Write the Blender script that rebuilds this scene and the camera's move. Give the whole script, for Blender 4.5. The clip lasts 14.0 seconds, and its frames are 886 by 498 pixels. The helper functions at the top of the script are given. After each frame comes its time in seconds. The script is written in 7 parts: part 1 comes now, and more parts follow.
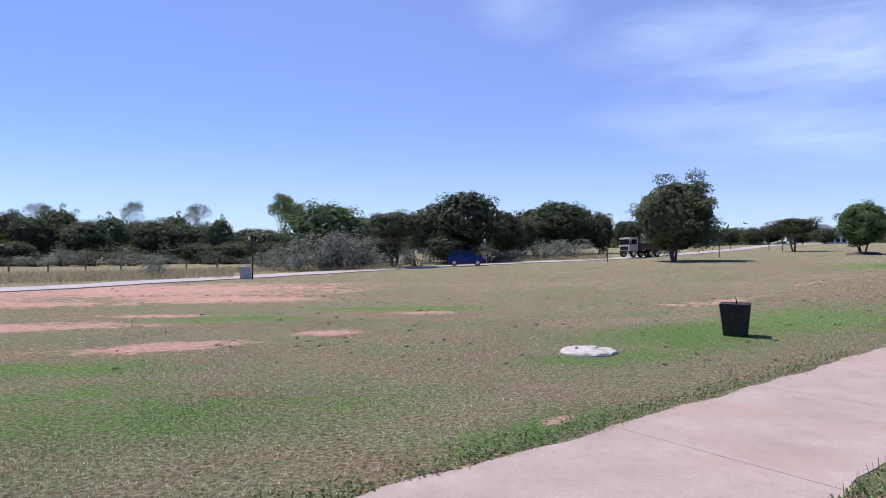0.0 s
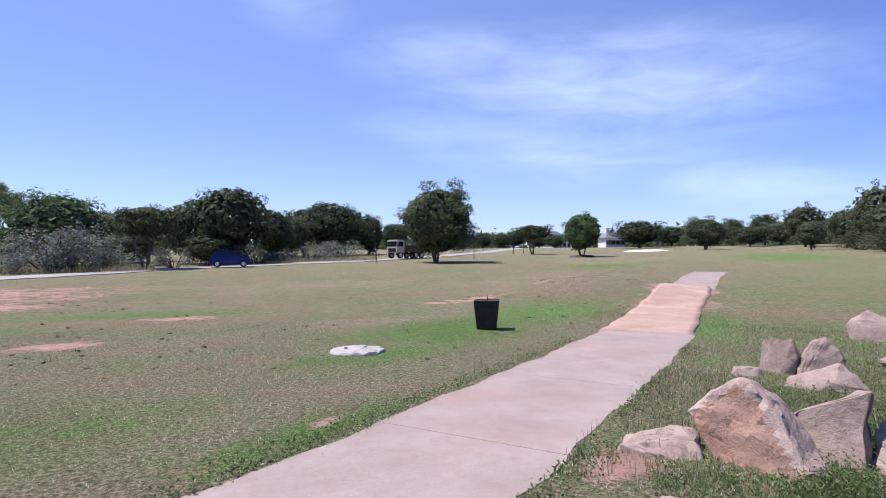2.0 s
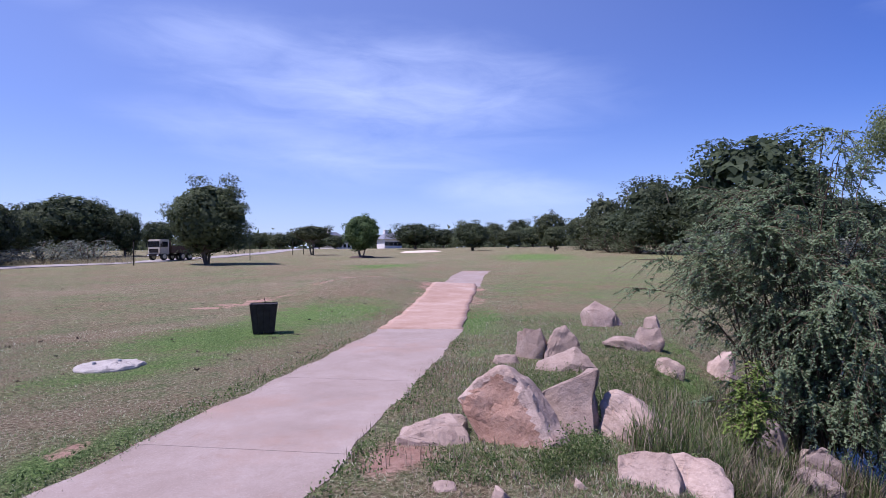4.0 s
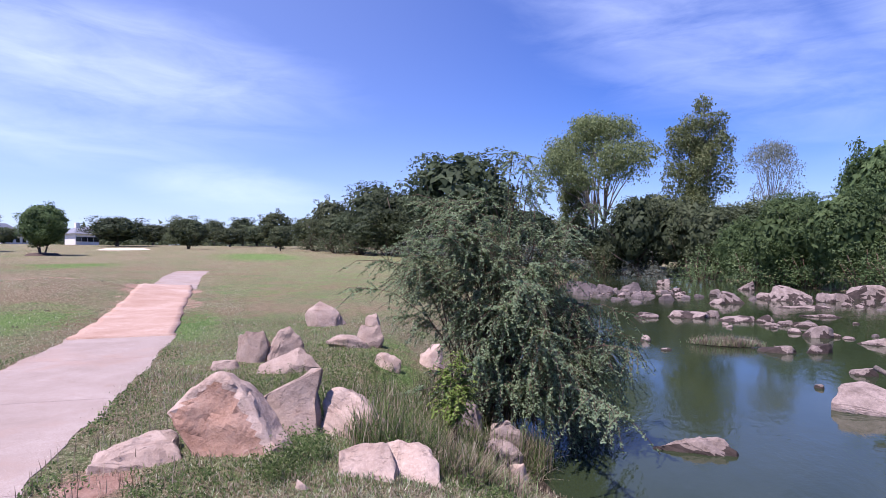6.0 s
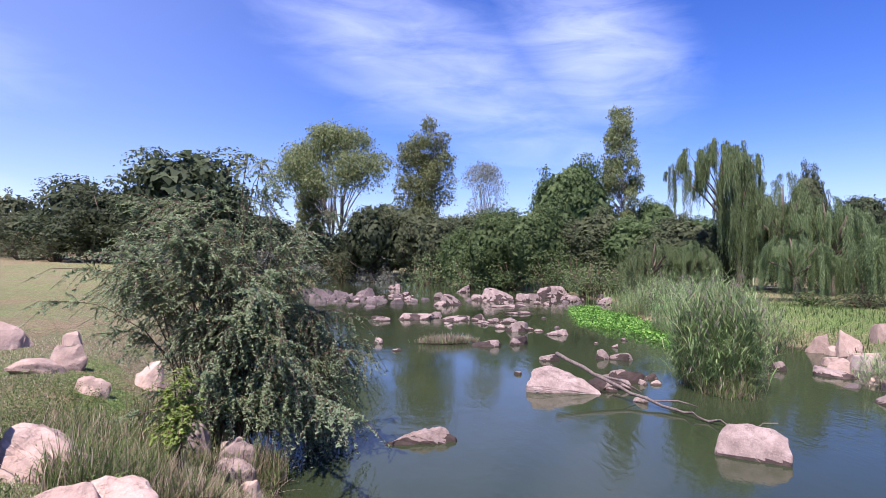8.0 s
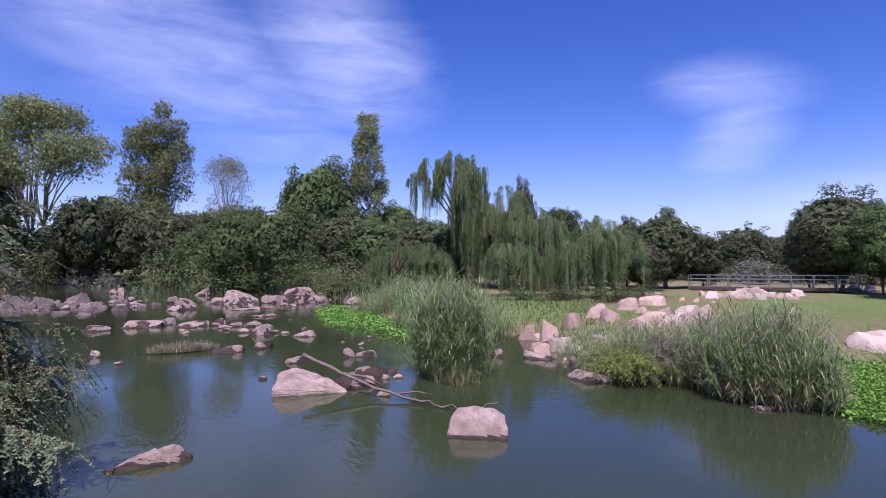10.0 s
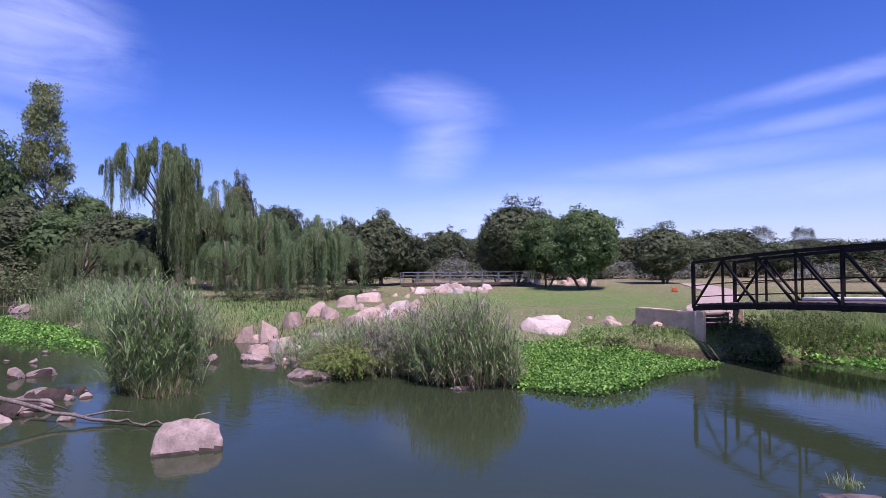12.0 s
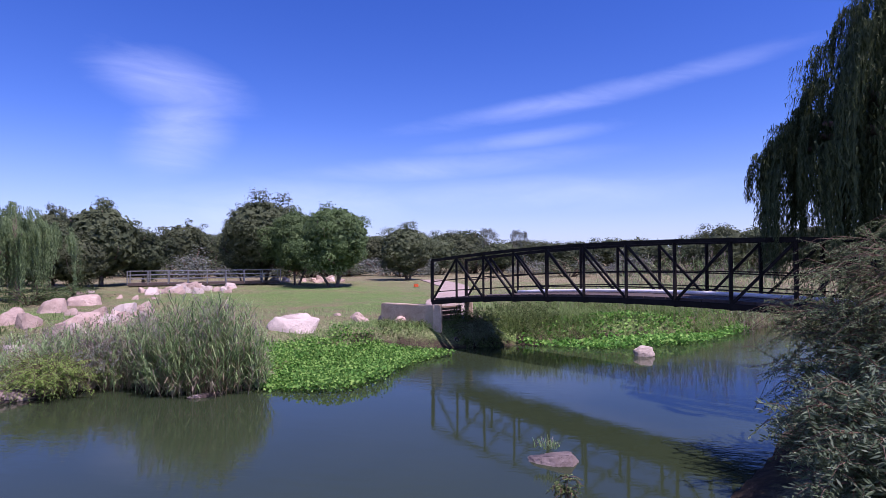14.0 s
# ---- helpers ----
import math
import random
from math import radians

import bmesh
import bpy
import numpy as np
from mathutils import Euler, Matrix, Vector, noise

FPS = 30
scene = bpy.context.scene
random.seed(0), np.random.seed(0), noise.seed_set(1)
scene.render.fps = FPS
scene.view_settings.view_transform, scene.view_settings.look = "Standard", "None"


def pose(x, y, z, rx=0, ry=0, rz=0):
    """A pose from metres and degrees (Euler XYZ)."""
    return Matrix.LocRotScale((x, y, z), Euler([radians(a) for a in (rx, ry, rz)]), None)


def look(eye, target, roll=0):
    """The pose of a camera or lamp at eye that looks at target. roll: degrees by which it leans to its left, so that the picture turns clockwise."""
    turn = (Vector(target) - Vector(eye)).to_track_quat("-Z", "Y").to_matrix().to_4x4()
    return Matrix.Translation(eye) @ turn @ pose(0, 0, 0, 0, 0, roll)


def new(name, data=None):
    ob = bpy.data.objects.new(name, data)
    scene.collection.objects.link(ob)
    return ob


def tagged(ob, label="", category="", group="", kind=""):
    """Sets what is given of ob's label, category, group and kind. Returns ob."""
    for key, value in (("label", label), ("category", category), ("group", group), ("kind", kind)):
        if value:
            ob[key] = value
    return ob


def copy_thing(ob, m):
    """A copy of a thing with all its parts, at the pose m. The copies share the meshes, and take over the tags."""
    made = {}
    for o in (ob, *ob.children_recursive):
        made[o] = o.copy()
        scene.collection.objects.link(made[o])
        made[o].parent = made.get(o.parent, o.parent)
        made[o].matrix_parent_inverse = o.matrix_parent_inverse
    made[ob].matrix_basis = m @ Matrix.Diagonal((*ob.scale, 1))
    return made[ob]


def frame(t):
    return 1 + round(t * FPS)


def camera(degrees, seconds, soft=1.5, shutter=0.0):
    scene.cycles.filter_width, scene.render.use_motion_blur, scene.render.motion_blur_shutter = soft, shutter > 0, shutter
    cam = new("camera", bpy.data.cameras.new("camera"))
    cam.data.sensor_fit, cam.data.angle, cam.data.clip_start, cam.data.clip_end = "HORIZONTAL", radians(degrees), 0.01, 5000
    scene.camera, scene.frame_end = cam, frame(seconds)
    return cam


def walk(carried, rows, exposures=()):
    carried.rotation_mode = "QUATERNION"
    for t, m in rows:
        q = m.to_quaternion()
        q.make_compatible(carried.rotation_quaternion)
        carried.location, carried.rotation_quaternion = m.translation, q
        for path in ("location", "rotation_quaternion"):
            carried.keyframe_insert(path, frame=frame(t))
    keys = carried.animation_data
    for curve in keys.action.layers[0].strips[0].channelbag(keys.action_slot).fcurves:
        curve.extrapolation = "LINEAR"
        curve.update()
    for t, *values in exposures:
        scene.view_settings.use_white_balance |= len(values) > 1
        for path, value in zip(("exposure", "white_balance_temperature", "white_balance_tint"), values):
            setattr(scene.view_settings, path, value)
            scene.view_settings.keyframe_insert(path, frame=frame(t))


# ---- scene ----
# the eye turns on one spot on the river bank, 1.65 m over the path: seconds, yaw, pitch, roll
EYE = (0.0, 0.0, 1.65)
cam = camera(75.1, 14.0, soft=0.5)
TURN = [(0.0, 0.0, 0.9, 0.35), (0.5, -6.33, 0.82, 0.22), (1.0, -12.1, 0.79, 0.14), (1.5, -17.2, 0.86, 0.11),
        (2.0, -22.52, 0.91, 0.16), (2.2, -24.45, 0.92, 0.16), (4.3, -48.09, 0.84, 0.27), (4.5, -50.85, 0.81, 0.13),
        (5.0, -57.5, 0.79, 0.02), (5.5, -64.22, 0.79, -0.08), (6.0, -70.87, 0.9, -0.26), (6.5, -77.23, 1.05, -0.24),
        (7.0, -83.78, 1.3, -0.23), (7.5, -90.58, 1.5, -0.22), (8.0, -96.58, 1.63, -0.05), (8.2, -98.75, 1.66, 0.02),
        (10.3, -125.11, 1.64, 0.18), (10.5, -127.62, 1.61, 0.24), (11.0, -133.52, 1.58, 0.38), (11.5, -140.11, 1.52, 0.38),
        (12.0, -148.47, 1.43, 0.45), (12.5, -156.02, 1.31, 0.38), (13.0, -162.3, 1.21, 0.37), (13.5, -167.84, 1.1, 0.45),
        (14.0, -172.99, 1.03, 0.34)]
EXPOSURE = [(0.0, 0.36, 6350, 14), (1.5, 0.45, 6300, 14), (2.2, 0.45, 6300, 15), (4.3, 0.17, 5950, 27), (5.0, 0.22, 5970, 27), (6.0, 0.60, 6250, 25),
            (7.5, 1.04, 6700, 25), (8.2, 0.80, 6600, 26), (10.3, 0.45, 6380, 35), (14.0, 0.45, 6150, 38)]
walk(cam, [(t, pose(*EYE, 90 + p, r, y)) for t, y, p, r in TURN], EXPOSURE)

# ---- sky and sun ----
SUN_AZ, SUN_EL = 300.0, 62.0          # bearing clockwise from +y, and height, in degrees
sun_dir = Vector((math.sin(radians(SUN_AZ)) * math.cos(radians(SUN_EL)), math.cos(radians(SUN_AZ)) * math.cos(radians(SUN_EL)), math.sin(radians(SUN_EL))))
sun_data = bpy.data.lights.new("sun", "SUN")
sun_data.energy, sun_data.angle, sun_data.color = 4.9, radians(0.55), (1.0, 0.945, 0.905)
sun = new("sun", sun_data)
sun.matrix_world = look(sun_dir * 50, (0, 0, 0))


# cirrus: bearing and height of both ends in degrees, half width, strength
CIRRUS = [((2, 24), (14, 22.5), 2.2, 0.19), ((12, 19), (34, 20), 2.4, 0.26), ((13, 13), (40, 11.5), 2.2, 0.22), ((18, 17), (62, 15), 4.5, 0.36), ((18, 11), (52, 9.5), 2.6, 0.26),
          ((40, 7.5), (62, 5.5), 1.8, 0.30), ((76, 28), (116, 10.5), 5.5, 0.33), ((102, 27), (120, 14), 5.5, 0.42), ((80, 20), (97, 14.5), 1.3, 0.17), ((140.5, 17.2), (155, 14.0), 2.1, 0.29),
          ((153.0, 15.5), (144.5, 8.0), 2.8, 0.28), ((168, 12.6), (207, 18), 0.85, 0.24), ((170, 10.4), (192, 12.8), 0.7, 0.18), ((156, 8.0), (190, 10.2), 1.0, 0.19), ((160, 6.2), (204, 6.6), 1.4, 0.18), ((143, 4.5), (173, 6.2), 2.0, 0.22)]


def make_world():
    world = bpy.data.worlds.new("sky")
    world.use_nodes = True
    scene.world = world
    nt = world.node_tree
    nt.nodes.clear()
    N = nt.nodes.new
    link = nt.links.new

    def calc(op, a, b=0.0, clamp=False):
        m = N("ShaderNodeMath")
        m.operation, m.use_clamp = op, clamp
        for i, v in enumerate((a, b)):
            if isinstance(v, (int, float)):
                m.inputs[i].default_value = v
            else:
                link(v, m.inputs[i])
        return m.outputs[0]

    out, bg, sky = N("ShaderNodeOutputWorld"), N("ShaderNodeBackground"), N("ShaderNodeTexSky")
    sky.sky_type, sky.sun_disc = "NISHITA", False
    sky.sun_elevation, sky.sun_rotation = radians(SUN_EL), radians(SUN_AZ)
    sky.altitude, sky.air_density, sky.dust_density, sky.ozone_density = 1200, 1.0, 0.25, 4.5
    co, sep = N("ShaderNodeTexCoord"), N("ShaderNodeSeparateXYZ")
    link(co.outputs["Generated"], sep.inputs[0])
    x, y, z = sep.outputs
    az = calc("MULTIPLY", calc("ARCTAN2", x, y), 180 / math.pi)
    az = calc("ADD", az, calc("MULTIPLY", calc("LESS_THAN", az, -60.0), 360.0))
    el = calc("MULTIPLY", calc("ARCSINE", z), 180 / math.pi)
    # torn fibres of ice cloud, drawn out along the wind
    flat = N("ShaderNodeCombineXYZ")
    link(calc("ADD", calc("MULTIPLY", az, 0.05), calc("MULTIPLY", el, 0.07)), flat.inputs[0])
    link(calc("ADD", calc("MULTIPLY", el, 0.19), calc("MULTIPLY", az, -0.012)), flat.inputs[1])
    nz = N("ShaderNodeTexNoise")
    nz.inputs["Scale"].default_value, nz.inputs["Detail"].default_value = 2.0, 10
    nz.inputs["Roughness"].default_value, nz.inputs["Distortion"].default_value = 0.6, 0.5
    link(flat.outputs[0], nz.inputs["Vector"])
    torn = calc("MULTIPLY", calc("SUBTRACT", nz.outputs["Fac"], 0.5), 1.65)
    total = None
    for (a0, e0), (a1, e1), half, strength in CIRRUS:
        dx, dy = a1 - a0, e1 - e0
        size = math.hypot(dx, dy)
        ux, uy = dx / size, dy / size
        px, py = calc("SUBTRACT", az, (a0 + a1) / 2), calc("SUBTRACT", el, (e0 + e1) / 2)
        u = calc("MULTIPLY", calc("ADD", calc("MULTIPLY", px, ux), calc("MULTIPLY", py, uy)), 1.7 / size)
        v = calc("MULTIPLY", calc("SUBTRACT", calc("MULTIPLY", py, ux), calc("MULTIPLY", px, uy)), 0.62 / half)
        m = calc("SUBTRACT", 1.0, calc("ADD", calc("MULTIPLY", u, u), calc("MULTIPLY", v, v)), True)
        m = calc("MULTIPLY", calc("MULTIPLY", m, calc("ADD", calc("MULTIPLY", m, 0.75), torn), True), strength)
        total = m if total is None else calc("MAXIMUM", total, m)
    haze = calc("MULTIPLY", calc("POWER", calc("SUBTRACT", 1.0, calc("MULTIPLY", calc("ABSOLUTE", el), 1 / 14.0), True), 2.0), 0.8)
    # a thin even veil over the quarter towards the sun
    off = calc("MULTIPLY", calc("SUBTRACT", az, 0.0), 1 / 93.0)
    veil = calc("MULTIPLY", calc("SUBTRACT", 1.0, calc("MULTIPLY", off, off), True), 0.21)
    total = calc("ADD", total, veil, True)
    rich = N("ShaderNodeHueSaturation")
    rich.inputs["Saturation"].default_value, rich.inputs["Hue"].default_value = 1.28, 0.520
    link(sky.outputs[0], rich.inputs["Color"])
    mix = N("ShaderNodeMix")
    mix.data_type = "RGBA"
    mix.inputs[7].default_value = (6.2, 7.4, 9.5, 1)
    low = N("ShaderNodeMix")
    low.data_type = "RGBA"
    low.inputs[7].default_value = (2.7, 3.5, 5.4, 1)
    link(haze, low.inputs[0]), link(rich.outputs[0], low.inputs[6])
    link(total, mix.inputs[0]), link(low.outputs[2], mix.inputs[6])
    link(mix.outputs[2], bg.inputs[0])
    bg.inputs[1].default_value = 0.12
    link(bg.outputs[0], out.inputs[0])


make_world()


# ---- materials ----
class Nodes:
    """A small help to wire a node material."""

    def __init__(self, name):
        self.mat = bpy.data.materials.new(name)
        self.mat.use_nodes = True
        self.nt = self.mat.node_tree
        self.bsdf = self.nt.nodes["Principled BSDF"]
        self.co = self.nt.nodes.new("ShaderNodeTexCoord").outputs["Object"]

    def node(self, kind, **inputs):
        n = self.nt.nodes.new(kind)
        for key, value in inputs.items():
            n.inputs[key.replace("_", " ")].default_value = value
        return n

    def link(self, a, b):
        self.nt.links.new(a, b)

    def noise(self, scale, detail=5, rough=0.55, vector=None, stretch=None):
        n = self.node("ShaderNodeTexNoise", Scale=scale, Detail=detail, Roughness=rough)
        v = vector or self.co
        if stretch:
            m = self.node("ShaderNodeMapping")
            m.inputs["Scale"].default_value = stretch
            self.link(v, m.inputs[0])
            v = m.outputs[0]
        self.link(v, n.inputs["Vector"])
        return n.outputs["Fac"]

    def ramp(self, fac, stops):
        r = self.nt.nodes.new("ShaderNodeValToRGB")
        while len(r.color_ramp.elements) < len(stops):
            r.color_ramp.elements.new(0.5)
        for e, (p, c) in zip(r.color_ramp.elements, stops):
            e.position, e.color = p, (*c, 1)
        self.link(fac, r.inputs[0])
        return r.outputs["Color"]

    def span(self, fac, a, b, lo=0.0, hi=1.0):
        r = self.node("ShaderNodeMapRange")
        for i, v in enumerate((a, b, lo, hi)):
            r.inputs[i + 1].default_value = v
        self.link(fac, r.inputs[0])
        return r.outputs[0]

    def math(self, op, a, b):
        m = self.nt.nodes.new("ShaderNodeMath")
        m.operation = op
        for i, v in enumerate((a, b)):
            if isinstance(v, (int, float)):
                m.inputs[i].default_value = v
            else:
                self.link(v, m.inputs[i])
        return m.outputs[0]

    def mix(self, fac, a, b, blend="MIX"):
        m = self.nt.nodes.new("ShaderNodeMix")
        m.data_type, m.blend_type = "RGBA", blend
        for i, v in ((0, fac), (6, a), (7, b)):
            if isinstance(v, (int, float)):
                m.inputs[i].default_value = v
            elif isinstance(v, tuple):
                m.inputs[i].default_value = (*v, 1)
            else:
                self.link(v, m.inputs[i])
        return m.outputs[2]

    def done(self, colour, rough=0.8, bump=None, strength=0.3, distance=0.02, metal=0.0, spec=0.5):
        if isinstance(colour, tuple):
            self.bsdf.inputs["Base Color"].default_value = (*colour, 1)
        else:
            self.link(colour, self.bsdf.inputs["Base Color"])
        if isinstance(rough, (int, float)):
            self.bsdf.inputs["Roughness"].default_value = rough
        else:
            self.link(rough, self.bsdf.inputs["Roughness"])
        self.bsdf.inputs["Metallic"].default_value = metal
        self.bsdf.inputs["Specular IOR Level"].default_value = spec
        if bump is not None:
            b = self.node("ShaderNodeBump", Strength=strength, Distance=distance)
            self.link(bump, b.inputs["Height"])
            self.link(b.outputs[0], self.bsdf.inputs["Normal"])
        return self.mat


def leaf_material(name, dark, mid, light, through_light=0.42, rough=0.5, spread=0.6):
    """Leaves: each its own shade, each plant a little apart, light passing through."""
    # more blue in every leaf: haze in the air put into the colour
    dark, mid, light = ((r, g, b * 1.18) for r, g, b in (dark, mid, light))
    dark, light = (tuple(m + (c - m) * spread for c, m in zip(e, mid)) for e in (dark, light))
    n = Nodes(name)
    geo, info = n.nt.nodes.new("ShaderNodeNewGeometry"), n.nt.nodes.new("ShaderNodeObjectInfo")
    c = n.ramp(geo.outputs["Random Per Island"], [(0.0, dark), (0.55, mid), (1.0, light)])
    shade = n.span(info.outputs["Random"], 0, 1, 0.82, 1.15)
    hsv = n.node("ShaderNodeHueSaturation")
    n.link(shade, hsv.inputs["Value"])
    n.link(n.span(info.outputs["Random"], 0, 1, 0.49, 0.51), hsv.inputs["Hue"])
    n.link(c, hsv.inputs["Color"])
    mat = n.done(hsv.outputs[0], min(0.9, rough + 0.15), spec=0.18)
    tr, mixer = n.nt.nodes.new("ShaderNodeBsdfTranslucent"), n.nt.nodes.new("ShaderNodeMixShader")
    n.link(hsv.outputs[0], tr.inputs[0])
    mixer.inputs[0].default_value = through_light
    n.link(n.bsdf.outputs[0], mixer.inputs[1]), n.link(tr.outputs[0], mixer.inputs[2])
    n.link(mixer.outputs[0], n.nt.nodes["Material Output"].inputs[0])
    return mat


def plain(name, colour, rough=0.6, metal=0.0, wear=0.15, scale=6.0, bump=0.1):
    """Paint, metal or plastic with slight blotches and scuffs."""
    n = Nodes(name)
    c = n.mix(n.span(n.noise(scale, 6), 0.35, 0.75), colour, tuple(min(1, v * (1 + wear) + 0.01) for v in colour))
    c = n.mix(n.span(n.noise(scale * 7, 4), 0.55, 0.8, 0, 0.5), c, tuple(v * (1 - wear) for v in colour))
    return n.done(c, n.span(n.noise(scale * 2), 0.3, 0.7, rough * 0.85, min(1, rough * 1.15)), n.noise(scale * 12), bump, 0.004, metal)


def rock_material(name, pale, mid, dark, stain):
    """Granite: speckled, blotched with stains, broken by a few dark seams."""
    n = Nodes(name)
    info = n.nt.nodes.new("ShaderNodeObjectInfo").outputs["Random"]
    big, fine = n.noise(2.2, 8, 0.68), n.noise(26, 7, 0.72)
    c = n.ramp(big, [(0.25, dark), (0.38, mid), (0.56, pale)])
    c = n.mix(n.span(n.noise(6.5, 8, 0.72), 0.42, 0.70, 0, 0.6), c, mid)
    c = n.mix(n.span(fine, 0.50, 0.72, 0, 0.32), c, dark)
    c = n.mix(n.span(n.noise(60, 4, 0.6), 0.55, 0.68, 0, 0.4), c, tuple(min(1, v * 1.25) for v in pale))
    c = n.mix(n.span(n.noise(3.6, 8, 0.7), 0.54, 0.70, 0, 0.6), c, stain)
    veins = n.noise(3.0, 9, 0.75, stretch=(1, 1, 3.5))
    seam = n.span(n.math("ABSOLUTE", n.math("SUBTRACT", veins, 0.5), 0.0), 0.0, 0.012)
    where = n.span(n.noise(1.6, 4), 0.50, 0.60)
    seam = n.math("MAXIMUM", seam, n.math("SUBTRACT", 1.0, where))
    c = n.mix(n.span(seam, 0.0, 1.0, 0.65, 0.0), c, tuple(v * 0.4 for v in dark))
    hsv = n.node("ShaderNodeHueSaturation")
    n.link(n.span(info, 0, 1, 0.80, 1.12), hsv.inputs["Value"])
    n.link(c, hsv.inputs["Color"])
    h = n.math("ADD", n.noise(7, 6, 0.65), n.math("MULTIPLY", n.noise(24, 5, 0.65), 0.35))
    h = n.math("ADD", h, n.math("MULTIPLY", seam, 0.25))
    return n.done(hsv.outputs[0], 0.88, h, 0.6, 0.05, spec=0.2)


def bark_material(name, pale, dark, scale=9):
    n = Nodes(name)
    v = n.noise(scale, 7, 0.65, stretch=(2.5, 2.5, 0.5))
    return n.done(n.ramp(v, [(0.3, dark), (0.7, pale)]), 0.9, v, 0.6, 0.02)


def ground_material():
    """Mown turf: dry and green blades, with lush, bare and trodden places from the ground's own weights."""
    n = Nodes("turf")
    def at(key):
        a = n.nt.nodes.new("ShaderNodeAttribute")
        a.attribute_name = key
        return a.outputs["Fac"]

    fine, mid, big = n.noise(20, 10, 0.84), n.noise(2.6, 8, 0.7), n.noise(0.3, 6, 0.62)
    green = n.ramp(fine, [(0.38, (0.034, 0.050, 0.017)), (0.49, (0.118, 0.150, 0.060)), (0.60, (0.35, 0.375, 0.200))])
    dry = n.ramp(fine, [(0.38, (0.075, 0.057, 0.035)), (0.49, (0.215, 0.175, 0.112)), (0.60, (0.50, 0.43, 0.30))])
    lush = n.ramp(fine, [(0.40, (0.028, 0.062, 0.013)), (0.49, (0.092, 0.178, 0.044)), (0.58, (0.250, 0.35, 0.115))])
    soil = n.ramp(n.noise(5, 8, 0.7), [(0.3, (0.36, 0.19, 0.145)), (0.55, (0.52, 0.32, 0.25)), (0.75, (0.66, 0.465, 0.385))])
    mud = n.ramp(n.noise(7, 8, 0.7), [(0.3, (0.030, 0.024, 0.018)), (0.6, (0.085, 0.065, 0.045)), (0.8, (0.14, 0.115, 0.08))])
    clump, drift = n.noise(6, 9, 0.82), n.noise(0.75, 9, 0.78)
    c = n.mix(n.span(n.math("ADD", n.math("MULTIPLY", mid, 0.8), n.math("MULTIPLY", big, 0.8)), 0.69, 0.97), green, dry)
    thatch = n.ramp(fine, [(0.40, (0.058, 0.042, 0.023)), (0.49, (0.170, 0.132, 0.080)), (0.58, (0.40, 0.33, 0.215))])
    c = n.mix(n.span(n.noise(0.8, 9, 0.8), 0.49, 0.58, 0, 0.75), c, thatch)
    c = n.mix(n.span(n.noise(1.3, 9, 0.8), 0.54, 0.62, 0, 0.6), c, lush)
    rust = n.ramp(fine, [(0.40, (0.070, 0.042, 0.024)), (0.49, (0.205, 0.138, 0.088)), (0.58, (0.43, 0.325, 0.225))])
    c = n.mix(n.span(n.noise(0.22, 9, 0.74, stretch=(1.0, 1.8, 1)), 0.47, 0.58, 0, 0.7), c, rust)
    c = n.mix(n.span(clump, 0.50, 0.62, 0, 0.55), c, dry)
    c = n.mix(n.span(clump, 0.48, 0.36, 0, 0.85), c, n.mix(0.5, green, (0.020, 0.030, 0.010)))
    edge = n.math("ADD", n.math("MULTIPLY", n.math("SUBTRACT", mid, 0.5), 2.4), n.math("MULTIPLY", n.math("SUBTRACT", big, 0.5), 1.2))
    edge = n.math("ADD", edge, n.math("MULTIPLY", n.math("SUBTRACT", fine, 0.5), 2.4))
    edge = n.math("ADD", edge, n.math("MULTIPLY", n.math("SUBTRACT", drift, 0.5), 1.8))
    for key, colour, lo, hi, most in (("dry", dry, 0.15, 0.9, 0.85), ("lush", lush, 0.22, 0.85, 0.92), ("soil", soil, 0.22, 0.72, 0.92), ("mud", mud, 0.35, 0.65, 1.0)):
        w = at(key)
        c = n.mix(n.span(n.math("MULTIPLY", n.math("ADD", w, edge), n.span(w, 0.0, 0.25)), lo, hi, 0, most), c, colour)
    h = n.math("ADD", n.noise(70, 4, 0.7), n.math("MULTIPLY", mid, 0.6))
    return n.done(c, 0.95, h, 0.8, 0.06, spec=0.1)


def soil_material():
    """Trodden soil with pale dust, darker ruts and gravel."""
    n = Nodes("bare_soil")
    c = n.ramp(n.noise(0.8, 8, 0.65), [(0.3, (0.33, 0.205, 0.150)), (0.52, (0.42, 0.290, 0.230)), (0.72, (0.50, 0.385, 0.325))])
    c = n.mix(n.span(n.noise(9, 8, 0.75), 0.5, 0.68, 0, 0.6), c, (0.30, 0.17, 0.12))
    c = n.mix(n.span(n.noise(40, 5, 0.7), 0.55, 0.66, 0, 0.6), c, (0.64, 0.50, 0.42))
    return n.done(c, 0.95, n.noise(22, 7, 0.7), 0.35, 0.02, spec=0.1)


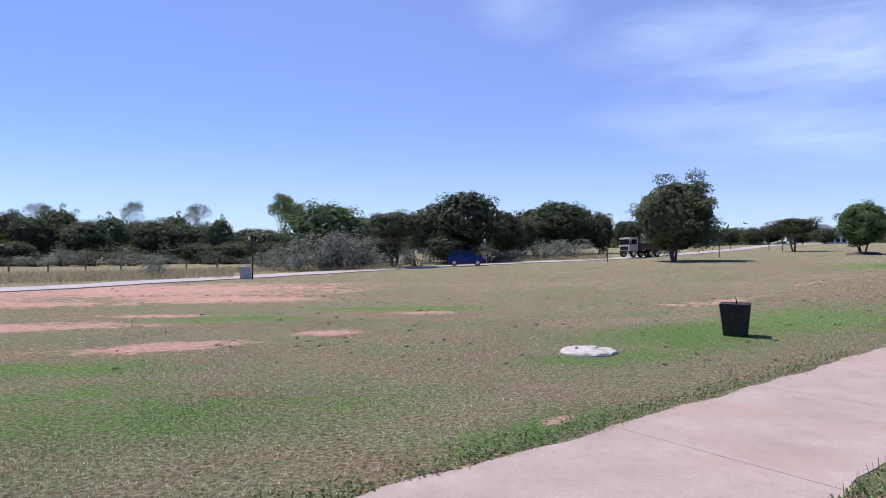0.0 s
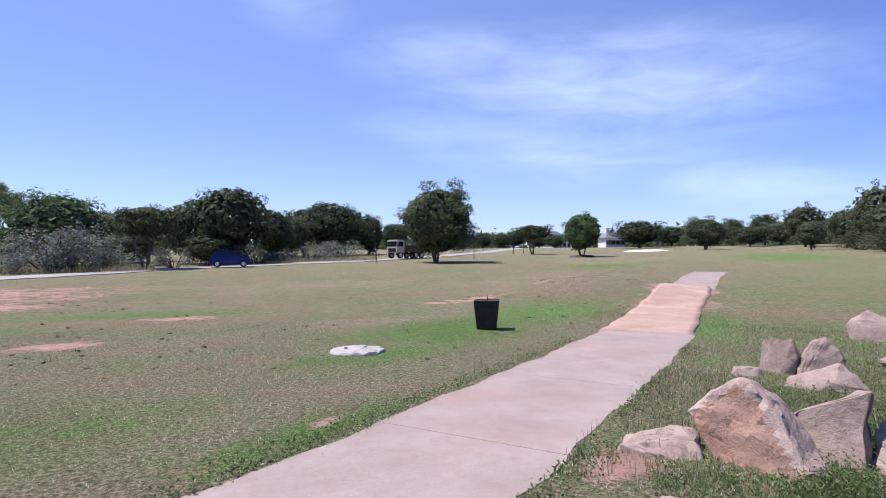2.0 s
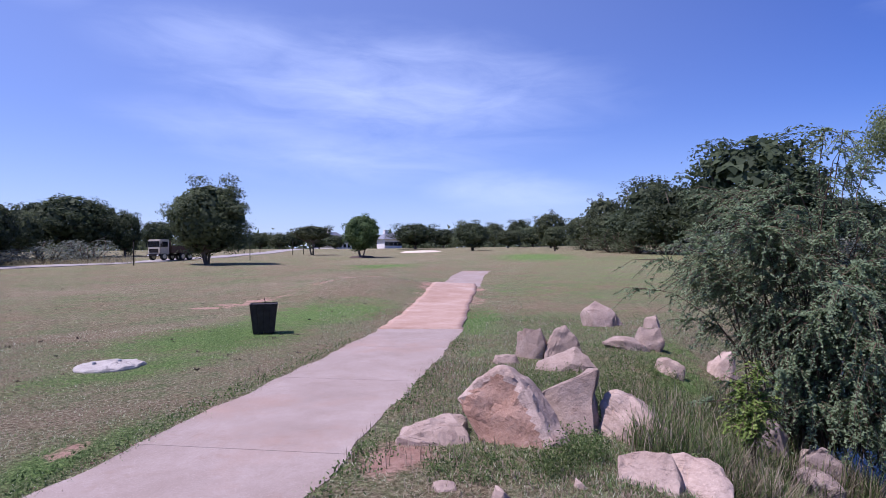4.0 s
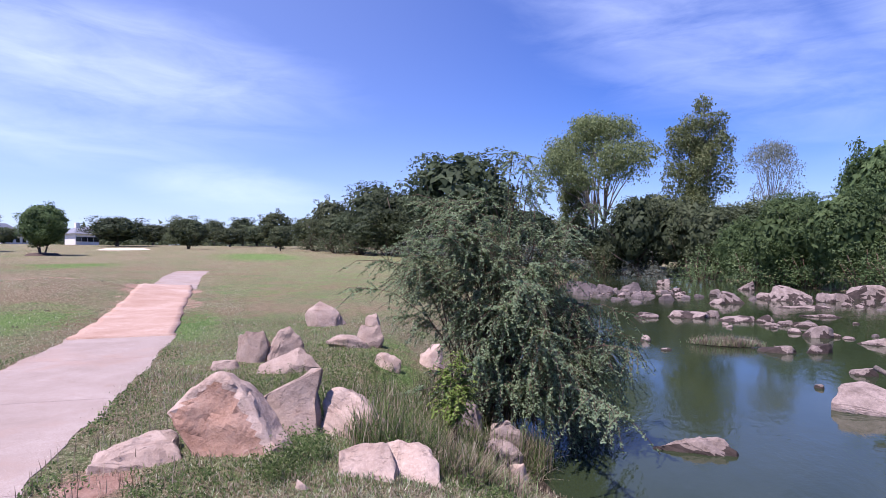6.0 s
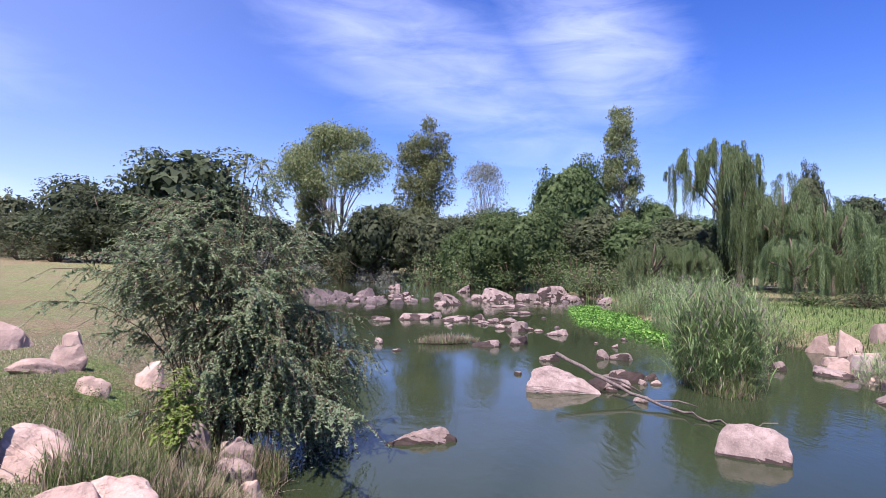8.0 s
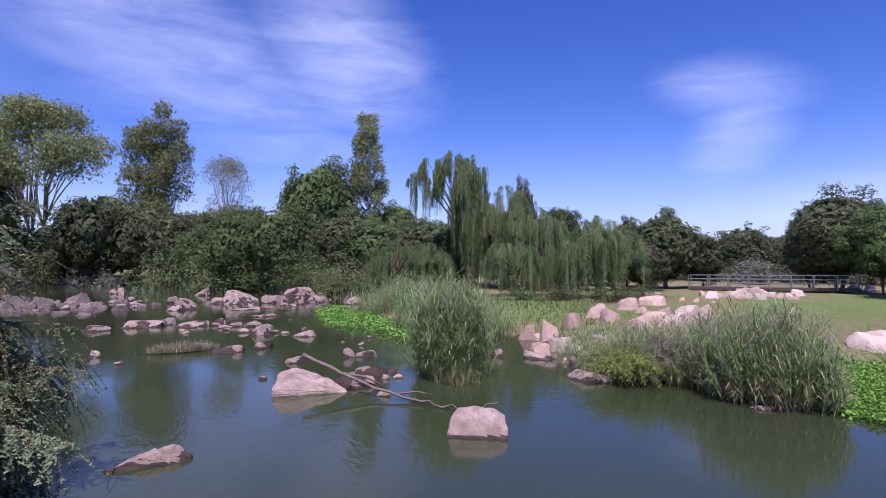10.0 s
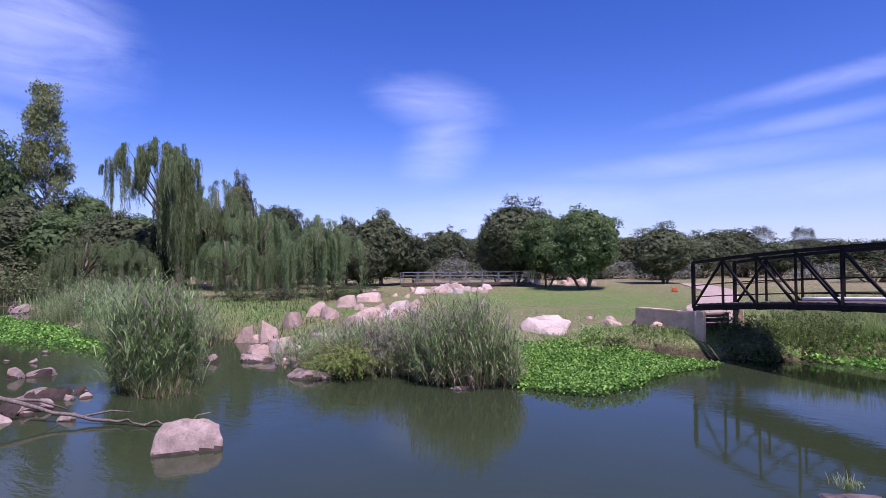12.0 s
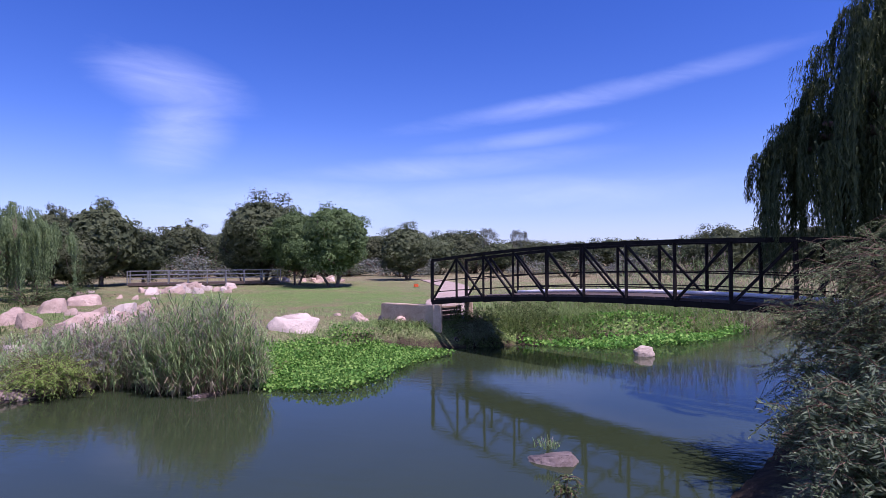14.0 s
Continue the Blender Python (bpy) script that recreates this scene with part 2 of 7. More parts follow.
def concrete_material():
    n = Nodes("pale_concrete")
    c = n.ramp(n.noise(1.1, 8, 0.6), [(0.3, (0.27, 0.210, 0.178)), (0.55, (0.35, 0.283, 0.250)), (0.75, (0.41, 0.342, 0.308))])
    c = n.mix(n.span(n.noise(7, 6, 0.7), 0.40, 0.66, 0, 0.45), c, (0.29, 0.222, 0.19))
    c = n.mix(n.span(n.noise(55, 5, 0.7), 0.48, 0.66, 0, 0.6), c, (0.25, 0.19, 0.165))
    c = n.mix(n.span(n.noise(120, 3, 0.6), 0.56, 0.66, 0, 0.5), c, (0.55, 0.47, 0.42))
    c = n.mix(n.span(n.noise(2.6, 8, 0.75), 0.56, 0.68, 0, 0.5), c, (0.27, 0.185, 0.145))
    c = n.mix(n.span(n.noise(0.5, 7, 0.65), 0.52, 0.7, 0, 0.6), c, (0.36, 0.235, 0.18))
    return n.done(c, 0.9, n.noise(80, 6, 0.7), 0.35, 0.01, spec=0.25)


def water_material():
    n = Nodes("river_water")
    c = n.ramp(n.noise(0.12, 4), [(0.3, (0.022, 0.033, 0.016)), (0.7, (0.032, 0.045, 0.022))])
    far = n.noise(2.2, 4, 0.6, stretch=(1.0, 2.4, 1))
    small = n.noise(14, 3, 0.5, stretch=(1.0, 1.7, 1))
    calm = n.span(n.noise(0.16, 3), 0.42, 0.62, 0.15, 1.0)
    h = n.math("MULTIPLY", n.math("ADD", far, n.math("MULTIPLY", small, 0.22)), calm)
    mat = n.done(c, 0.04, h, 0.085, 0.1, spec=0.5)
    n.bsdf.inputs["IOR"].default_value = 1.33
    return mat


M = {}
M["turf"], M["concrete"], M["water"] = ground_material(), concrete_material(), water_material()
M["rock"] = rock_material("pink_granite", (0.465, 0.362, 0.303), (0.35, 0.258, 0.210), (0.145, 0.098, 0.08), (0.30, 0.19, 0.142))
M["rock_brown"] = rock_material("weathered_rock_face", (0.37, 0.240, 0.180), (0.26, 0.148, 0.104), (0.135, 0.072, 0.050), (0.48, 0.37, 0.31))
M["rock_wet"] = rock_material("river_rock", (0.36, 0.288, 0.258), (0.20, 0.156, 0.138), (0.055, 0.042, 0.039), (0.14, 0.093, 0.079))
M["rock_darker"] = rock_material("darker_river_rock", (0.075, 0.056, 0.050), (0.040, 0.030, 0.027), (0.014, 0.011, 0.010), (0.03, 0.021, 0.018))
M["rock_dark"] = rock_material("dark_river_rock", (0.19, 0.155, 0.15), (0.105, 0.085, 0.082), (0.035, 0.028, 0.027), (0.08, 0.056, 0.05))
M["bark"] = bark_material("grey_brown_bark", (0.20, 0.155, 0.12), (0.06, 0.045, 0.035))
M["bark_pale"] = bark_material("pale_gum_bark", (0.34, 0.29, 0.24), (0.13, 0.105, 0.08), 4)
M["twig"] = bark_material("thin_brown_twigs", (0.17, 0.11, 0.075), (0.07, 0.045, 0.03), 14)
M["thorn_leaf"] = leaf_material("dark_thorn_tree_leaves", (0.036, 0.050, 0.024), (0.070, 0.094, 0.042), (0.130, 0.158, 0.074))
M["olive_leaf"] = leaf_material("olive_tree_leaves", (0.050, 0.066, 0.030), (0.098, 0.122, 0.054), (0.172, 0.198, 0.090))
M["green_leaf"] = leaf_material("fresh_green_leaves", (0.048, 0.082, 0.027), (0.100, 0.154, 0.052), (0.178, 0.245, 0.085))
M["gum_leaf"] = leaf_material("gum_tree_leaves", (0.085, 0.110, 0.040), (0.185, 0.222, 0.082), (0.310, 0.342, 0.150))
M["grey_leaf"] = leaf_material("grey_green_leaves", (0.097, 0.113, 0.080), (0.185, 0.209, 0.144), (0.305, 0.330, 0.241))
M["willow_leaf"] = leaf_material("willow_leaves", (0.062, 0.098, 0.034), (0.150, 0.210, 0.080), (0.275, 0.350, 0.145))
# darker copy of willow_leaf: the near willow's own shade put into the colour
M["shade_willow_leaf"] = leaf_material("shaded_willow_leaves", (0.032, 0.048, 0.018), (0.072, 0.100, 0.037), (0.14, 0.18, 0.07))
M["bush_leaf"] = leaf_material("feathery_bush_leaves", (0.115, 0.178, 0.082), (0.260, 0.362, 0.170), (0.410, 0.515, 0.262), 0.5)
M["reed"] = leaf_material("reed_blades", (0.095, 0.175, 0.055), (0.235, 0.370, 0.125), (0.420, 0.540, 0.225), spread=1.0)
M["dry_reed"] = leaf_material("dry_grass_stems", (0.160, 0.122, 0.068), (0.320, 0.255, 0.155), (0.470, 0.395, 0.265), spread=1.0)
M["hyacinth"] = leaf_material("floating_plant_leaves", (0.050, 0.150, 0.022), (0.122, 0.325, 0.048), (0.315, 0.530, 0.110), 0.40, 0.5, 1.0)
M["grass_blade"] = leaf_material("lawn_blades", (0.130, 0.170, 0.072), (0.330, 0.375, 0.185), (0.64, 0.63, 0.41), spread=1.0)
M["weed"] = leaf_material("bank_weed_leaves", (0.052, 0.089, 0.024), (0.127, 0.186, 0.052), (0.253, 0.297, 0.105), spread=1.0)
M["black_metal"] = plain("black_painted_steel", (0.010, 0.008, 0.008), 0.75, 0.0, 0.5)
M["black_metal"].node_tree.nodes["Principled BSDF"].inputs["Specular IOR Level"].default_value = 0.15
M["deck"] = plain("dark_timber_deck", (0.060, 0.042, 0.035), 0.8, 0.0, 0.35, 4, 0.4)
M["pipe"] = plain("white_pipe", (0.72, 0.72, 0.74), 0.4)
M["grey_metal"] = plain("galvanised_rail", (0.28, 0.29, 0.30), 0.45, 0.6)
M["dark_wood"] = plain("tarred_planks", (0.020, 0.013, 0.011), 0.75, 0.0, 0.5, 9, 0.5)
M["soil"] = soil_material()
M["wall_concrete"] = rock_material("stained_concrete", (0.60, 0.47, 0.36), (0.48, 0.36, 0.27), (0.24, 0.17, 0.125), (0.36, 0.26, 0.19))
M["timber"] = plain("weathered_sleepers", (0.17, 0.12, 0.09), 0.9, 0.0, 0.4, 5, 0.6)
# the tree shade over the parked car is put into this blue
M["car_blue"] = plain("shaded_dark_blue_car_paint", (0.007, 0.010, 0.115), 0.25, 0.2, 0.05)
M["tyre"] = plain("black_rubber", (0.018, 0.018, 0.018), 0.85)
M["glass"] = plain("dark_window_glass", (0.012, 0.014, 0.018), 0.08, 0.0, 0.05)
M["chrome"] = plain("light_alloy", (0.55, 0.55, 0.56), 0.3, 0.9)
M["white_paint"] = plain("white_paint", (0.72, 0.72, 0.70), 0.5)
M["truck_bed"] = plain("rusty_tipper_body", (0.085, 0.050, 0.035), 0.75, 0.2, 0.4)
M["roof"] = plain("grey_roof_sheet", (0.20, 0.21, 0.24), 0.6, 0.2)
M["plaster"] = plain("white_plaster", (0.70, 0.68, 0.64), 0.85)
M["road"] = plain("dusty_grey_road", (0.30, 0.27, 0.255), 0.95, 0.0, 0.2, 0.6, 0.4)
M["sand"] = plain("bunker_sand", (0.62, 0.53, 0.42), 0.95, 0.0, 0.15, 1, 0.4)
M["orange"] = plain("orange_plastic", (0.55, 0.09, 0.02), 0.5)
M["lamp_glass"] = plain("frosted_lamp_glass", (0.7, 0.7, 0.68), 0.3)
M["box"] = plain("grey_metal_box", (0.42, 0.42, 0.42), 0.6, 0.1)
M["lush_blade"] = leaf_material("fresh_lawn_blades", (0.044, 0.080, 0.020), (0.118, 0.195, 0.052), (0.250, 0.320, 0.115), spread=1.0)
M["rock_pale"] = rock_material("whitish_boulder", (0.52, 0.445, 0.40), (0.44, 0.365, 0.322), (0.36, 0.28, 0.24), (0.50, 0.38, 0.31))



# ---- building helpers ----
def at(az, d):
    """The place d metres from the eye's foot at a bearing clockwise from +y."""
    return d * math.sin(radians(az)), d * math.cos(radians(az))


def mesh_of(name, verts, faces, material, smooth=False):
    """A mesh from an array of corners and an array of faces of one size (or a list of faces)."""
    me = bpy.data.meshes.new(name)
    verts = np.asarray(verts, dtype=np.float32).reshape(-1, 3)
    if isinstance(faces, np.ndarray):
        k = faces.shape[1]
        me.vertices.add(len(verts))
        me.vertices.foreach_set("co", verts.ravel())
        me.loops.add(faces.size)
        me.loops.foreach_set("vertex_index", faces.ravel().astype(np.int32))
        me.polygons.add(len(faces))
        me.polygons.foreach_set("loop_start", np.arange(0, faces.size, k, dtype=np.int32))
        me.update(calc_edges=True)
    else:
        me.from_pydata(verts.tolist(), [], faces)
    if smooth:
        me.polygons.foreach_set("use_smooth", np.ones(len(me.polygons), dtype=bool))
    me.materials.append(material)
    return me


def piece(name, me, parent, label=""):
    ob = new(name, me)
    ob.parent = parent
    return tagged(ob, label)


def part(name, bm, material, parent, label="", smooth=False):
    me = bpy.data.meshes.new(name)
    bm.to_mesh(me)
    bm.free()
    if smooth:
        for p in me.polygons:
            p.use_smooth = True
    me.materials.append(material)
    return piece(name, me, parent, label)


def thing(name, m, label, category, group="", kind=""):
    ob = new(name)
    ob.matrix_world = m
    ob.empty_display_size = 0.2
    return tagged(ob, label, category, group, kind)


def box_bm(x0, y0, z0, x1, y1, z1, bevel=0.0, m=None):
    bm = bmesh.new()
    bmesh.ops.create_cube(bm, size=1)
    for v in bm.verts:
        v.co = Vector(((x0 + x1) / 2 + v.co.x * (x1 - x0), (y0 + y1) / 2 + v.co.y * (y1 - y0), (z0 + z1) / 2 + v.co.z * (z1 - z0)))
    if bevel:
        bmesh.ops.bevel(bm, geom=bm.edges[:], offset=bevel, segments=2, affect="EDGES")
    if m is not None:
        bmesh.ops.transform(bm, matrix=m, verts=bm.verts)
    return bm


def bar_bm(a, b, w, h, bevel=0.0):
    """A straight bar of section w x h from a to b."""
    a, b = Vector(a), Vector(b)
    m = Matrix.Translation(a) @ (b - a).to_track_quat("Y", "Z").to_matrix().to_4x4()
    return box_bm(-w / 2, 0, -h / 2, w / 2, (b - a).length, h / 2, bevel, m)


def tube_arrays(points, radii, seg=6):
    """Corners and faces of a tapered tube along points."""
    pts = [Vector(p) for p in points]
    verts, faces = [], []
    side = Vector((1, 0.3, 0.1))
    for i, p in enumerate(pts):
        d = (pts[min(i + 1, len(pts) - 1)] - pts[max(i - 1, 0)]).normalized()
        u = d.cross(side)
        if u.length < 1e-3:
            u = d.cross(Vector((0, 1, 0)))
        u.normalize()
        w = d.cross(u)
        for k in range(seg):
            a = 2 * math.pi * k / seg
            verts.append(p + (u * math.cos(a) + w * math.sin(a)) * float(radii[i]))
    for i in range(len(pts) - 1):
        for k in range(seg):
            k2 = (k + 1) % seg
            faces.append((i * seg + k, i * seg + k2, (i + 1) * seg + k2, (i + 1) * seg + k))
    faces.append(tuple(range((len(pts) - 1) * seg, len(pts) * seg)))
    faces.append(tuple(reversed(range(seg))))
    return verts, faces


class Tubes:
    """Many tubes joined into one mesh: a trunk with its limbs, the stems of a clump."""

    def __init__(self):
        self.v, self.f = [], []

    def add(self, points, radii, seg=6):
        v, f = tube_arrays(points, radii, seg)
        o = len(self.v)
        self.v += v
        self.f += [tuple(i + o for i in q) for q in f]

    def bent(self, rng, a, b, r0, r1, sag=0.12, steps=5, seg=6):
        a, b = Vector(a), Vector(b)
        off = Vector(rng.normal(0, 1, 3)) * (b - a).length * sag
        pts = [a.lerp(b, t) + off * math.sin(math.pi * t) * 0.6 for t in np.linspace(0, 1, steps)]
        self.add(pts, [r0 + (r1 - r0) * t for t in np.linspace(0, 1, steps)], seg)
        return pts

    def mesh(self, name, material):
        return mesh_of(name, np.array([tuple(p) for p in self.v]), self.f, material, True)


def unit(a):
    return a / np.maximum(np.linalg.norm(a, axis=1, keepdims=True), 1e-9)


def leaves(rng, base, way, length, width):
    """Diamond leaves: one four-cornered face each, from base along way."""
    n = len(base)
    side = unit(np.cross(way, rng.normal(size=(n, 3))))
    length, width = np.broadcast_to(length, n)[:, None], np.broadcast_to(width, n)[:, None]
    q = np.stack([base, base + way * length * 0.45 + side * width / 2, base + way * length, base + way * length * 0.45 - side * width / 2], axis=1)
    return q.reshape(-1, 3)


def tri_leaves(rng, base, way, length, width):
    """Pointed leaves: one three-cornered face each."""
    n = len(base)
    side = unit(np.cross(way, rng.normal(size=(n, 3))))
    length, width = np.broadcast_to(length, n)[:, None], np.broadcast_to(width, n)[:, None]
    return np.stack([base + side * width / 2, base - side * width / 2, base + way * length], axis=1).reshape(-1, 3)


def facing_leaves(rng, base, nrm, length, width, hang=None):
    """Pointed leaves whose flat sides look along nrm; hang draws their tips one way."""
    n = len(base)
    way = rng.normal(size=(n, 3)) if hang is None else np.asarray(hang) + rng.normal(0, 0.3, (n, 3))
    way = unit(way - nrm * np.sum(way * nrm, axis=1, keepdims=True))
    side = np.cross(nrm, way)
    length, width = np.broadcast_to(length, n)[:, None], np.broadcast_to(width, n)[:, None]
    return np.stack([base - way * length * 0.4 + side * width / 2, base - way * length * 0.4 - side * width / 2, base + way * length * 0.6], axis=1).reshape(-1, 3)


def leafy_clumps(rng, blobs, count, size, wild=0.5, hang=None, fringe=0.14, wide=0.62, tall=1.0, up=0.4):
    """Leaves on the outer sides of a heap of clumps, with loose sprigs that stand out of the outline; tall is height over width."""
    b = np.array(blobs, dtype=float)
    b[:, 2] *= tall
    area = b[:, 3] * b[:, 5]
    k = rng.choice(len(b), count, p=area / area.sum())
    d = unit(rng.normal(size=(count, 3)) + (0, 0, 0.35))
    r = 1 - 0.45 * rng.random(count) ** 2
    loose = rng.random(count) < fringe
    r = np.where(loose, rng.uniform(1.0, 1.28, count), r)
    lump = 1 + 0.22 * np.sin(d[:, 0] * 7 + k) * np.sin(d[:, 1] * 6 + 2 * k) + 0.15 * np.sin(d[:, 2] * 9 + k)
    c = b[k, :3] + d * (r * lump)[:, None] * b[k, 3:]
    nrm = unit(d * 0.8 + (0, 0, up) + rng.normal(0, wild, (count, 3)))
    long = size * rng.uniform(0.65, 1.35, count)
    return facing_leaves(rng, c, nrm, long, long * wide, hang) / (1, 1, tall)


def tri_faces(count):
    return np.arange(count * 3).reshape(-1, 3)


def quad_faces(count):
    return np.arange(count * 4).reshape(-1, 4)


# ---- the land ----
WATER_Z = -0.9
SLOPE_AZ = [-180, -120, -60, -20, 0, 20, 40, 60, 70, 78, 86, 120, 180]
SLOPE = [0.0, 0.004, 0.010, 0.014, 0.022, 0.030, 0.031, 0.033, 0.031, 0.016, 0.004, 0.001, 0.001]
NEAR_BANK = [(110, 10), (70, 7.6), (45, 6.6), (30, 5.2), (18, 3.8), (11.5, 3.0), (9.0, 2.3), (7.5, 1.6), (6.3, 0.9), (5.0, -1.0), (4.0, -2.8),
             (2.5, -4.2), (0.5, -5.0), (-1.0, -5.5), (-2.0, -6.1), (-3.1, -7.6), (-4.6, -10.2), (-7.0, -13.6), (-12, -17.5), (-22, -23), (-60, -34)]
FAR_BANK = [(-60, -48), (-24, -34), (-13, -26), (-7.7, -21.4), (-5.1, -19.1), (-0.7, -17.6), (2.2, -16.5), (4.4, -15.9), (5.8, -14.6), (5.2, -12.6), (6.6, -11.8),
            (8.0, -11.3), (9.3, -10.2), (10.2, -11.2), (11.4, -12.6), (13.6, -13.0), (16.0, -12.9), (18.4, -12.9), (21.5, -11.8), (25, -11.8),
            (29, -13.4), (34, -15.6), (40, -16.2), (47, -16.3), (63, -13.8), (90, -5.5), (110, 8.5)]
SHORE = np.array(NEAR_BANK + FAR_BANK, dtype=float)


def shore_distance(x, y):
    """Metres from the water's edge, negative in the river."""
    x, y = np.asarray(x, float), np.asarray(y, float)
    best, inside = np.full(x.shape, 1e9), np.zeros(x.shape, bool)
    for (ax, ay), (bx, by) in zip(SHORE, np.roll(SHORE, -1, axis=0)):
        dx, dy = bx - ax, by - ay
        t = np.clip(((x - ax) * dx + (y - ay) * dy) / (dx * dx + dy * dy), 0, 1)
        best = np.minimum(best, np.hypot(x - ax - t * dx, y - ay - t * dy))
        cross = ((ay > y) != (by > y)) & (x < dx * (y - ay) / (dy if dy else 1e-9) + ax)
        inside ^= cross
    return np.where(inside, -best, best)


def waves(x, y):
    return (np.sin(x * 0.31 + 1.3 * np.sin(y * 0.17)) + np.sin(y * 0.27 + 1.7 * np.sin(x * 0.21)) + 0.5 * np.sin(x * 0.9 + y * 0.7)) / 2.5


def ground_z(x, y):
    x, y = np.asarray(x, float), np.asarray(y, float)
    d, az = np.hypot(x, y), np.degrees(np.arctan2(x, y))
    over = np.maximum(0, np.minimum(d, 170) - 16)
    z = np.interp(az, SLOPE_AZ, SLOPE) * over ** 2 / (over + 6)
    z = z + 0.05 * waves(x, y) * np.clip((d - 8) / 20, 0, 1)
    z = z + 0.55 * np.exp(-((x - 16.0) ** 2 + (y - 21.0) ** 2) / 12.0) + 0.3 * np.exp(-(((x - 25.0) / 9) ** 2 + ((y - 40.0) / 7) ** 2))
    z = z + 0.45 * np.exp(-(((x - 19.0) / 5.5) ** 2 + ((y - 28.0) / 4.0) ** 2)) + 0.35 * np.exp(-(((x - 13.0) / 3.0) ** 2 + ((y - 19.5) / 2.2) ** 2))
    far_side = np.clip((-y - 9.5) / 2.0, 0, 1) * np.clip((48 - x) / 6, 0, 1)
    z = z - far_side * 0.35 * np.exp(-np.maximum(d - 16, 0) / 14)
    s = shore_distance(x, y)
    width = 2.7 - far_side * np.where(x < 5.2, 2.1, -0.4) + np.clip((d - 20) / 40, 0, 1) * 2
    k = np.clip(s / width, 0, 1)
    k = k * k * (3 - 2 * k)
    land = WATER_Z + 0.02 + (z - WATER_Z - 0.02) * (0.10 * np.clip(s / 0.25, 0, 1) + 0.90 * k)
    return np.where(s > 0, land, WATER_Z - np.minimum(0.8, -s * 0.35))


def zat(x, y):
    return float(ground_z(np.array([x]), np.array([y]))[0])


def patch(x, y, places):
    w = np.zeros(np.shape(x))
    for cx, cy, rx, ry, turn in places:
        c, s = math.cos(radians(turn)), math.sin(radians(turn))
        u, v = (x - cx) * c + (y - cy) * s, -(x - cx) * s + (y - cy) * c
        w = np.maximum(w, np.clip(1.25 - np.sqrt((u / rx) ** 2 + (v / ry) ** 2), 0, 1))
    return w


PATH = [(-7.0, -2.2), (-3.4, 0.75), (-0.05, 3.2), (1.1, 4.02), (2.25, 4.86), (3.2, 5.6), (5.2, 7.05), (8.6, 9.7), (9.6, 10.6)]
TRACK = [(9.0, 10.05), (11.2, 12.0), (14.2, 14.7), (17.0, 17.0), (19.0, 18.8), (20.5, 20.2)]          # where the slab is worn away to soil
PATH_FAR = [(19.0, 18.6), (22.5, 21.6), (26.0, 24.6), (30.5, 28.0)]
SOIL = [(14.6, 21.5, 3.0, 0.7, 25), (18.5, 25.0, 2.4, 0.5, 15), (13.4, 14.0, 3.0, 1.15, 43), (-15.0, 28.0, 12, 6.5, 10), (-8.5, 23.0, 5, 2.0, 5), (-16, 20.5, 5, 1.6, 0), (-10.2, 14.2, 3.3, 1.2, 10), (-5.3, 10.9, 1.8, 0.75, 25), (-8.5, 10.2, 1.6, 0.3, 10), (-2.6, 12.8, 0.9, 0.6, 0), (-8.4, 16.9, 1.8, 0.5, 5),
        (16.6, 16.7, 4.6, 1.25, 43), (15.2, 15.4, 3.2, 1.3, 43), (18.4, 18.3, 2.8, 1.35, 43), (3.15, 3.75, 0.6, 0.35, 40), (9.0, 19.0, 2.2, 0.5, 10), (-0.6, 17.5, 1.2, 0.6, 0), (1.2, 5.9, 0.35, 0.12, 40)]
LUSH = [(1.2, -17.6, 2.4, 1.4, 0), (10, -27, 12, 8, 0), (3, -23, 6, 4.5, 0), (18, -17, 8, 4, 0), (-3.5, 6.0, 4.0, 1.3, 10), (-6.5, 8.6, 3.0, 1.0, 5), (1.0, 5.6, 1.6, 0.5, 38), (2.6, 9.4, 1.9, 0.9, 20), (5.2, 12.2, 3.4, 2.0, 30), (9.0, 14.6, 4.4, 2.1, 30), (11.5, 10.6, 4.0, 0.8, 40), (-4.7, 7.1, 1.6, 0.8, 15), (-5.7, 16.0, 2.6, 0.9, 0), (-1.5, 19.0, 4, 1.0, 0), (30.0, 38.0, 7, 2.5, 30),
        (12, -34, 7, 4, 0), (15.5, -17.5, 5, 3.2, 20), (5.0, -21.0, 4, 2.5, 0), (-3.0, -19.6, 6, 2.4, -10), (3.2, -17.4, 2.6, 1.2, 0), (22, -18, 7, 3, 0), (60, 45, 18, 6, 40), (9.0, 4.0, 3, 0.8, 30)]
DRY = [(16, 24, 7, 3.5, 20), (17, 26, 9, 4, 20), (4, 30, 10, 5, 0), (14, 20, 5, 2, 20), (40, 22, 18, 6, 20), (5, 15, 5, 1.2, 20), (40, 50, 14, 7, 40), (20, -32, 8, 3, 0), (1, 7.0, 3, 0.8, 35)]


FAIR = [(9.0, 6.3, 7.5, 1.9, 38), (48, 20, 34, 13, 22), (8, -30, 26, 15, 0), (24, 16, 9, 4, 35)]          # moister turf along the river and beyond it


def lush_at(x, y):
    """How fresh the grass is: less so in the worn turf near the path's bend."""
    rich = patch(x, y, LUSH) * np.where(y < -9, 0.8, 0.74 + 0.26 * np.clip((np.hypot(x, y) - 9.0) / 2.5, 0, 1))
    return np.maximum(rich, 0.33 * np.minimum(1, 2 * patch(x, y, FAIR)))


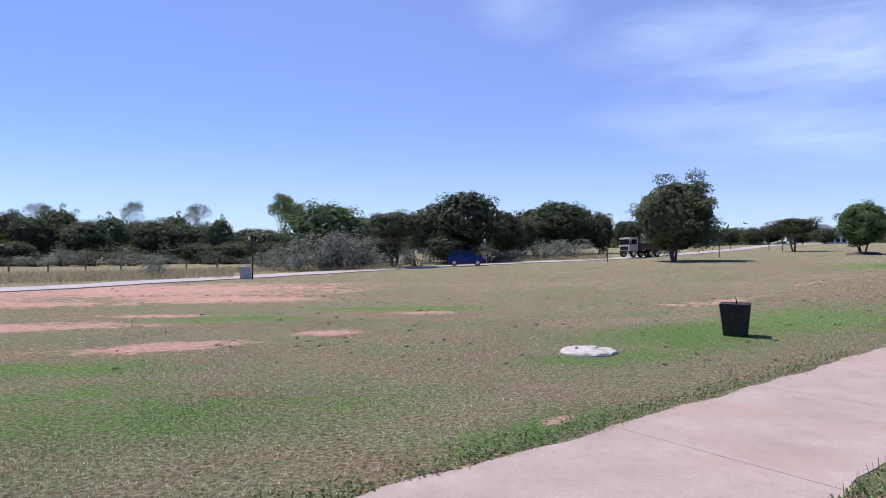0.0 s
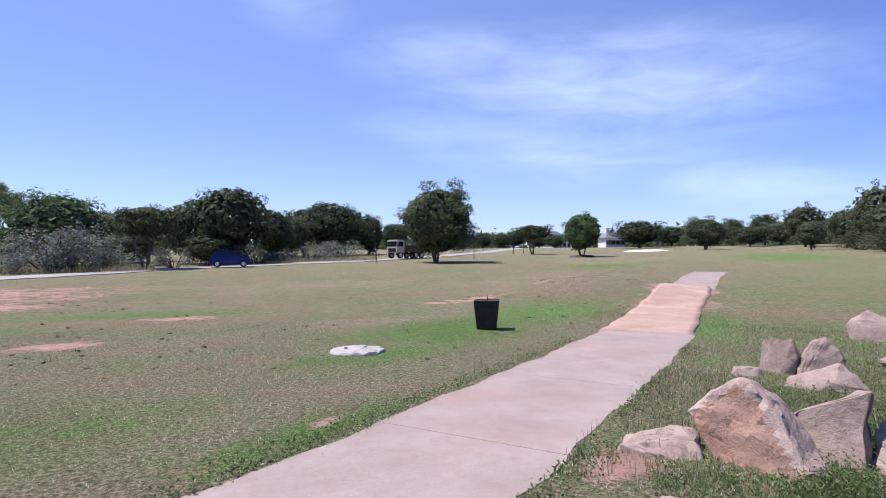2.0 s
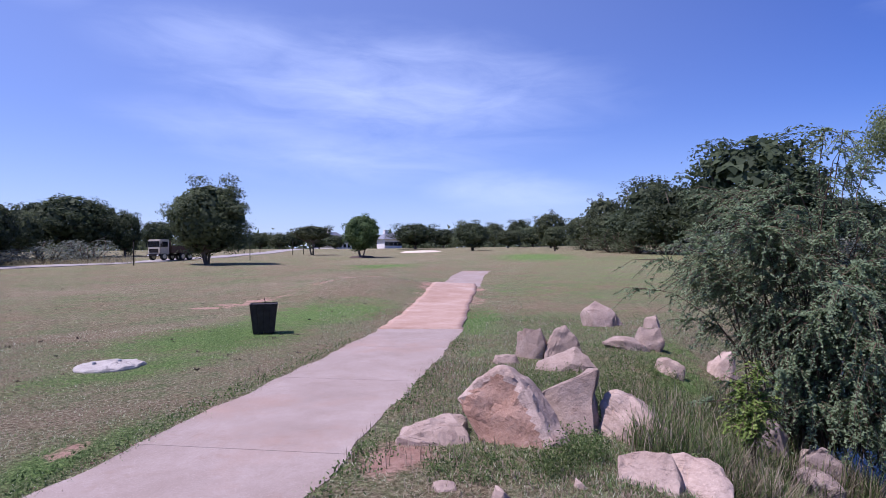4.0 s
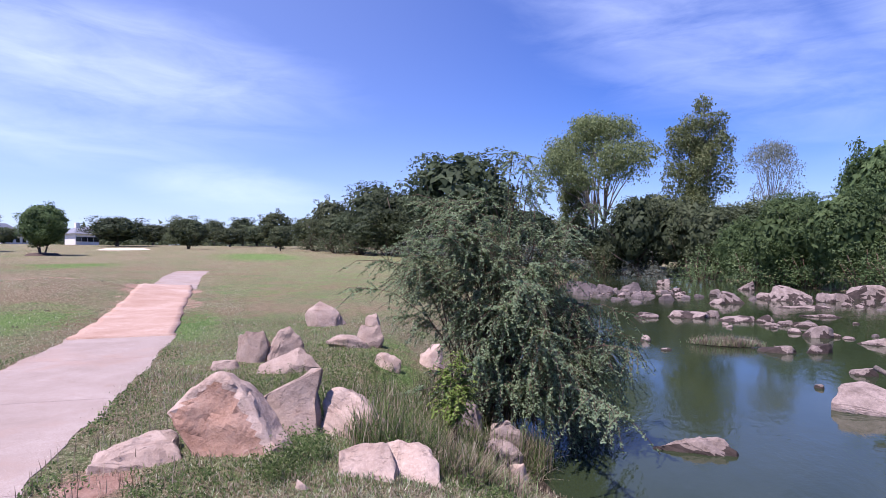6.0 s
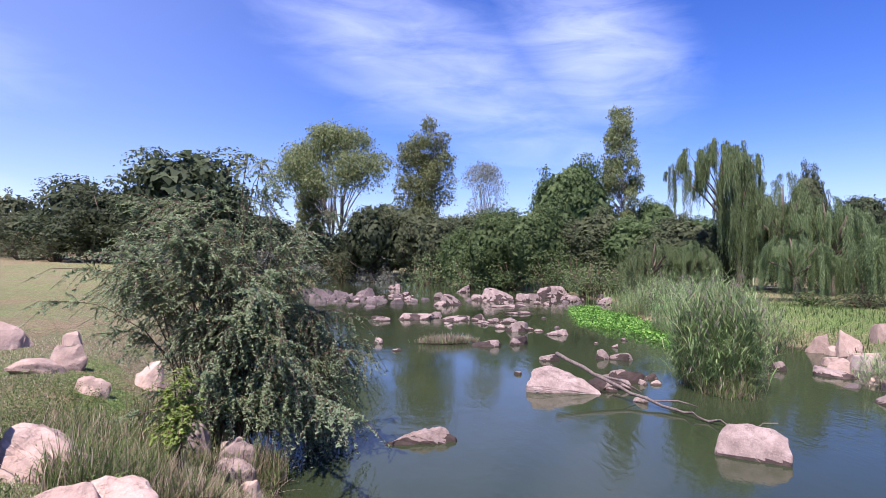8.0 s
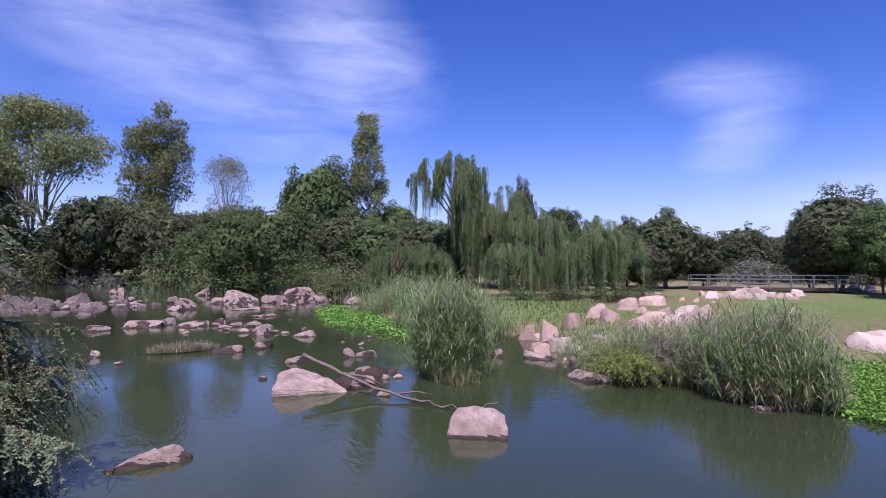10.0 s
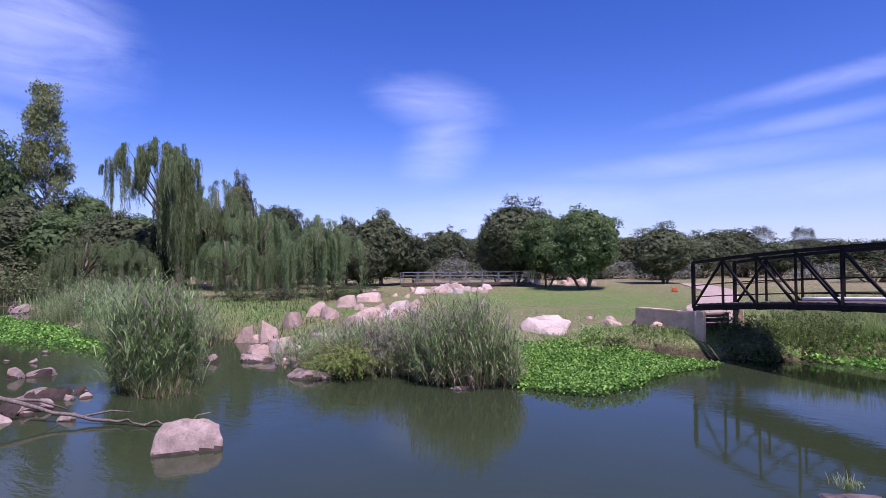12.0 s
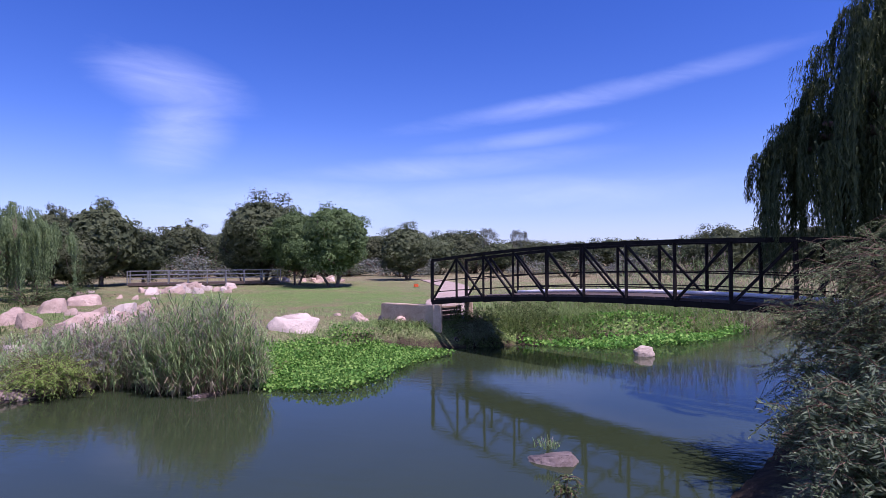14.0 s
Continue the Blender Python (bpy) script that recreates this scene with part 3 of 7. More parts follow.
def build_ground():
    rings = [0.0] + list(0.45 * 1.029 ** np.arange(0, 292))
    spokes = 400
    r = np.array(rings)[:, None]
    a = np.linspace(0, 2 * math.pi, spokes, endpoint=False)[None, :]
    x, y = (r * np.sin(a)).ravel(), (r * np.cos(a)).ravel()
    z = ground_z(x, y)
    n = len(rings)
    i, j = np.meshgrid(np.arange(n - 1), np.arange(spokes), indexing="ij")
    j2 = (j + 1) % spokes
    faces = np.stack([i * spokes + j, i * spokes + j2, (i + 1) * spokes + j2, (i + 1) * spokes + j], axis=-1).reshape(-1, 4)[:, ::-1]
    me = mesh_of("ground", np.stack([x, y, z], axis=1), faces, M["turf"], True)
    s = shore_distance(x, y)
    weights = {"soil": patch(x, y, SOIL), "lush": lush_at(x, y), "dry": patch(x, y, DRY) * 0.55,
               "mud": np.clip(1.1 - s / np.where(y < -9, 0.12, 0.8 + 0.4 * waves(x * 3, y * 3)), 0, 1)}
    for key, w in weights.items():
        me.attributes.new(key, "FLOAT", "POINT").data.foreach_set("value", w.astype(np.float32))
    tagged(new("ground", me), "dry mown parkland turf with bare soil patches and river banks", "ground", kind="structure")


def ribbon(points, width, step, rng, rag=0.05):
    """Left and right edges of a strip along points, a little ragged."""
    pts = np.array(points, float)
    seg = np.hypot(*np.diff(pts, axis=0).T)
    t = np.concatenate([[0], np.cumsum(seg)])
    s = np.linspace(0, t[-1], max(2, int(t[-1] / step)))
    c = np.stack([np.interp(s, t, pts[:, 0]), np.interp(s, t, pts[:, 1])], axis=1)
    d = np.gradient(c, axis=0)
    d /= np.linalg.norm(d, axis=1, keepdims=True)
    nrm = np.stack([-d[:, 1], d[:, 0]], axis=1)
    wob = lambda: rag * (np.sin(s * 2.3 + rng.uniform(0, 6)) + 0.7 * np.sin(s * 5.1 + rng.uniform(0, 6))) + rng.normal(0, rag * 0.35, len(s))
    left = c + nrm * (width / 2 + wob())[:, None]
    right = c - nrm * (width / 2 + wob())[:, None]
    return s, left, right


def strip_mesh(name, left, right, lift, thick, material, across=6):
    """A slab between two edges, lying on the ground, with sides."""
    n = len(left)
    rows = [left + (right - left) * k for k in np.linspace(0, 1, across)]
    g = np.stack(rows, axis=1)
    z = ground_z(g[..., 0], g[..., 1])
    z = z + lift
    top = np.concatenate([g, z[..., None]], axis=-1).reshape(-1, 3)
    low = top - np.array([0, 0, thick])
    V = np.concatenate([top, low])
    F = []
    o = n * across
    for i in range(n - 1):
        for k in range(across - 1):
            F.append((i * across + k, i * across + k + 1, (i + 1) * across + k + 1, (i + 1) * across + k))
        for k in (0, across - 1):
            q = (i * across + k, (i + 1) * across + k, (i + 1) * across + k + o, i * across + k + o)
            F.append(q if k == 0 else q[::-1])
    for i in (0, n - 1):
        for k in range(across - 1):
            q = (i * across + k, i * across + k + o, i * across + k + 1 + o, i * across + k + 1)
            F.append(q if i == 0 else q[::-1])
    me = mesh_of(name, V, F, material)
    bm = bmesh.new()
    bm.from_mesh(me)
    bmesh.ops.recalc_face_normals(bm, faces=bm.faces[:])
    bm.to_mesh(me)
    bm.free()
    return me


def build_path():
    rng = np.random.default_rng(5)
    path = thing("path", Matrix(), "pale pinkish concrete cart path with worn ragged edges", "path", kind="structure")
    for points in (PATH, PATH_FAR):
        s, left, right = ribbon(points, 1.95, 0.16, rng, 0.03)
        bay = max(8, int(3.0 / 0.16))
        for k in range(0, len(s) - 2, bay):
            e = min(k + bay, len(s) - 1)
            l, r = left[k:e + 1].copy(), right[k:e + 1].copy()
            l[-1] += (l[-2] - l[-1]) * 0.05                 # open joint
            r[-1] += (r[-2] - r[-1]) * 0.05
            piece("slab", strip_mesh("slab", l, r, 0.006, 0.14, M["concrete"]), path)
    s, left, right = ribbon(TRACK, 1.95, 0.2, rng, 0.025)
    me = strip_mesh("soil_track", left, right, 0.032, 0.12, M["soil"], 12)
    me.polygons.foreach_set("use_smooth", np.ones(len(me.polygons), dtype=bool))
    tagged(new("soil_track", me), "orange-pink bare soil track where the concrete has worn away", "path", kind="structure")
    s, left, right = ribbon([at(-75, 44), at(-50, 37), at(-37.5, 36), at(-27.6, 40), at(-14, 48), at(-7, 53), at(-0.2, 58), at(4.5, 61), at(9.2, 65), at(17.2, 73), at(22, 86), at(26.8, 112), at(29, 150), at(31, 190)], 3.8, 1.0, rng, 0.12)
    tagged(new("road", strip_mesh("road", left, right, 0.05, 0.2, M["road"], 5)), "dusty pale grey access road across the grass", "road", kind="structure")


def build_water():
    xs, ys = np.linspace(-70, 130, 60), np.linspace(-60, 14, 30)
    gx, gy = np.meshgrid(xs, ys, indexing="ij")
    V = np.stack([gx, gy, np.full_like(gx, WATER_Z)], axis=-1).reshape(-1, 3)
    i, j = np.meshgrid(np.arange(59), np.arange(29), indexing="ij")
    F = np.stack([i * 30 + j, (i + 1) * 30 + j, (i + 1) * 30 + j + 1, i * 30 + j + 1], axis=-1).reshape(-1, 4)
    tagged(new("river_water", mesh_of("river_water", V, F, M["water"], True)), "calm murky green river water with blue sky reflections", "water", kind="structure")


build_ground()
build_path()
build_water()


# ---- rocks ----
def roughen(bm, seed, amp, cuts=(1, 1), edge=0.085):
    """Bevel, divide and roughen a sharp hull into broken stone."""
    bmesh.ops.dissolve_limit(bm, angle_limit=radians(4), verts=bm.verts[:], edges=bm.edges[:])
    size = max(max(abs(c) for c in v.co) for v in bm.verts)
    bmesh.ops.bevel(bm, geom=bm.edges[:], offset=edge * size, segments=2, profile=0.5, affect="EDGES", clamp_overlap=True)
    bmesh.ops.triangulate(bm, faces=bm.faces[:])
    for c in cuts:
        long = [e for e in bm.edges if e.calc_length() > 0.12 * size]
        bmesh.ops.subdivide_edges(bm, edges=long, cuts=c, use_grid_fill=True)
        bmesh.ops.triangulate(bm, faces=[f for f in bm.faces if len(f.verts) > 3])
    bm.normal_update()
    rng = np.random.default_rng(seed)
    off = Vector(rng.uniform(-50, 50, 3))
    for v in bm.verts:
        q = v.co * (1.6 / size) + off
        ridge = 1 - abs(noise.noise(q * 1.7)) * 2
        chip = noise.voronoi(q * 1.5)[0][0] - 0.45
        v.co += v.normal * size * amp * (0.35 * noise.noise(q) + 0.2 * ridge - 0.75 * chip + 0.25 * noise.noise(q * 4.3) + 0.14 * noise.noise(q * 10.0))


def stone_mesh(bm, materials, crease=24):
    me = bpy.data.meshes.new("rock")
    bm.to_mesh(me)
    bm.free()
    for m in materials:
        me.materials.append(m)
    for p in me.polygons:
        p.use_smooth = True
    me.set_sharp_from_angle(angle=radians(crease))
    return me


def darken_foot(bm, seed, high, spots):
    """Faces near a river stone's foot, and random spots, take the darker stone."""
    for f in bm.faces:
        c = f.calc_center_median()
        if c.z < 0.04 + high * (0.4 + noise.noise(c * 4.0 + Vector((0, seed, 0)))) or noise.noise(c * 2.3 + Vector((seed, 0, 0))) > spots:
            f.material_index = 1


def rock_mesh(seed, w, d, h, material, fine=3, cuts=9, round_=0.0, slope=0.0):
    """A broken boulder: a hull of jittered corners whose top falls off to one side, bevelled and roughened."""
    rng = np.random.default_rng(seed)
    bm = bmesh.new()
    if round_ > 0.35:
        k = 9 + int(16 * round_)
        p = unit(rng.normal(size=(k, 3)) * (1, 1, 0.8))
        p[:, 2] = np.clip(p[:, 2], -0.4, 0.85)
        p[:, :2] *= np.where(p[:, 2:] < 0, 1.2, 1.0)
        p *= rng.uniform(0.85, 1.1, (k, 1))
    else:
        k = rng.integers(6, 9)
        a = np.linspace(0, 2 * math.pi, k, endpoint=False) + rng.uniform(-0.3, 0.3, k)
        foot = np.stack([np.cos(a) * rng.uniform(0.85, 1.15, k), np.sin(a) * rng.uniform(0.85, 1.15, k), np.full(k, -0.7)], axis=1)
        top = foot * rng.uniform(0.40, 0.92, (k, 1))
        way = rng.uniform(0, 2 * math.pi)
        fall = slope + rng.uniform(0.2, 1.1)
        top[:, 2] = 0.75 - fall * (0.5 + 0.5 * np.cos(a - way)) - rng.uniform(0, 0.25, k)
        p = np.concatenate([foot, top])
    for q in p:
        bm.verts.new(q)
    bmesh.ops.convex_hull(bm, input=bm.verts[:])
    for v in [v for v in bm.verts if not v.link_faces]:
        bm.verts.remove(v)
    roughen(bm, seed, 0.13, (1, 1) if fine > 2 else (1,), 0.07 if round_ > 0.35 else 0.045)
    P = np.array([v.co[:] for v in bm.verts])
    lo, hi = P.min(axis=0), P.max(axis=0)
    for v in bm.verts:
        c = [(v.co[k] - (lo[k] + hi[k]) / 2) / (hi[k] - lo[k]) for k in range(3)]
        v.co = Vector((c[0] * w, c[1] * d, (c[2] + 0.5) * h * 1.25 - 0.25 * h))
    slots = [material]
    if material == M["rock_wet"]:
        slots.append(M["rock_darker"])
        darken_foot(bm, seed, 0.45 * h, 0.30)
    return stone_mesh(bm, slots, 34)


def cut_stone(front, back, deep, shift, seed, materials, amp=0.12, foot_band=0.0):
    """A split stone: a front outline (right, up) and a smaller back one deep metres behind."""
    bm = bmesh.new()
    rng = np.random.default_rng(seed)
    flat = 0.0 if len(materials) > 1 else 1.0
    top = max(w for u, w in front)
    for u, w in front:
        bm.verts.new((u, flat * (rng.uniform(0, 0.3) + 0.35 * max(0, w) / top) * deep, w))
        bm.verts.new((u * back + shift[0] + flat * rng.normal(0, 0.04), deep * (1 + flat * rng.uniform(-0.2, 0.25)), w * back + shift[1] + flat * rng.normal(0, 0.04)))
    bmesh.ops.convex_hull(bm, input=bm.verts[:])
    for v in [v for v in bm.verts if not v.link_faces]:
        bm.verts.remove(v)
    roughen(bm, seed, amp, (1, 1, 1, 1) if len(materials) > 1 else (1, 1, 1), 0.035)
    if len(materials) > 1:
        for f in bm.faces:
            c = f.calc_center_median()
            grow = 1.13 + 0.05 * noise.noise(c * 11.0)          # the stain stops short: light on the upper edges is painted as pale rim
            px, pz, inside = -0.16 + (c.x + 0.16) * grow, -0.10 + (c.z + 0.10) * grow, False
            for (ax, az), (bx, bz) in zip(front, front[1:] + front[:1]):
                if (az > pz) != (bz > pz) and px < (bx - ax) * (pz - az) / (bz - az) + ax:
                    inside = not inside
            if f.normal.y < -0.5 and inside:
                f.material_index = 1
    elif foot_band:
        darken_foot(bm, seed, foot_band, 0.62)
        materials = materials + [M["rock_darker"]]
    return stone_mesh(bm, materials)


ROCK_SEED = [100]


def rock(x, y, z, w, h, label, group, material="rock", deep=0.75, turn=None, tip=(0, 0), fine=3, cuts=9, round_=0.25):
    ROCK_SEED[0] += 1
    rng = np.random.default_rng(ROCK_SEED[0])
    me = rock_mesh(ROCK_SEED[0], w, w * deep, h, M[material], fine, cuts, round_)
    ob = new("rock", me)
    face = math.degrees(math.atan2(x, y))
    ob.matrix_world = pose(x, y, z, tip[0], tip[1], -face + (rng.uniform(-25, 25) if turn is None else turn))
    return tagged(ob, label, "rock", group)


def river_rocks():
    """Rocks that break the water: x, y, width, height."""
    far_row = [(45.2, 2.7, 1.4, 0.9), (47.5, 0.9, 1.7, 1.1), (41.5, -0.3, 1.1, 0.55), (38.4, -1.4, 1.0, 0.5), (47.5, 4.4, 2.2, 1.1), (53.2, 5.9, 1.6, 0.8),
               (37.4, 1.5, 0.9, 0.3), (35.5, 0.4, 0.75, 0.28), (40.5, -2.6, 0.65, 0.35), (42.6, -3.6, 0.7, 0.3), (44.0, 3.6, 1.3, 0.6), (49.5, 3.0, 1.5, 0.7), (43.0, 1.3, 1.0, 0.5), (50.5, 5.0, 1.2, 0.8)]
    middle = [(26.7, -0.1, 1.15, 0.3), (37.4, -4.8, 1.7, 0.8), (44.3, -4.8, 0.9, 0.55), (19.2, -2.45, 1.9, 0.2), (27.5, -2.0, 1.9, 0.36), (26.7, -3.6, 1.6, 0.27), (26.4, -4.7, 0.76, 0.38),
              (25.5, -5.2, 0.6, 0.26), (25.1, -4.7, 0.65, 0.2), (54.1, -8.2, 1.4, 0.85), (36.4, -4.0, 1.0, 0.4), (28.0, -2.8, 0.8, 0.4), (62.0, -2.0, 1.4, 0.7)]
    big = [(40.9, -8.6, 2.9, 1.1), (40.4, -10.4, 1.05, 0.7), (44.6, -13.8, 2.9, 1.1), (42.1, -7.7, 1.7, 0.5), (37.9, -11.8, 0.7, 0.5), (39.3, -13.8, 1.9, 0.62),
           (35.5, -8.1, 3.0, 0.22), (29.9, -7.5, 1.7, 0.2), (36.3, -14.8, 1.1, 0.63), (41.7, -17.0, 1.1, 0.5), (41.5, -11.6, 1.3, 0.6), (38.5, -15.9, 0.9, 0.4)]
    small = [(22.0, -5.45, 0.95, 0.5), (25.3, -5.9, 1.0, 0.24), (21.8, -6.25, 0.45, 0.14), (20.7, -6.6, 0.9, 0.3), (19.0, -0.06, 0.34, 0.25), (17.35, -0.63, 0.35, 0.1),
             (18.1, -3.5, 1.05, 0.27), (18.35, -4.55, 0.75, 0.32), (17.3, -7.35, 0.36, 0.17), (18.2, -7.15, 0.24, 0.09), (18.9, -8.4, 0.25, 0.13), (23.0, -5.0, 0.5, 0.22), (22.3, -6.0, 0.4, 0.2)]
    near = [(15.3, -6.2, 0.47, 0.33), (15.1, -6.65, 0.65, 0.22), (15.15, -4.6, 0.58, 0.23), (13.3, -3.3, 0.2, 0.13), (12.3, -5.4, 1.0, 0.34),
            (12.4, -6.1, 0.33, 0.2), (11.8, -5.95, 0.3, 0.14), (11.9, -5.7, 0.25, 0.16), (11.3, -4.75, 0.26, 0.13), (10.4, -4.93, 0.32, 0.17)]
    edge = [(11.6, -6.9, 0.48, 0.28), (12.3, -10.6, 1.15, 0.22), (9.4, -9.75, 1.4, 0.26), (5.85, -10.35, 0.76, 0.11), (13.2, -9.8, 0.44, 0.28), (1.8, -16.9, 0.43, 0.33), (-0.1, -17.7, 0.28, 0.15), (1.45, -17.0, 0.3, 0.2)]
    for rows, label, mat in (([(x, y, w, h * 0.8) for x, y, w, h in far_row], "dark and pink river boulder in a broken row", "rock_dark"), (middle, "low flat river rock lying in the shallows", "rock_wet"),
                             (big, "large pale boulder at the far river bend", "rock_wet"), (small, "small rounded rock standing out of the river", "rock_wet"),
                             (near, "weathered pinkish rock in the river", "rock_wet"), (edge, "rock at the water's edge below the bank", "rock_wet")):
        for x, y, w, h in rows:
            rock(x, y, WATER_Z - 0.03, w * 1.05, h * 0.88, label, "river rocks", mat, 0.6)
    rng = np.random.default_rng(15)
    ROCK_SEED[0] = 400
    for az0, az1, d0, d1, n, lo, hi in ((84.5, 93.5, 39, 49, 52, 0.3, 0.85), (99, 110, 36, 42, 12, 0.3, 0.7), (90, 108, 23, 30, 10, 0.2, 0.45), (128, 142, 12.6, 16.5, 6, 0.25, 0.5)):
        for k in range(n):
            x, y = at(rng.uniform(az0, az1), rng.uniform(d0, d1))
            w = rng.uniform(lo, hi)
            if float(shore_distance(np.array([x]), np.array([y]))[0]) < 0.3:
                rock(x, y, WATER_Z - 0.03, w, w * rng.uniform(0.25, 0.5), "small broken rock in the river shallows", "river rocks", "rock_dark" if k % 2 else "rock_wet", 0.7, fine=2)
    ROCK_SEED[0] = 170
    me = cut_stone([(-0.74, 0.12), (-0.72, -0.2), (0.74, -0.2), (0.74, 0.06), (0.40, 0.34), (0.02, 0.54), (-0.36, 0.60), (-0.62, 0.48)], 0.9, 0.8, (0.1, 0.0), 171, [M["rock_wet"]], 0.09)
    ob = new("rock", me)
    ob.matrix_world = pose(11.1, -3.65, WATER_Z, -14, 0, -108)
    tagged(ob, "large sloping pale pink boulder in the river", "rock", "river rocks")
    rock(11.7, -4.85, WATER_Z - 0.04, 1.0, 0.26, "low flat slab beside the sloping boulder", "river rocks", "rock_wet", 0.8, 0, (0, 0), 4, 9, 0.7)
    rock(-3.36, -15.65, WATER_Z - 0.04, 0.55, 0.3, "small whitish rounded stone in the river", "river rocks", "rock_pale", 0.7, 0, (0, 0), 4, 7, 0.8)
    ROCK_SEED[0] = 171
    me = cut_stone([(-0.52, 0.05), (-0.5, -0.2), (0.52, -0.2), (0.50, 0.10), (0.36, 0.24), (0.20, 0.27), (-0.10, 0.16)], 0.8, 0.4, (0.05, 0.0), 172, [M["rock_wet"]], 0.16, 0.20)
    ob = new("rock", me)
    ob.matrix_world = pose(8.2, -0.64, WATER_Z, -20, 0, -94)
    tagged(ob, "low wedge-shaped brown rock in open water", "rock", "river rocks")
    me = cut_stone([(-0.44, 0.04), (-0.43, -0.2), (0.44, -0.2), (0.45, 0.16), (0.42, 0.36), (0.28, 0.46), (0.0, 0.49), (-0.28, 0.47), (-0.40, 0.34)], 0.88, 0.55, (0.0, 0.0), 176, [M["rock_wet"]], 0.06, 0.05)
    ob = new("rock", me)
    ob.matrix_world = pose(7.0, -4.83, WATER_Z, -15, 0, -124.6)
    tagged(ob, "rounded pale pink boulder standing in the river", "rock", "river rocks")
    rock(-0.45, -7.45, WATER_Z - 0.07, 0.78, 0.19, "dark grey rock with grass in the river", "river rocks", "rock_dark", 0.7, 0, (0, 0), 4, 9)


def bank_rocks():
    lab = "angular pale pink granite boulder tipped on the grass bank"
    g = "bank boulders"
    def stone(x, y, turn, front, back, deep, shift, seed, materials, label=lab, up=0.0, tilt=0.0, z=None):
        me = cut_stone(front, back, deep, shift, seed, materials)
        ob = new("rock", me)
        ob.matrix_world = pose(x, y, zat(x, y) + up if z is None else z, tilt, 0, -math.degrees(math.atan2(x, y)) + turn)
        tagged(ob, label, "rock", g)

    A, B, C = M["rock"], M["rock_brown"], M["rock_wet"]
    # the big split slab with a brown face, leaning back
    stone(*at(49.7, 5.14), -16, [(-0.46, 0.37), (-0.31, 0.12), (-0.18, -0.08), (0.40, -0.08), (0.47, 0.04), (0.27, 0.34), (0.13, 0.57), (-0.02, 0.68), (-0.16, 0.65)], 0.94, 0.30, (0.14, 0.0), 301, [A, B],
          "split granite boulder with a rusty brown face and pale rim", 0.0, -20)
    stone(*at(55.3, 5.45), -14, [(-0.45, -0.2), (-0.40, 0.28), (-0.10, 0.41), (0.20, 0.57), (0.29, 0.60), (0.28, -0.25)], 0.84, 0.6, (-0.05, -0.05), 302, [A], tilt=-6, z=0.0)
    stone(*at(61.5, 5.45), -12, [(-0.28, 0.34), (-0.26, -0.3), (0.46, -0.35), (0.45, -0.08), (0.30, 0.14), (0.10, 0.36), (-0.08, 0.48), (-0.22, 0.46)], 0.85, 0.5, (0.06, 0.0), 303, [A], tilt=-20, z=0.0)
    # two flat-faced slabs lying back on the slope
    stone(*at(62.9, 4.05), -4, [(-0.22, 0.66), (-0.25, 0.35), (-0.22, -0.2), (0.20, -0.2), (0.23, 0.40), (0.19, 0.70), (-0.02, 0.74)], 0.95, 0.45, (0.02, 0.04), 304, [A], tilt=-50, z=-0.14)
    stone(*at(68.7, 4.20), 10, [(-0.21, 0.68), (-0.20, -0.25), (0.22, -0.25), (0.22, 0.46), (0.14, 0.66), (-0.06, 0.72)], 0.95, 0.45, (-0.02, 0.04), 305, [A], tilt=-52, z=-0.18)
    stone(*at(72.0, 4.45), 14, [(-0.16, 0.30), (-0.18, -0.25), (0.22, -0.25), (0.20, 0.12), (0.02, 0.36)], 0.9, 0.35, (0.0, 0.04), 308, [A], tilt=-40, z=-0.42)
    stone(*at(73.0, 6.75), 5, [(-0.22, 0.1), (-0.22, -0.5), (0.24, -0.6), (0.26, 0.0), (0.14, 0.34), (0.02, 0.42), (-0.14, 0.36)], 0.85, 0.5, (0.05, 0.0), 309, [C], "grey-brown rock standing in the river bank", z=-0.46, tilt=-8)
    stone(*at(76.6, 6.55), -5, [(-0.25, 0.1), (-0.24, -0.3), (0.24, -0.3), (0.25, 0.08), (0.10, 0.19), (-0.12, 0.20)], 0.85, 0.4, (0.0, 0.0), 310, [C], "grey-brown rock standing in the river bank", z=-0.68)
    stone(*at(77.2, 7.0), 5, [(-0.2, 0.1), (-0.2, -0.3), (0.22, -0.3), (0.2, 0.12), (0.02, 0.26)], 0.85, 0.4, (0.0, 0.0), 311, [C], "grey-brown rock standing in the river bank", z=-0.60)
    stone(*at(43.2, 5.05), 6, [(-0.32, 0.10), (-0.36, -0.1), (0.32, -0.1), (0.29, 0.17), (0.10, 0.20), (-0.20, 0.17)], 0.9, 0.45, (0.0, 0.06), 306, [A], "low earth-stained slab of rock in the grass", 0.02, -18)
    stone(*at(55.9, 9.45), 10, [(-0.29, 0.16), (-0.28, -0.1), (0.30, -0.1), (0.28, 0.22), (0.06, 0.54), (-0.08, 0.48)], 0.8, 0.5, (0, 0), 307, [A], "pointed grey-pink boulder on the bank")
    for az, d, w, h, deep, turn, mat in ((56.0, 8.75, 0.92, 0.33, 0.6, 0, "rock"), (52.9, 9.7, 0.62, 0.50, 0.7, 0, "rock"), (50.4, 9.1, 0.46, 0.17, 0.7, 0, "rock"),
                                         (59.4, 14.4, 1.0, 0.58, 0.7, 0, "rock"), (61.6, 11.0, 0.85, 0.24, 0.6, 20, "rock"), (63.6, 11.4, 0.58, 0.40, 0.8, 0, "rock"), (65.3, 9.9, 0.52, 0.28, 0.7, 0, "rock"), (63.9, 14.2, 0.42, 0.32, 0.8, 0, "rock")):
        x, y = at(az, d)
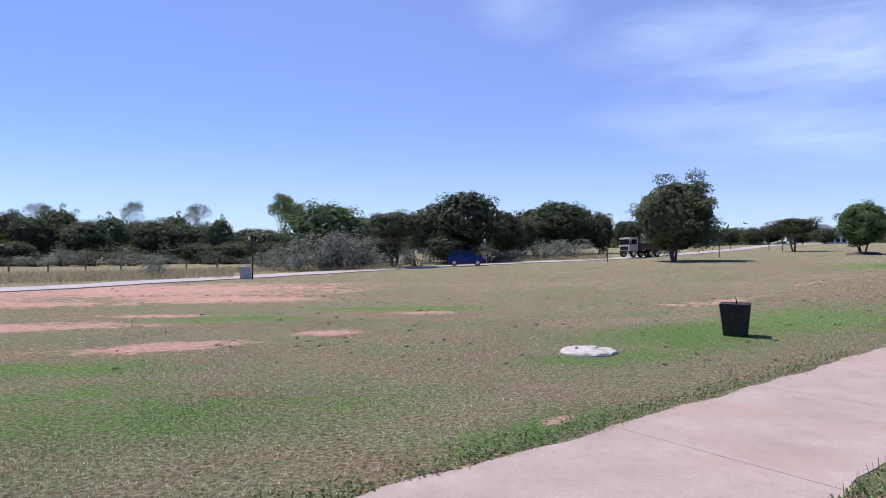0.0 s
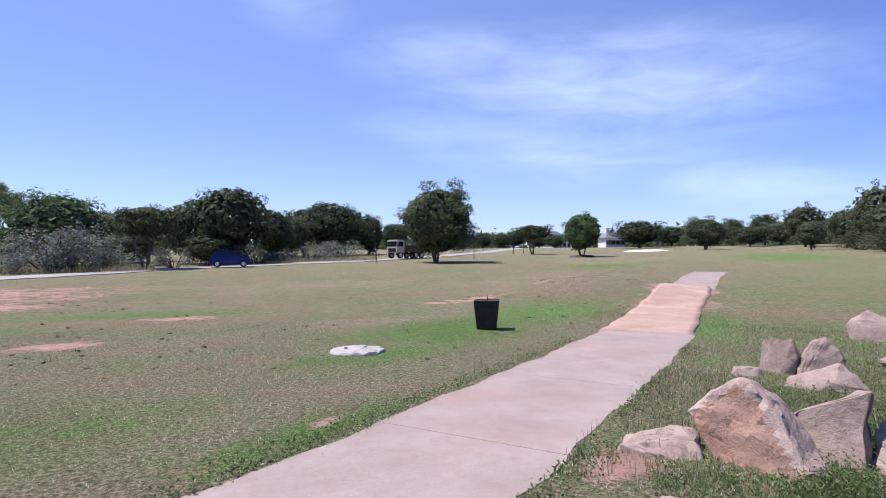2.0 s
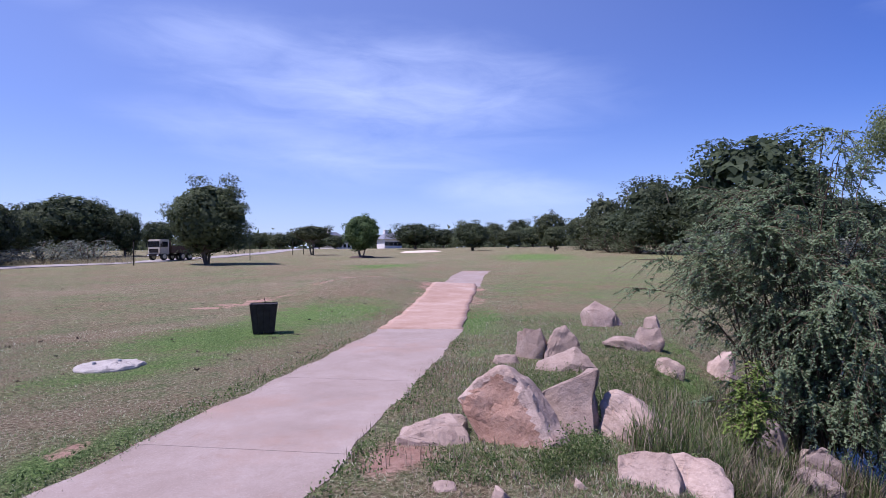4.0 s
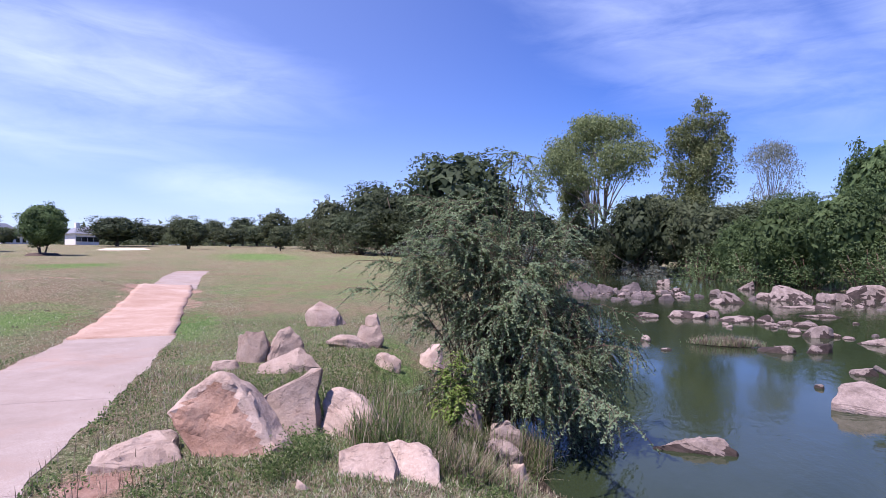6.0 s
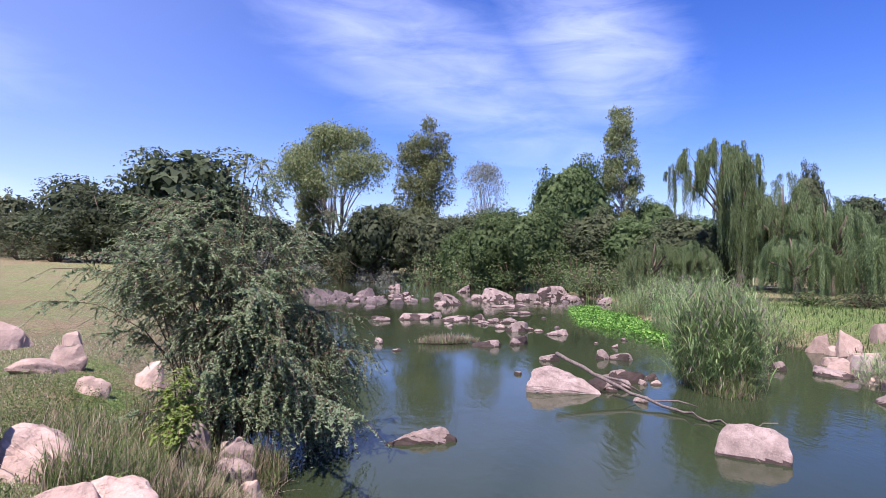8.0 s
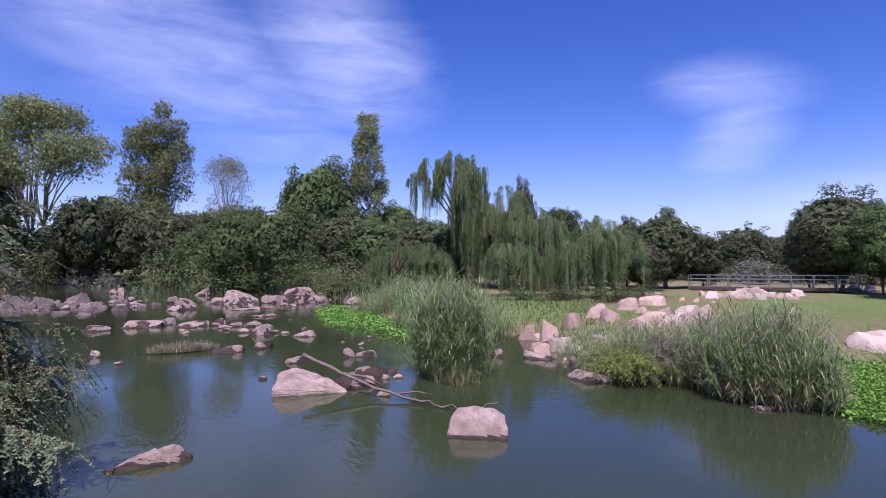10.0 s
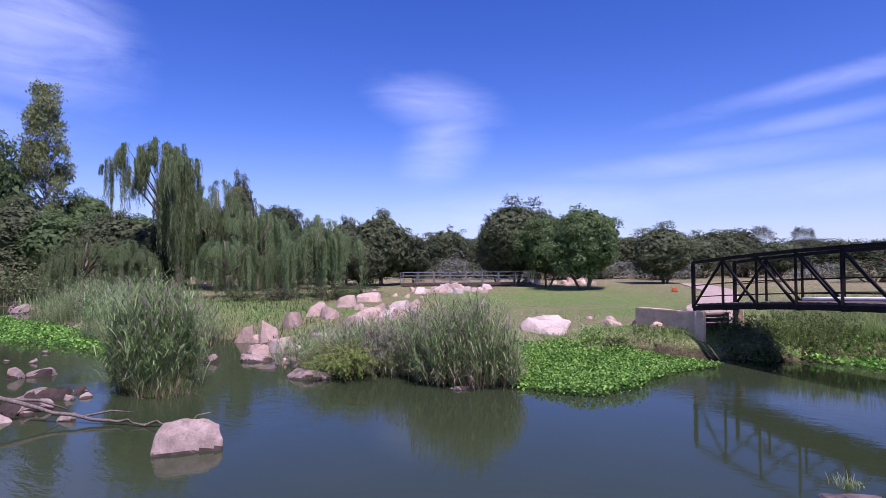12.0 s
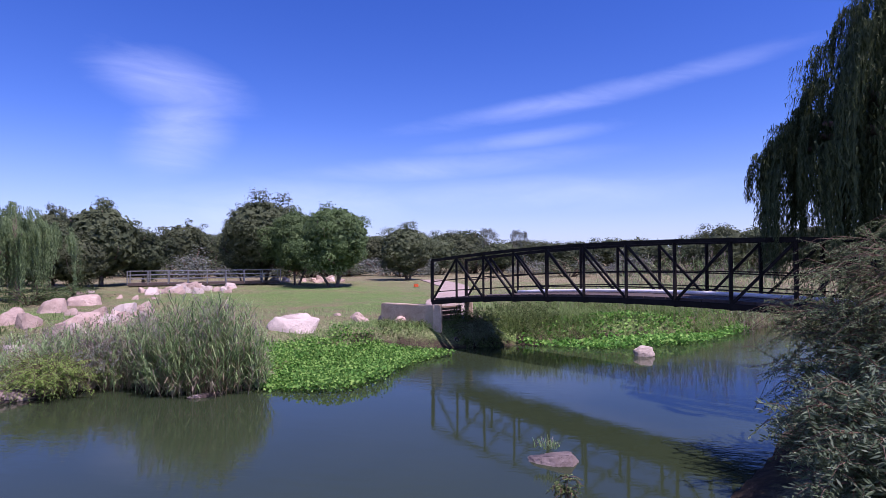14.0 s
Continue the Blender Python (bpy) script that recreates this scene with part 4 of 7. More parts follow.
        rock(x, y, zat(x, y) - 0.05 - 0.16 * h, w, h * 1.25, lab, g, mat, deep, turn, (0, 0), 4, 9, 0.7)
    for x, y, w, h in ((7.8, 2.1, 0.46, 0.55), (7.1, 1.62, 0.44, 0.24), (7.4, 2.4, 0.4, 0.35), (3.0, 2.56, 0.17, 0.13), (2.88, 2.97, 0.22, 0.08), (6.2, 1.3, 0.3, 0.2), (10.6, 3.9, 0.6, 0.5), (3.6, 2.3, 0.13, 0.09)):
        rock(x, y, zat(x, y) - 0.03, w, h, "earth-stained rock half sunk in the river bank", g, "rock_wet" if w < 0.5 and x > 7 else "rock", 0.8)


def far_bank_rocks():
    g = "far bank boulders"
    one = rock(6.7, -16.75, zat(6.7, -16.7) - 0.10, 1.7, 0.56, "long smooth whitish boulder lying on the lawn", g, "rock_pale", 0.55, 0, (0, 0), 4, 6, 1.6)
    for x, y, w, h in ((4.8, -17.8, 0.58, 0.26), (3.5, -17.6, 0.55, 0.28), (3.1, -17.9, 0.5, 0.3), (5.2, -18.7, 0.5, 0.24), (4.2, -18.2, 0.3, 0.2), (6.0, -19.2, 0.35, 0.15), (2.3, -19.2, 0.7, 0.3)):
        rock(x, y, zat(x, y) - 0.06, w, h, "pale rock on the far river bank", g, "rock", 0.75, round_=0.6)
    for x, y, w, h in ((15.8, -13.0, 1.0, 0.7), (14.9, -13.3, 0.95, 0.88), (15.2, -13.0, 0.56, 0.34), (15.2, -14.6, 0.8, 0.7), (15.4, -16.0, 1.25, 0.65), (16.5, -18.9, 1.2, 0.7),
                       (12.5, -14.9, 1.1, 0.75), (13.7, -17.4, 1.05, 0.55), (10.7, -12.6, 0.78, 0.62), (11.2, -15.0, 0.7, 0.5), (14.0, -20.3, 0.95, 0.5), (11.8, -13.4, 0.7, 0.5), (17.7, -21.9, 1.6, 0.6), (12.0, -16.4, 0.9, 0.6), (14.4, -15.6, 0.9, 0.6)):
        rock(x, y, zat(x, y) - 0.06, w * 0.88, h * 0.80, "pinkish boulder heaped among reeds on the far bank", g, "rock", 0.85)
    rng = np.random.default_rng(18)
    ROCK_SEED[0] = 500
    for az0, az1, d0, d1, n, lo, hi in ((129, 133, 16.5, 18.5, 4, 0.5, 0.9), (133, 141, 15.5, 19.5, 14, 0.3, 0.7), (138, 147, 14.5, 18.5, 15, 0.25, 0.6), (140, 146, 19, 24, 16, 0.4, 0.9)):
        for k in range(n):
            x, y = at(rng.uniform(az0, az1), rng.uniform(d0, d1))
            w = rng.uniform(lo, hi)
            rock(x, y, max(zat(x, y), WATER_Z) - 0.06, w, w * rng.uniform(0.45, 0.7), "pinkish boulder heaped among reeds on the far bank", g, "rock_pale" if k % 3 == 1 else "rock", 0.9, fine=2)
    rng = np.random.default_rng(8)
    for az0, az1, d0, d1, n in ((147, 153, 33, 40, 24), (156.5, 163, 43, 47, 16), (140, 147, 30, 36, 10)):
        for k in range(n):
            x, y = at(rng.uniform(az0, az1), rng.uniform(d0, d1))
            w = rng.uniform(0.35, 0.95)
            rock(x, y, zat(x, y) - 0.05, w, w * rng.uniform(0.4, 0.65), "pale boulder in a heap by the lawn", "lawn boulder heaps", "rock_pale" if k % 3 == 1 else "rock", 0.85, fine=2)


river_rocks()
bank_rocks()
far_bank_rocks()


# ---- trees: each kind is built one metre high and one metre wide, and copied at its size ----
def round_tree(seed, leaf, trunk_h=0.10, lobes=12, count=4000, size=0.029, bark="bark", stems=1, flat=1.0, low=0.0):
    """A bushveld tree: short forked trunk and a crown heaped up of many leafy clumps, with an uneven outline."""
    rng = np.random.default_rng(seed)
    base = max(0.02, trunk_h - low * 0.5)
    rise = (1 - base) / 2 * flat
    mid, shape = np.array([0, 0, 1 - rise]), np.array([0.47, 0.47, rise])
    k = lobes * 4
    d = unit(rng.normal(size=(k, 3)) + (0, 0, 0.1))
    d[:, 2] = np.maximum(d[:, 2], -0.5 - 3.5 * low)
    turn = np.arctan2(d[:, 1], d[:, 0])
    r = rng.uniform(0.62, 0.92, k) * (1 + 0.13 * np.sin(2 * turn + seed) + 0.08 * np.sin(5 * turn + 2 * seed))
    q = rng.uniform(0.045, 0.12, k) * np.where(rng.random(k) < 0.25, 1.35, 1.0)
    C = mid + d * r[:, None] * shape
    C[:, 2] = np.clip(C[:, 2], base, 1 - q * 0.5)
    blobs = [(*c, u, u, u * 0.72) for c, u in zip(C, q)]
    root = new("tree")
    t = Tubes()
    for j in range(stems):
        lean = rng.normal(0, 0.06, 2) if stems > 1 else (0, 0)
        fork = (lean[0], lean[1], base + 0.10)
        t.bent(rng, (lean[0] * 0.2, lean[1] * 0.2, -0.04), fork, 0.030 / math.sqrt(stems), 0.021 / math.sqrt(stems), 0.06, 5, 8)
        for b in blobs[j::stems * 4]:
            t.bent(rng, fork, (b[0], b[1], b[2]), 0.014, 0.004, 0.10, 5, 5)
    piece("trunk", t.mesh("trunk", M[bark]), root)
    V = leafy_clumps(rng, blobs, count, size, 0.34, fringe=0.11)
    core = count // 3                                        # the shaded leaves deep in the crown
    e = unit(rng.normal(size=(core, 3)))
    V = np.concatenate([V, facing_leaves(rng, mid + e * shape * rng.uniform(0.5, 0.80, (core, 1)), unit(e + rng.normal(0, 0.35, e.shape)), size * 2.7, size * 2.2)])
    V[:, 2] = np.maximum(V[:, 2], base * 0.5)
    piece("crown", mesh_of("crown", V, tri_faces(len(V) // 3), M[leaf]), root)
    return root


def gum_tree(seed, leaf="gum_leaf", count=16000, column=False, slim=False, airy=1.0):
    """A tall gum: pale forked limbs that end in separate heaps of hanging leaves, with sky between them."""
    rng = np.random.default_rng(seed)
    root = new("gum_tree")
    t = Tubes()
    tips = []
    if column or slim:
        stems = [(0.0, 0.0, 0.95)] if column else [(-0.12, 0.05, 1.0), (0.16, -0.06, 0.90)]
        for sx, sy, top in stems:
            axis = [(sx * u ** 0.7 + 0.01 * math.sin(5 * u + sx * 9), sy * u ** 0.7 + 0.01 * math.cos(6 * u), -0.03 + top * 0.95 * u) for u in np.linspace(0, 1, 9)]
            t.add(axis, list(np.linspace(0.016, 0.003, 9)), 8)
            for k in range(120 if column else 40):
                u = rng.uniform(0.16 if column else 0.22, 1.0)
                a, r = rng.uniform(0, 2 * math.pi), (0.36 if column else 0.30) * math.sin(math.pi * min(0.93, 0.25 + 0.62 * u)) * math.sqrt(rng.uniform(0.1, 1))
                cx, cy = sx * u ** 0.7, sy * u ** 0.7
                p = (cx + r * math.cos(a), cy + r * math.sin(a), top * u * 0.95)
                t.bent(rng, (cx * 0.9, cy * 0.9, max(0.12, p[2] - 0.12)), p, 0.005, 0.002, 0.1, 4, 5)
                q = rng.uniform(0.09, 0.16)
                tips.append((*p, q, q, q * 0.9))
    else:
        forks = []
        for k in range(4):
            a = k * 1.57 + rng.uniform(-0.4, 0.4)
            fork = (0.05 * math.cos(a), 0.05 * math.sin(a), rng.uniform(0.22, 0.34))
            t.bent(rng, (0.012 * math.cos(a), 0.012 * math.sin(a), -0.03), fork, 0.011, 0.008, 0.05, 5, 8)
            forks.append(fork)
        for k in range(34):
            d = unit(rng.normal(size=(1, 3)) + (0, 0, 0.35))[0]
            if d[2] < -0.45:
                continue
            p = np.array((0, 0, 0.62)) + d * (0.37, 0.37, 0.31) * rng.uniform(0.72, 1.0)
            fork = min(forks, key=lambda f: (f[0] - p[0] * 0.3) ** 2 + (f[1] - p[1] * 0.3) ** 2)
            knee = (p[0] * 0.45, p[1] * 0.45, 0.35 + (p[2] - 0.35) * 0.45)
            t.bent(rng, fork, knee, 0.006, 0.004, 0.06, 4, 6)
            t.bent(rng, knee, tuple(p), 0.004, 0.0012, 0.08, 4, 5)
            q = rng.uniform(0.085, 0.15)
            tips.append((*p, q, q, q * 0.75))
    piece("trunk", t.mesh("trunk", M["bark_pale"]), root)
    V = leafy_clumps(rng, tips, count, 0.016 if not (column or slim) else 0.030 if slim else 0.036, 0.7, (0, 0, -0.5), 0.14 * airy, 0.62, 3.1 if column else 2.2 if slim else 1.25, 0.1)
    piece("crown", mesh_of("crown", V, tri_faces(len(V) // 3), M[leaf]), root)
    return root


def willow(seed, mounds, leaf="willow_leaf", strands=700, per=26, size=0.020, lock=0.013, trunk=(0.0, 0.0, 0.05)):
    """A weeping willow: limbs arching up into mounds (x, y, radius, top, drop) and hanging locks of leafy strands."""
    rng = np.random.default_rng(seed)
    root = new("willow_tree")
    t = Tubes()
    tx, ty, tr = trunk
    fork = Vector((tx, ty, 0.36 * max(m[3] for m in mounds)))
    t.bent(rng, (tx, ty, -0.03), fork, tr, tr * 0.7, 0.05, 5, 9)
    weight = np.array([m[2] ** 2 + m[2] * m[4] for m in mounds])
    base, way = [], []
    for (cx, cy, R, top, drop), share in zip(mounds, weight / weight.sum()):
        t.add([fork, fork.lerp(Vector((cx, cy, top - 0.3 * R)), 0.5) + Vector((0, 0, 0.04 * top)), Vector((cx, cy, top - 0.3 * R))], [tr * 0.5, tr * 0.3, tr * 0.1], 6)
        n = max(3, int(strands * share / 12))
        a, r = rng.uniform(0, 2 * math.pi, n), rng.uniform(0.0, 1.0, n) ** 0.5
        long = drop * rng.uniform(0.40, 1.12, n)
        a, r, long = np.repeat(a, 12), np.repeat(r, 12), np.repeat(long, 12) * rng.uniform(0.7, 1.1, n * 12)
        px, py = cx + R * r * np.cos(a) + rng.normal(0, lock, n * 12), cy + R * r * np.sin(a) + rng.normal(0, lock, n * 12)
        pz = top - 0.85 * R * r ** 2.4 + rng.normal(0, 0.02 * R, n * 12)
        cap = rng.random(n) < 0.3
        long = np.where(np.repeat(cap, 12), np.minimum(long, 0.7 * R), long)
        s = (np.arange(per)[None, :] + rng.random((n * 12, per))) / per
        out = 0.16 * R * (1 - (1 - s) ** 3)
        z = pz[:, None] + 0.05 * R * np.sin(np.minimum(1, s * 6) * math.pi) - long[:, None] * s ** 1.1
        sway = rng.normal(0, 0.02 * R, (n * 12, 1)) * s
        q = np.stack([px[:, None] + out * np.cos(a)[:, None] + sway, py[:, None] + out * np.sin(a)[:, None] + sway, z], axis=-1).reshape(-1, 3)
        q = q[q[:, 2] > 0.015]
        base.append(q + rng.normal(0, lock * 0.35, q.shape))
        nrm = np.stack([q[:, 0] - cx, q[:, 1] - cy, np.full(len(q), 0.25 * R)], axis=1) / R
        way.append(unit(nrm + rng.normal(0, 0.45, q.shape)))
    piece("trunk", t.mesh("trunk", M["bark"]), root)
    base, way = np.concatenate(base), np.concatenate(way)
    V = facing_leaves(rng, base, way, size * rng.uniform(1.0, 2.0, len(base)), size * 0.27, (0, 0, -2.2))
    piece("crown", mesh_of("crown", V, tri_faces(len(base)), M[leaf]), root)
    return root


def shrub(seed, leaf, count=1900, size=0.049):
    """A shrub with many thin stems from the ground and an open ragged outline."""
    rng = np.random.default_rng(seed)
    root = new("shrub")
    t = Tubes()
    tips = []
    for k in range(16):
        a, r, z = rng.uniform(0, 2 * math.pi), 0.44 * math.sqrt(rng.random()), rng.uniform(0.35, 0.95)
        z *= 1 - 0.5 * (r / 0.5) ** 2
        t.bent(rng, (0.05 * math.cos(a), 0.05 * math.sin(a), -0.05), (r * math.cos(a), r * math.sin(a), z), 0.014, 0.004, 0.1, 5, 5)
        tips.append((r * math.cos(a), r * math.sin(a), z * 0.8, 0.15, 0.15, 0.2 * z + 0.05))
        tips.append((r * math.cos(a), r * math.sin(a), z * 0.4, 0.16, 0.16, 0.2 * z + 0.03))
    piece("stem", t.mesh("stem", M["twig"]), root)
    V = leafy_clumps(rng, tips, count, size * 0.85, 0.6)
    V[:, 2] = np.maximum(V[:, 2], 0.0)
    piece("foliage", mesh_of("foliage", V, tri_faces(len(V) // 3), M[leaf]), root)
    return root


def plant(proto, name, az, d, top, w, label, category, group, turn=0.0):
    """A copy of a tree whose top reaches the height top and whose crown is w wide."""
    x, y = at(az, d)
    z = zat(x, y)
    ob = copy_thing(proto, pose(x, y, z - 0.02, 0, 0, turn) @ Matrix.Diagonal((w, w, max(0.8, top - z), 1)))
    ob.name = name
    return tagged(ob, label, category, group)


def drop_proto(ob):
    for o in (*ob.children_recursive, ob):
        bpy.data.objects.remove(o)


def build_trees():
    rng = random.Random(3)
    dark = [round_tree(11, "thorn_leaf", low=0.1), round_tree(12, "thorn_leaf", 0.06, 15, low=0.12), round_tree(13, "thorn_leaf", 0.12, 11, low=0.08)]
    olive = [round_tree(21, "olive_leaf", 0.08, 13, low=0.1), round_tree(22, "olive_leaf", 0.05, 15, low=0.12), round_tree(23, "olive_leaf", 0.1, 12, low=0.1)]
    green = [round_tree(31, "green_leaf", 0.05, 14, low=0.14), round_tree(32, "green_leaf", 0.05, 16, low=0.14)]
    open_dark = round_tree(41, "olive_leaf", 0.30, 11, stems=3, flat=0.8)
    park = [round_tree(42, "green_leaf", 0.16, 15, stems=3, count=16000, size=0.021, low=0.16), round_tree(43, "olive_leaf", 0.16, 15, stems=4, count=16000, size=0.021, low=0.24)]
    fine = dict(count=9000, size=0.027, low=0.12)
    near_dark = [round_tree(14, "thorn_leaf", 0.08, 14, **fine), round_tree(15, "thorn_leaf", 0.12, 11, **fine)]
    near_olive = [round_tree(24, "olive_leaf", 0.06, 15, **fine)]
    near_green = [round_tree(33, "green_leaf", 0.05, 16, **fine), round_tree(34, "green_leaf", 0.06, 13, **fine)]
    gum = [gum_tree(51, count=28000), gum_tree(52, "gum_leaf", 26000, slim=True)]
    gum_grey = gum_tree(53, "grey_leaf", 7000, airy=1.8)
    poplar = gum_tree(54, "gum_leaf", 24000, True)
    silver = [shrub(61, "grey_leaf"), shrub(62, "grey_leaf")]
    bushy = [shrub(63, "olive_leaf"), shrub(64, "green_leaf"), shrub(65, "willow_leaf")]
    weep = [willow(71, [(-0.43, 0.0, 0.07, 0.84, 0.38), (-0.35, 0.03, 0.11, 0.91, 0.42), (-0.24, 0.0, 0.15, 0.95, 0.20), (-0.14, -0.04, 0.07, 0.93, 0.56), (0.03, 0.0, 0.20, 1.0, 0.24), (0.08, -0.05, 0.07, 0.95, 0.50), (0.24, 0.02, 0.18, 0.97, 0.30),
                        (0.22, -0.08, 0.13, 0.93, 0.80), (0.38, 0.0, 0.12, 0.88, 0.74), (0.0, 0.26, 0.20, 0.91, 0.20), (0.04, -0.24, 0.19, 0.90, 0.22), (-0.22, 0.20, 0.13, 0.90, 0.22), (0.28, 0.24, 0.16, 0.88, 0.55), (0.12, -0.12, 0.12, 0.76, 0.52), (0.30, -0.12, 0.13, 0.72, 0.62), (0.20, 0.10, 0.15, 0.78, 0.66), (0.04, 0.12, 0.09, 0.62, 0.40)], strands=2100, trunk=(0.22, 0.02, 0.022)),
            willow(72, [(0.0, 0.0, 0.30, 1.0, 0.55), (-0.26, 0.05, 0.20, 0.86, 0.80), (0.27, -0.05, 0.20, 0.88, 0.84), (0.02, -0.28, 0.22, 0.80, 0.86), (0.05, 0.26, 0.24, 0.82, 0.7), (-0.16, -0.24, 0.15, 0.70, 0.76), (0.2, -0.27, 0.14, 0.66, 0.72), (-0.40, -0.05, 0.10, 0.66, 0.72), (0.41, 0.0, 0.10, 0.70, 0.76), (0.0, -0.40, 0.12, 0.52, 0.5)], strands=1950),
            willow(74, [(0.08, 0.0, 0.28, 1.0, 0.6), (-0.22, -0.1, 0.22, 0.90, 0.86), (0.28, 0.1, 0.20, 0.88, 0.84), (0.1, -0.28, 0.20, 0.76, 0.82), (-0.1, 0.26, 0.24, 0.84, 0.8), (0.40, -0.1, 0.11, 0.66, 0.72), (-0.38, 0.0, 0.12, 0.68, 0.74), (-0.15, -0.32, 0.14, 0.60, 0.66)], strands=1500)]
    pick = lambda protos: protos[rng.randrange(len(protos))]
    spin = lambda: rng.uniform(0, 360)
    W1, G1 = "dark bushveld tree in the wood beyond the road", "trees beyond the road"
    for az, d, top, w in ((-36.8, 112, 10.2, 7.5), (-35.4, 105, 8.9, 9), (-33.7, 118, 11.4, 9), (-31.9, 104, 8.2, 9), (-30.0, 110, 9.7, 8), (-26.5, 102, 8.4, 9.5), (-24.9, 118, 10.9, 8),
                          (-21.1, 100, 9.1, 5.5), (-24.0, 104, 8.0, 9.5), (-18.6, 112, 7.8, 9), (-39.5, 104, 8.6, 9.5), (-42.5, 110, 9.5, 10), (-46, 104, 9.0, 10), (-50, 108, 9.5, 11)):
        plant(pick(dark + olive[:1]), "tree", az, d, top, w, W1, "tree", G1, spin())
    for az, d, top, w in ((-38.5, 128, 10.5, 11), (-33, 130, 10, 11), (-28, 131, 10, 11), (-22.5, 130, 9.5, 11), (-19, 128, 8.5, 10), (-15, 126, 8, 10), (-11, 124, 8, 9)):
        plant(pick(olive), "tree", az, d, top, w, "olive-green tree deep in the wood", "tree", G1, spin())
    for az, d, top, w in ((-28.2, 125, 13.6, 5.5), (-23.0, 124, 13.3, 7), (-15.5, 105, 13.7, 7), (-14.2, 106, 12.0, 5), (-35.0, 126, 12.6, 7)):
        plant(gum_grey if az < -20 else gum[0], "gum_tree", az, d, top, w, "tall dark gum tree above the wood", "tree", G1, spin())
    for az, d, top, w, kind in ((-11.3, 78, 9.8, 12, green), (-8.0, 80, 7.9, 9, olive), (-17.1, 84, 6.3, 8, olive), (2.4, 68, 10.3, 10.5, dark), (-1.3, 72, 8.9, 7, dark), (6.0, 74, 8.2, 6, dark),
                                (11.2, 98, 11.9, 13, dark), (7.6, 92, 9.0, 8, olive), (15.2, 100, 9.8, 6.5, dark), (17.8, 135, 10.4, 9, dark), (-4.5, 84, 6.6, 9, olive), (13.0, 104, 11.3, 9, dark), (9.0, 100, 10.8, 9, dark)):
        plant(pick(kind), "tree", az, d, top, w, "dense dark green tree beside the access road", "tree", G1, spin())
    plant(open_dark, "thorn_tree", -4.7, 57, 6.5, 6.8, "half-bare brownish thorn tree at the road", "tree", G1)
    for az, d, top, w in ((-14.5, 55, 4.0, 4.6), (-11.6, 56, 5.3, 6.4), (-8.0, 58, 5.1, 6.4), (-26.5, 48, 2.3, 2.3), (-2.5, 60, 3.3, 4), (6.5, 74, 4.7, 7), (9.8, 76, 4.0, 7), (12.5, 78, 4.8, 7), (-17.0, 60, 3.0, 4.5), (-9.8, 57, 5.0, 5.6)):
        plant(pick(silver), "shrub", az, d, top, w, "silvery grey-green shrub by the road", "shrub", "roadside shrubs", spin())
    for k in range(17):
        plant(pick(bushy[:1] + silver[:1]), "shrub", -52 + 2.1 * k + rng.uniform(-0.6, 0.6), rng.uniform(88, 95), rng.uniform(2.4, 3.6), rng.uniform(5.5, 8), "dull green undergrowth at the wood's edge", "shrub", "roadside shrubs", spin())
    # lone trees on the golf lawn
    plant(park[1], "tree", 21.9, 60, 9.6, 9.2, "full green tree with drooping crown and several stems", "tree", "lawn trees", 40)
    plant(open_dark, "tree", 31.4, 95, 7.2, 7.6, "small flat-topped thorn tree on the lawn", "tree", "lawn trees", 10)
    plant(park[0], "tree", 36.1, 78, 8.0, 6.0, "small bright green tree in a ring of soil", "tree", "lawn trees", 150)
    plant(dark[0], "tree", 41.4, 150, 11.2, 15, "broad dark tree at the end of the fairway", "tree", "lawn trees", 70)
    plant(park[1], "tree", 47.0, 120, 9.5, 9.6, "spreading olive-green tree on the fairway", "tree", "lawn trees", 200)
    for az, d, top, w in ((26.6, 190, 10.5, 9), (28.3, 180, 9.9, 9), (29.6, 185, 10.5, 9), (32.0, 190, 10, 10), (33.5, 185, 9.5, 9), (38.5, 190, 10, 10), (24.5, 195, 10.5, 9), (49.2, 170, 12.4, 8), (51.7, 165, 13.1, 8.5), (50.6, 150, 9.4, 10),
                          (54.7, 135, 12.8, 10), (55.1, 105, 7.6, 5.5), (57.6, 118, 10.4, 8), (44.2, 175, 11, 12), (53.0, 160, 11, 12), (46.0, 185, 11.5, 10)):
        plant(pick(olive + dark[:1]), "tree", az, d, top, w, "distant tree closing the fairway", "tree", "fairway trees", spin())
    for az, d, top, w in ((59.8, 112, 13.7, 8), (62.2, 96, 9.9, 8.5), (64.3, 92, 14.4, 10), (67.6, 80, 11.5, 10), (64.3, 84, 8.5, 8), (69.6, 78, 12.5, 9), (72.5, 72, 16.0, 13), (61.0, 100, 9.5, 9), (70.5, 70, 8.5, 8), (75.5, 75, 11.5, 9), (79, 96, 10.5, 10), (76.5, 84, 9, 9)):
        plant(pick(dark + olive[:1]), "tree", az, d, top, w * 1.3, "dark thorn tree between the fairway and the river", "tree", "river edge trees", spin())
    for az, d, top, w in ((58.5, 104, 6.0, 7), (60.5, 92, 6.2, 7), (62.8, 86, 6.0, 7), (65.5, 80, 6.0, 7), (68.4, 74, 6.2, 7), (71.2, 66, 5.6, 7), (74.0, 64, 5.0, 7), (77.0, 66, 4.6, 7), (80.0, 78, 5.0, 8), (82.5, 86, 4.2, 8), (86.5, 92, 4.0, 8), (90.5, 88, 3.8, 7)):
        plant(pick(bushy[:1] + silver[:1]), "shrub", az, d, top, w, "grey-olive shrub under the fairway trees", "shrub", "river shrubs", spin())
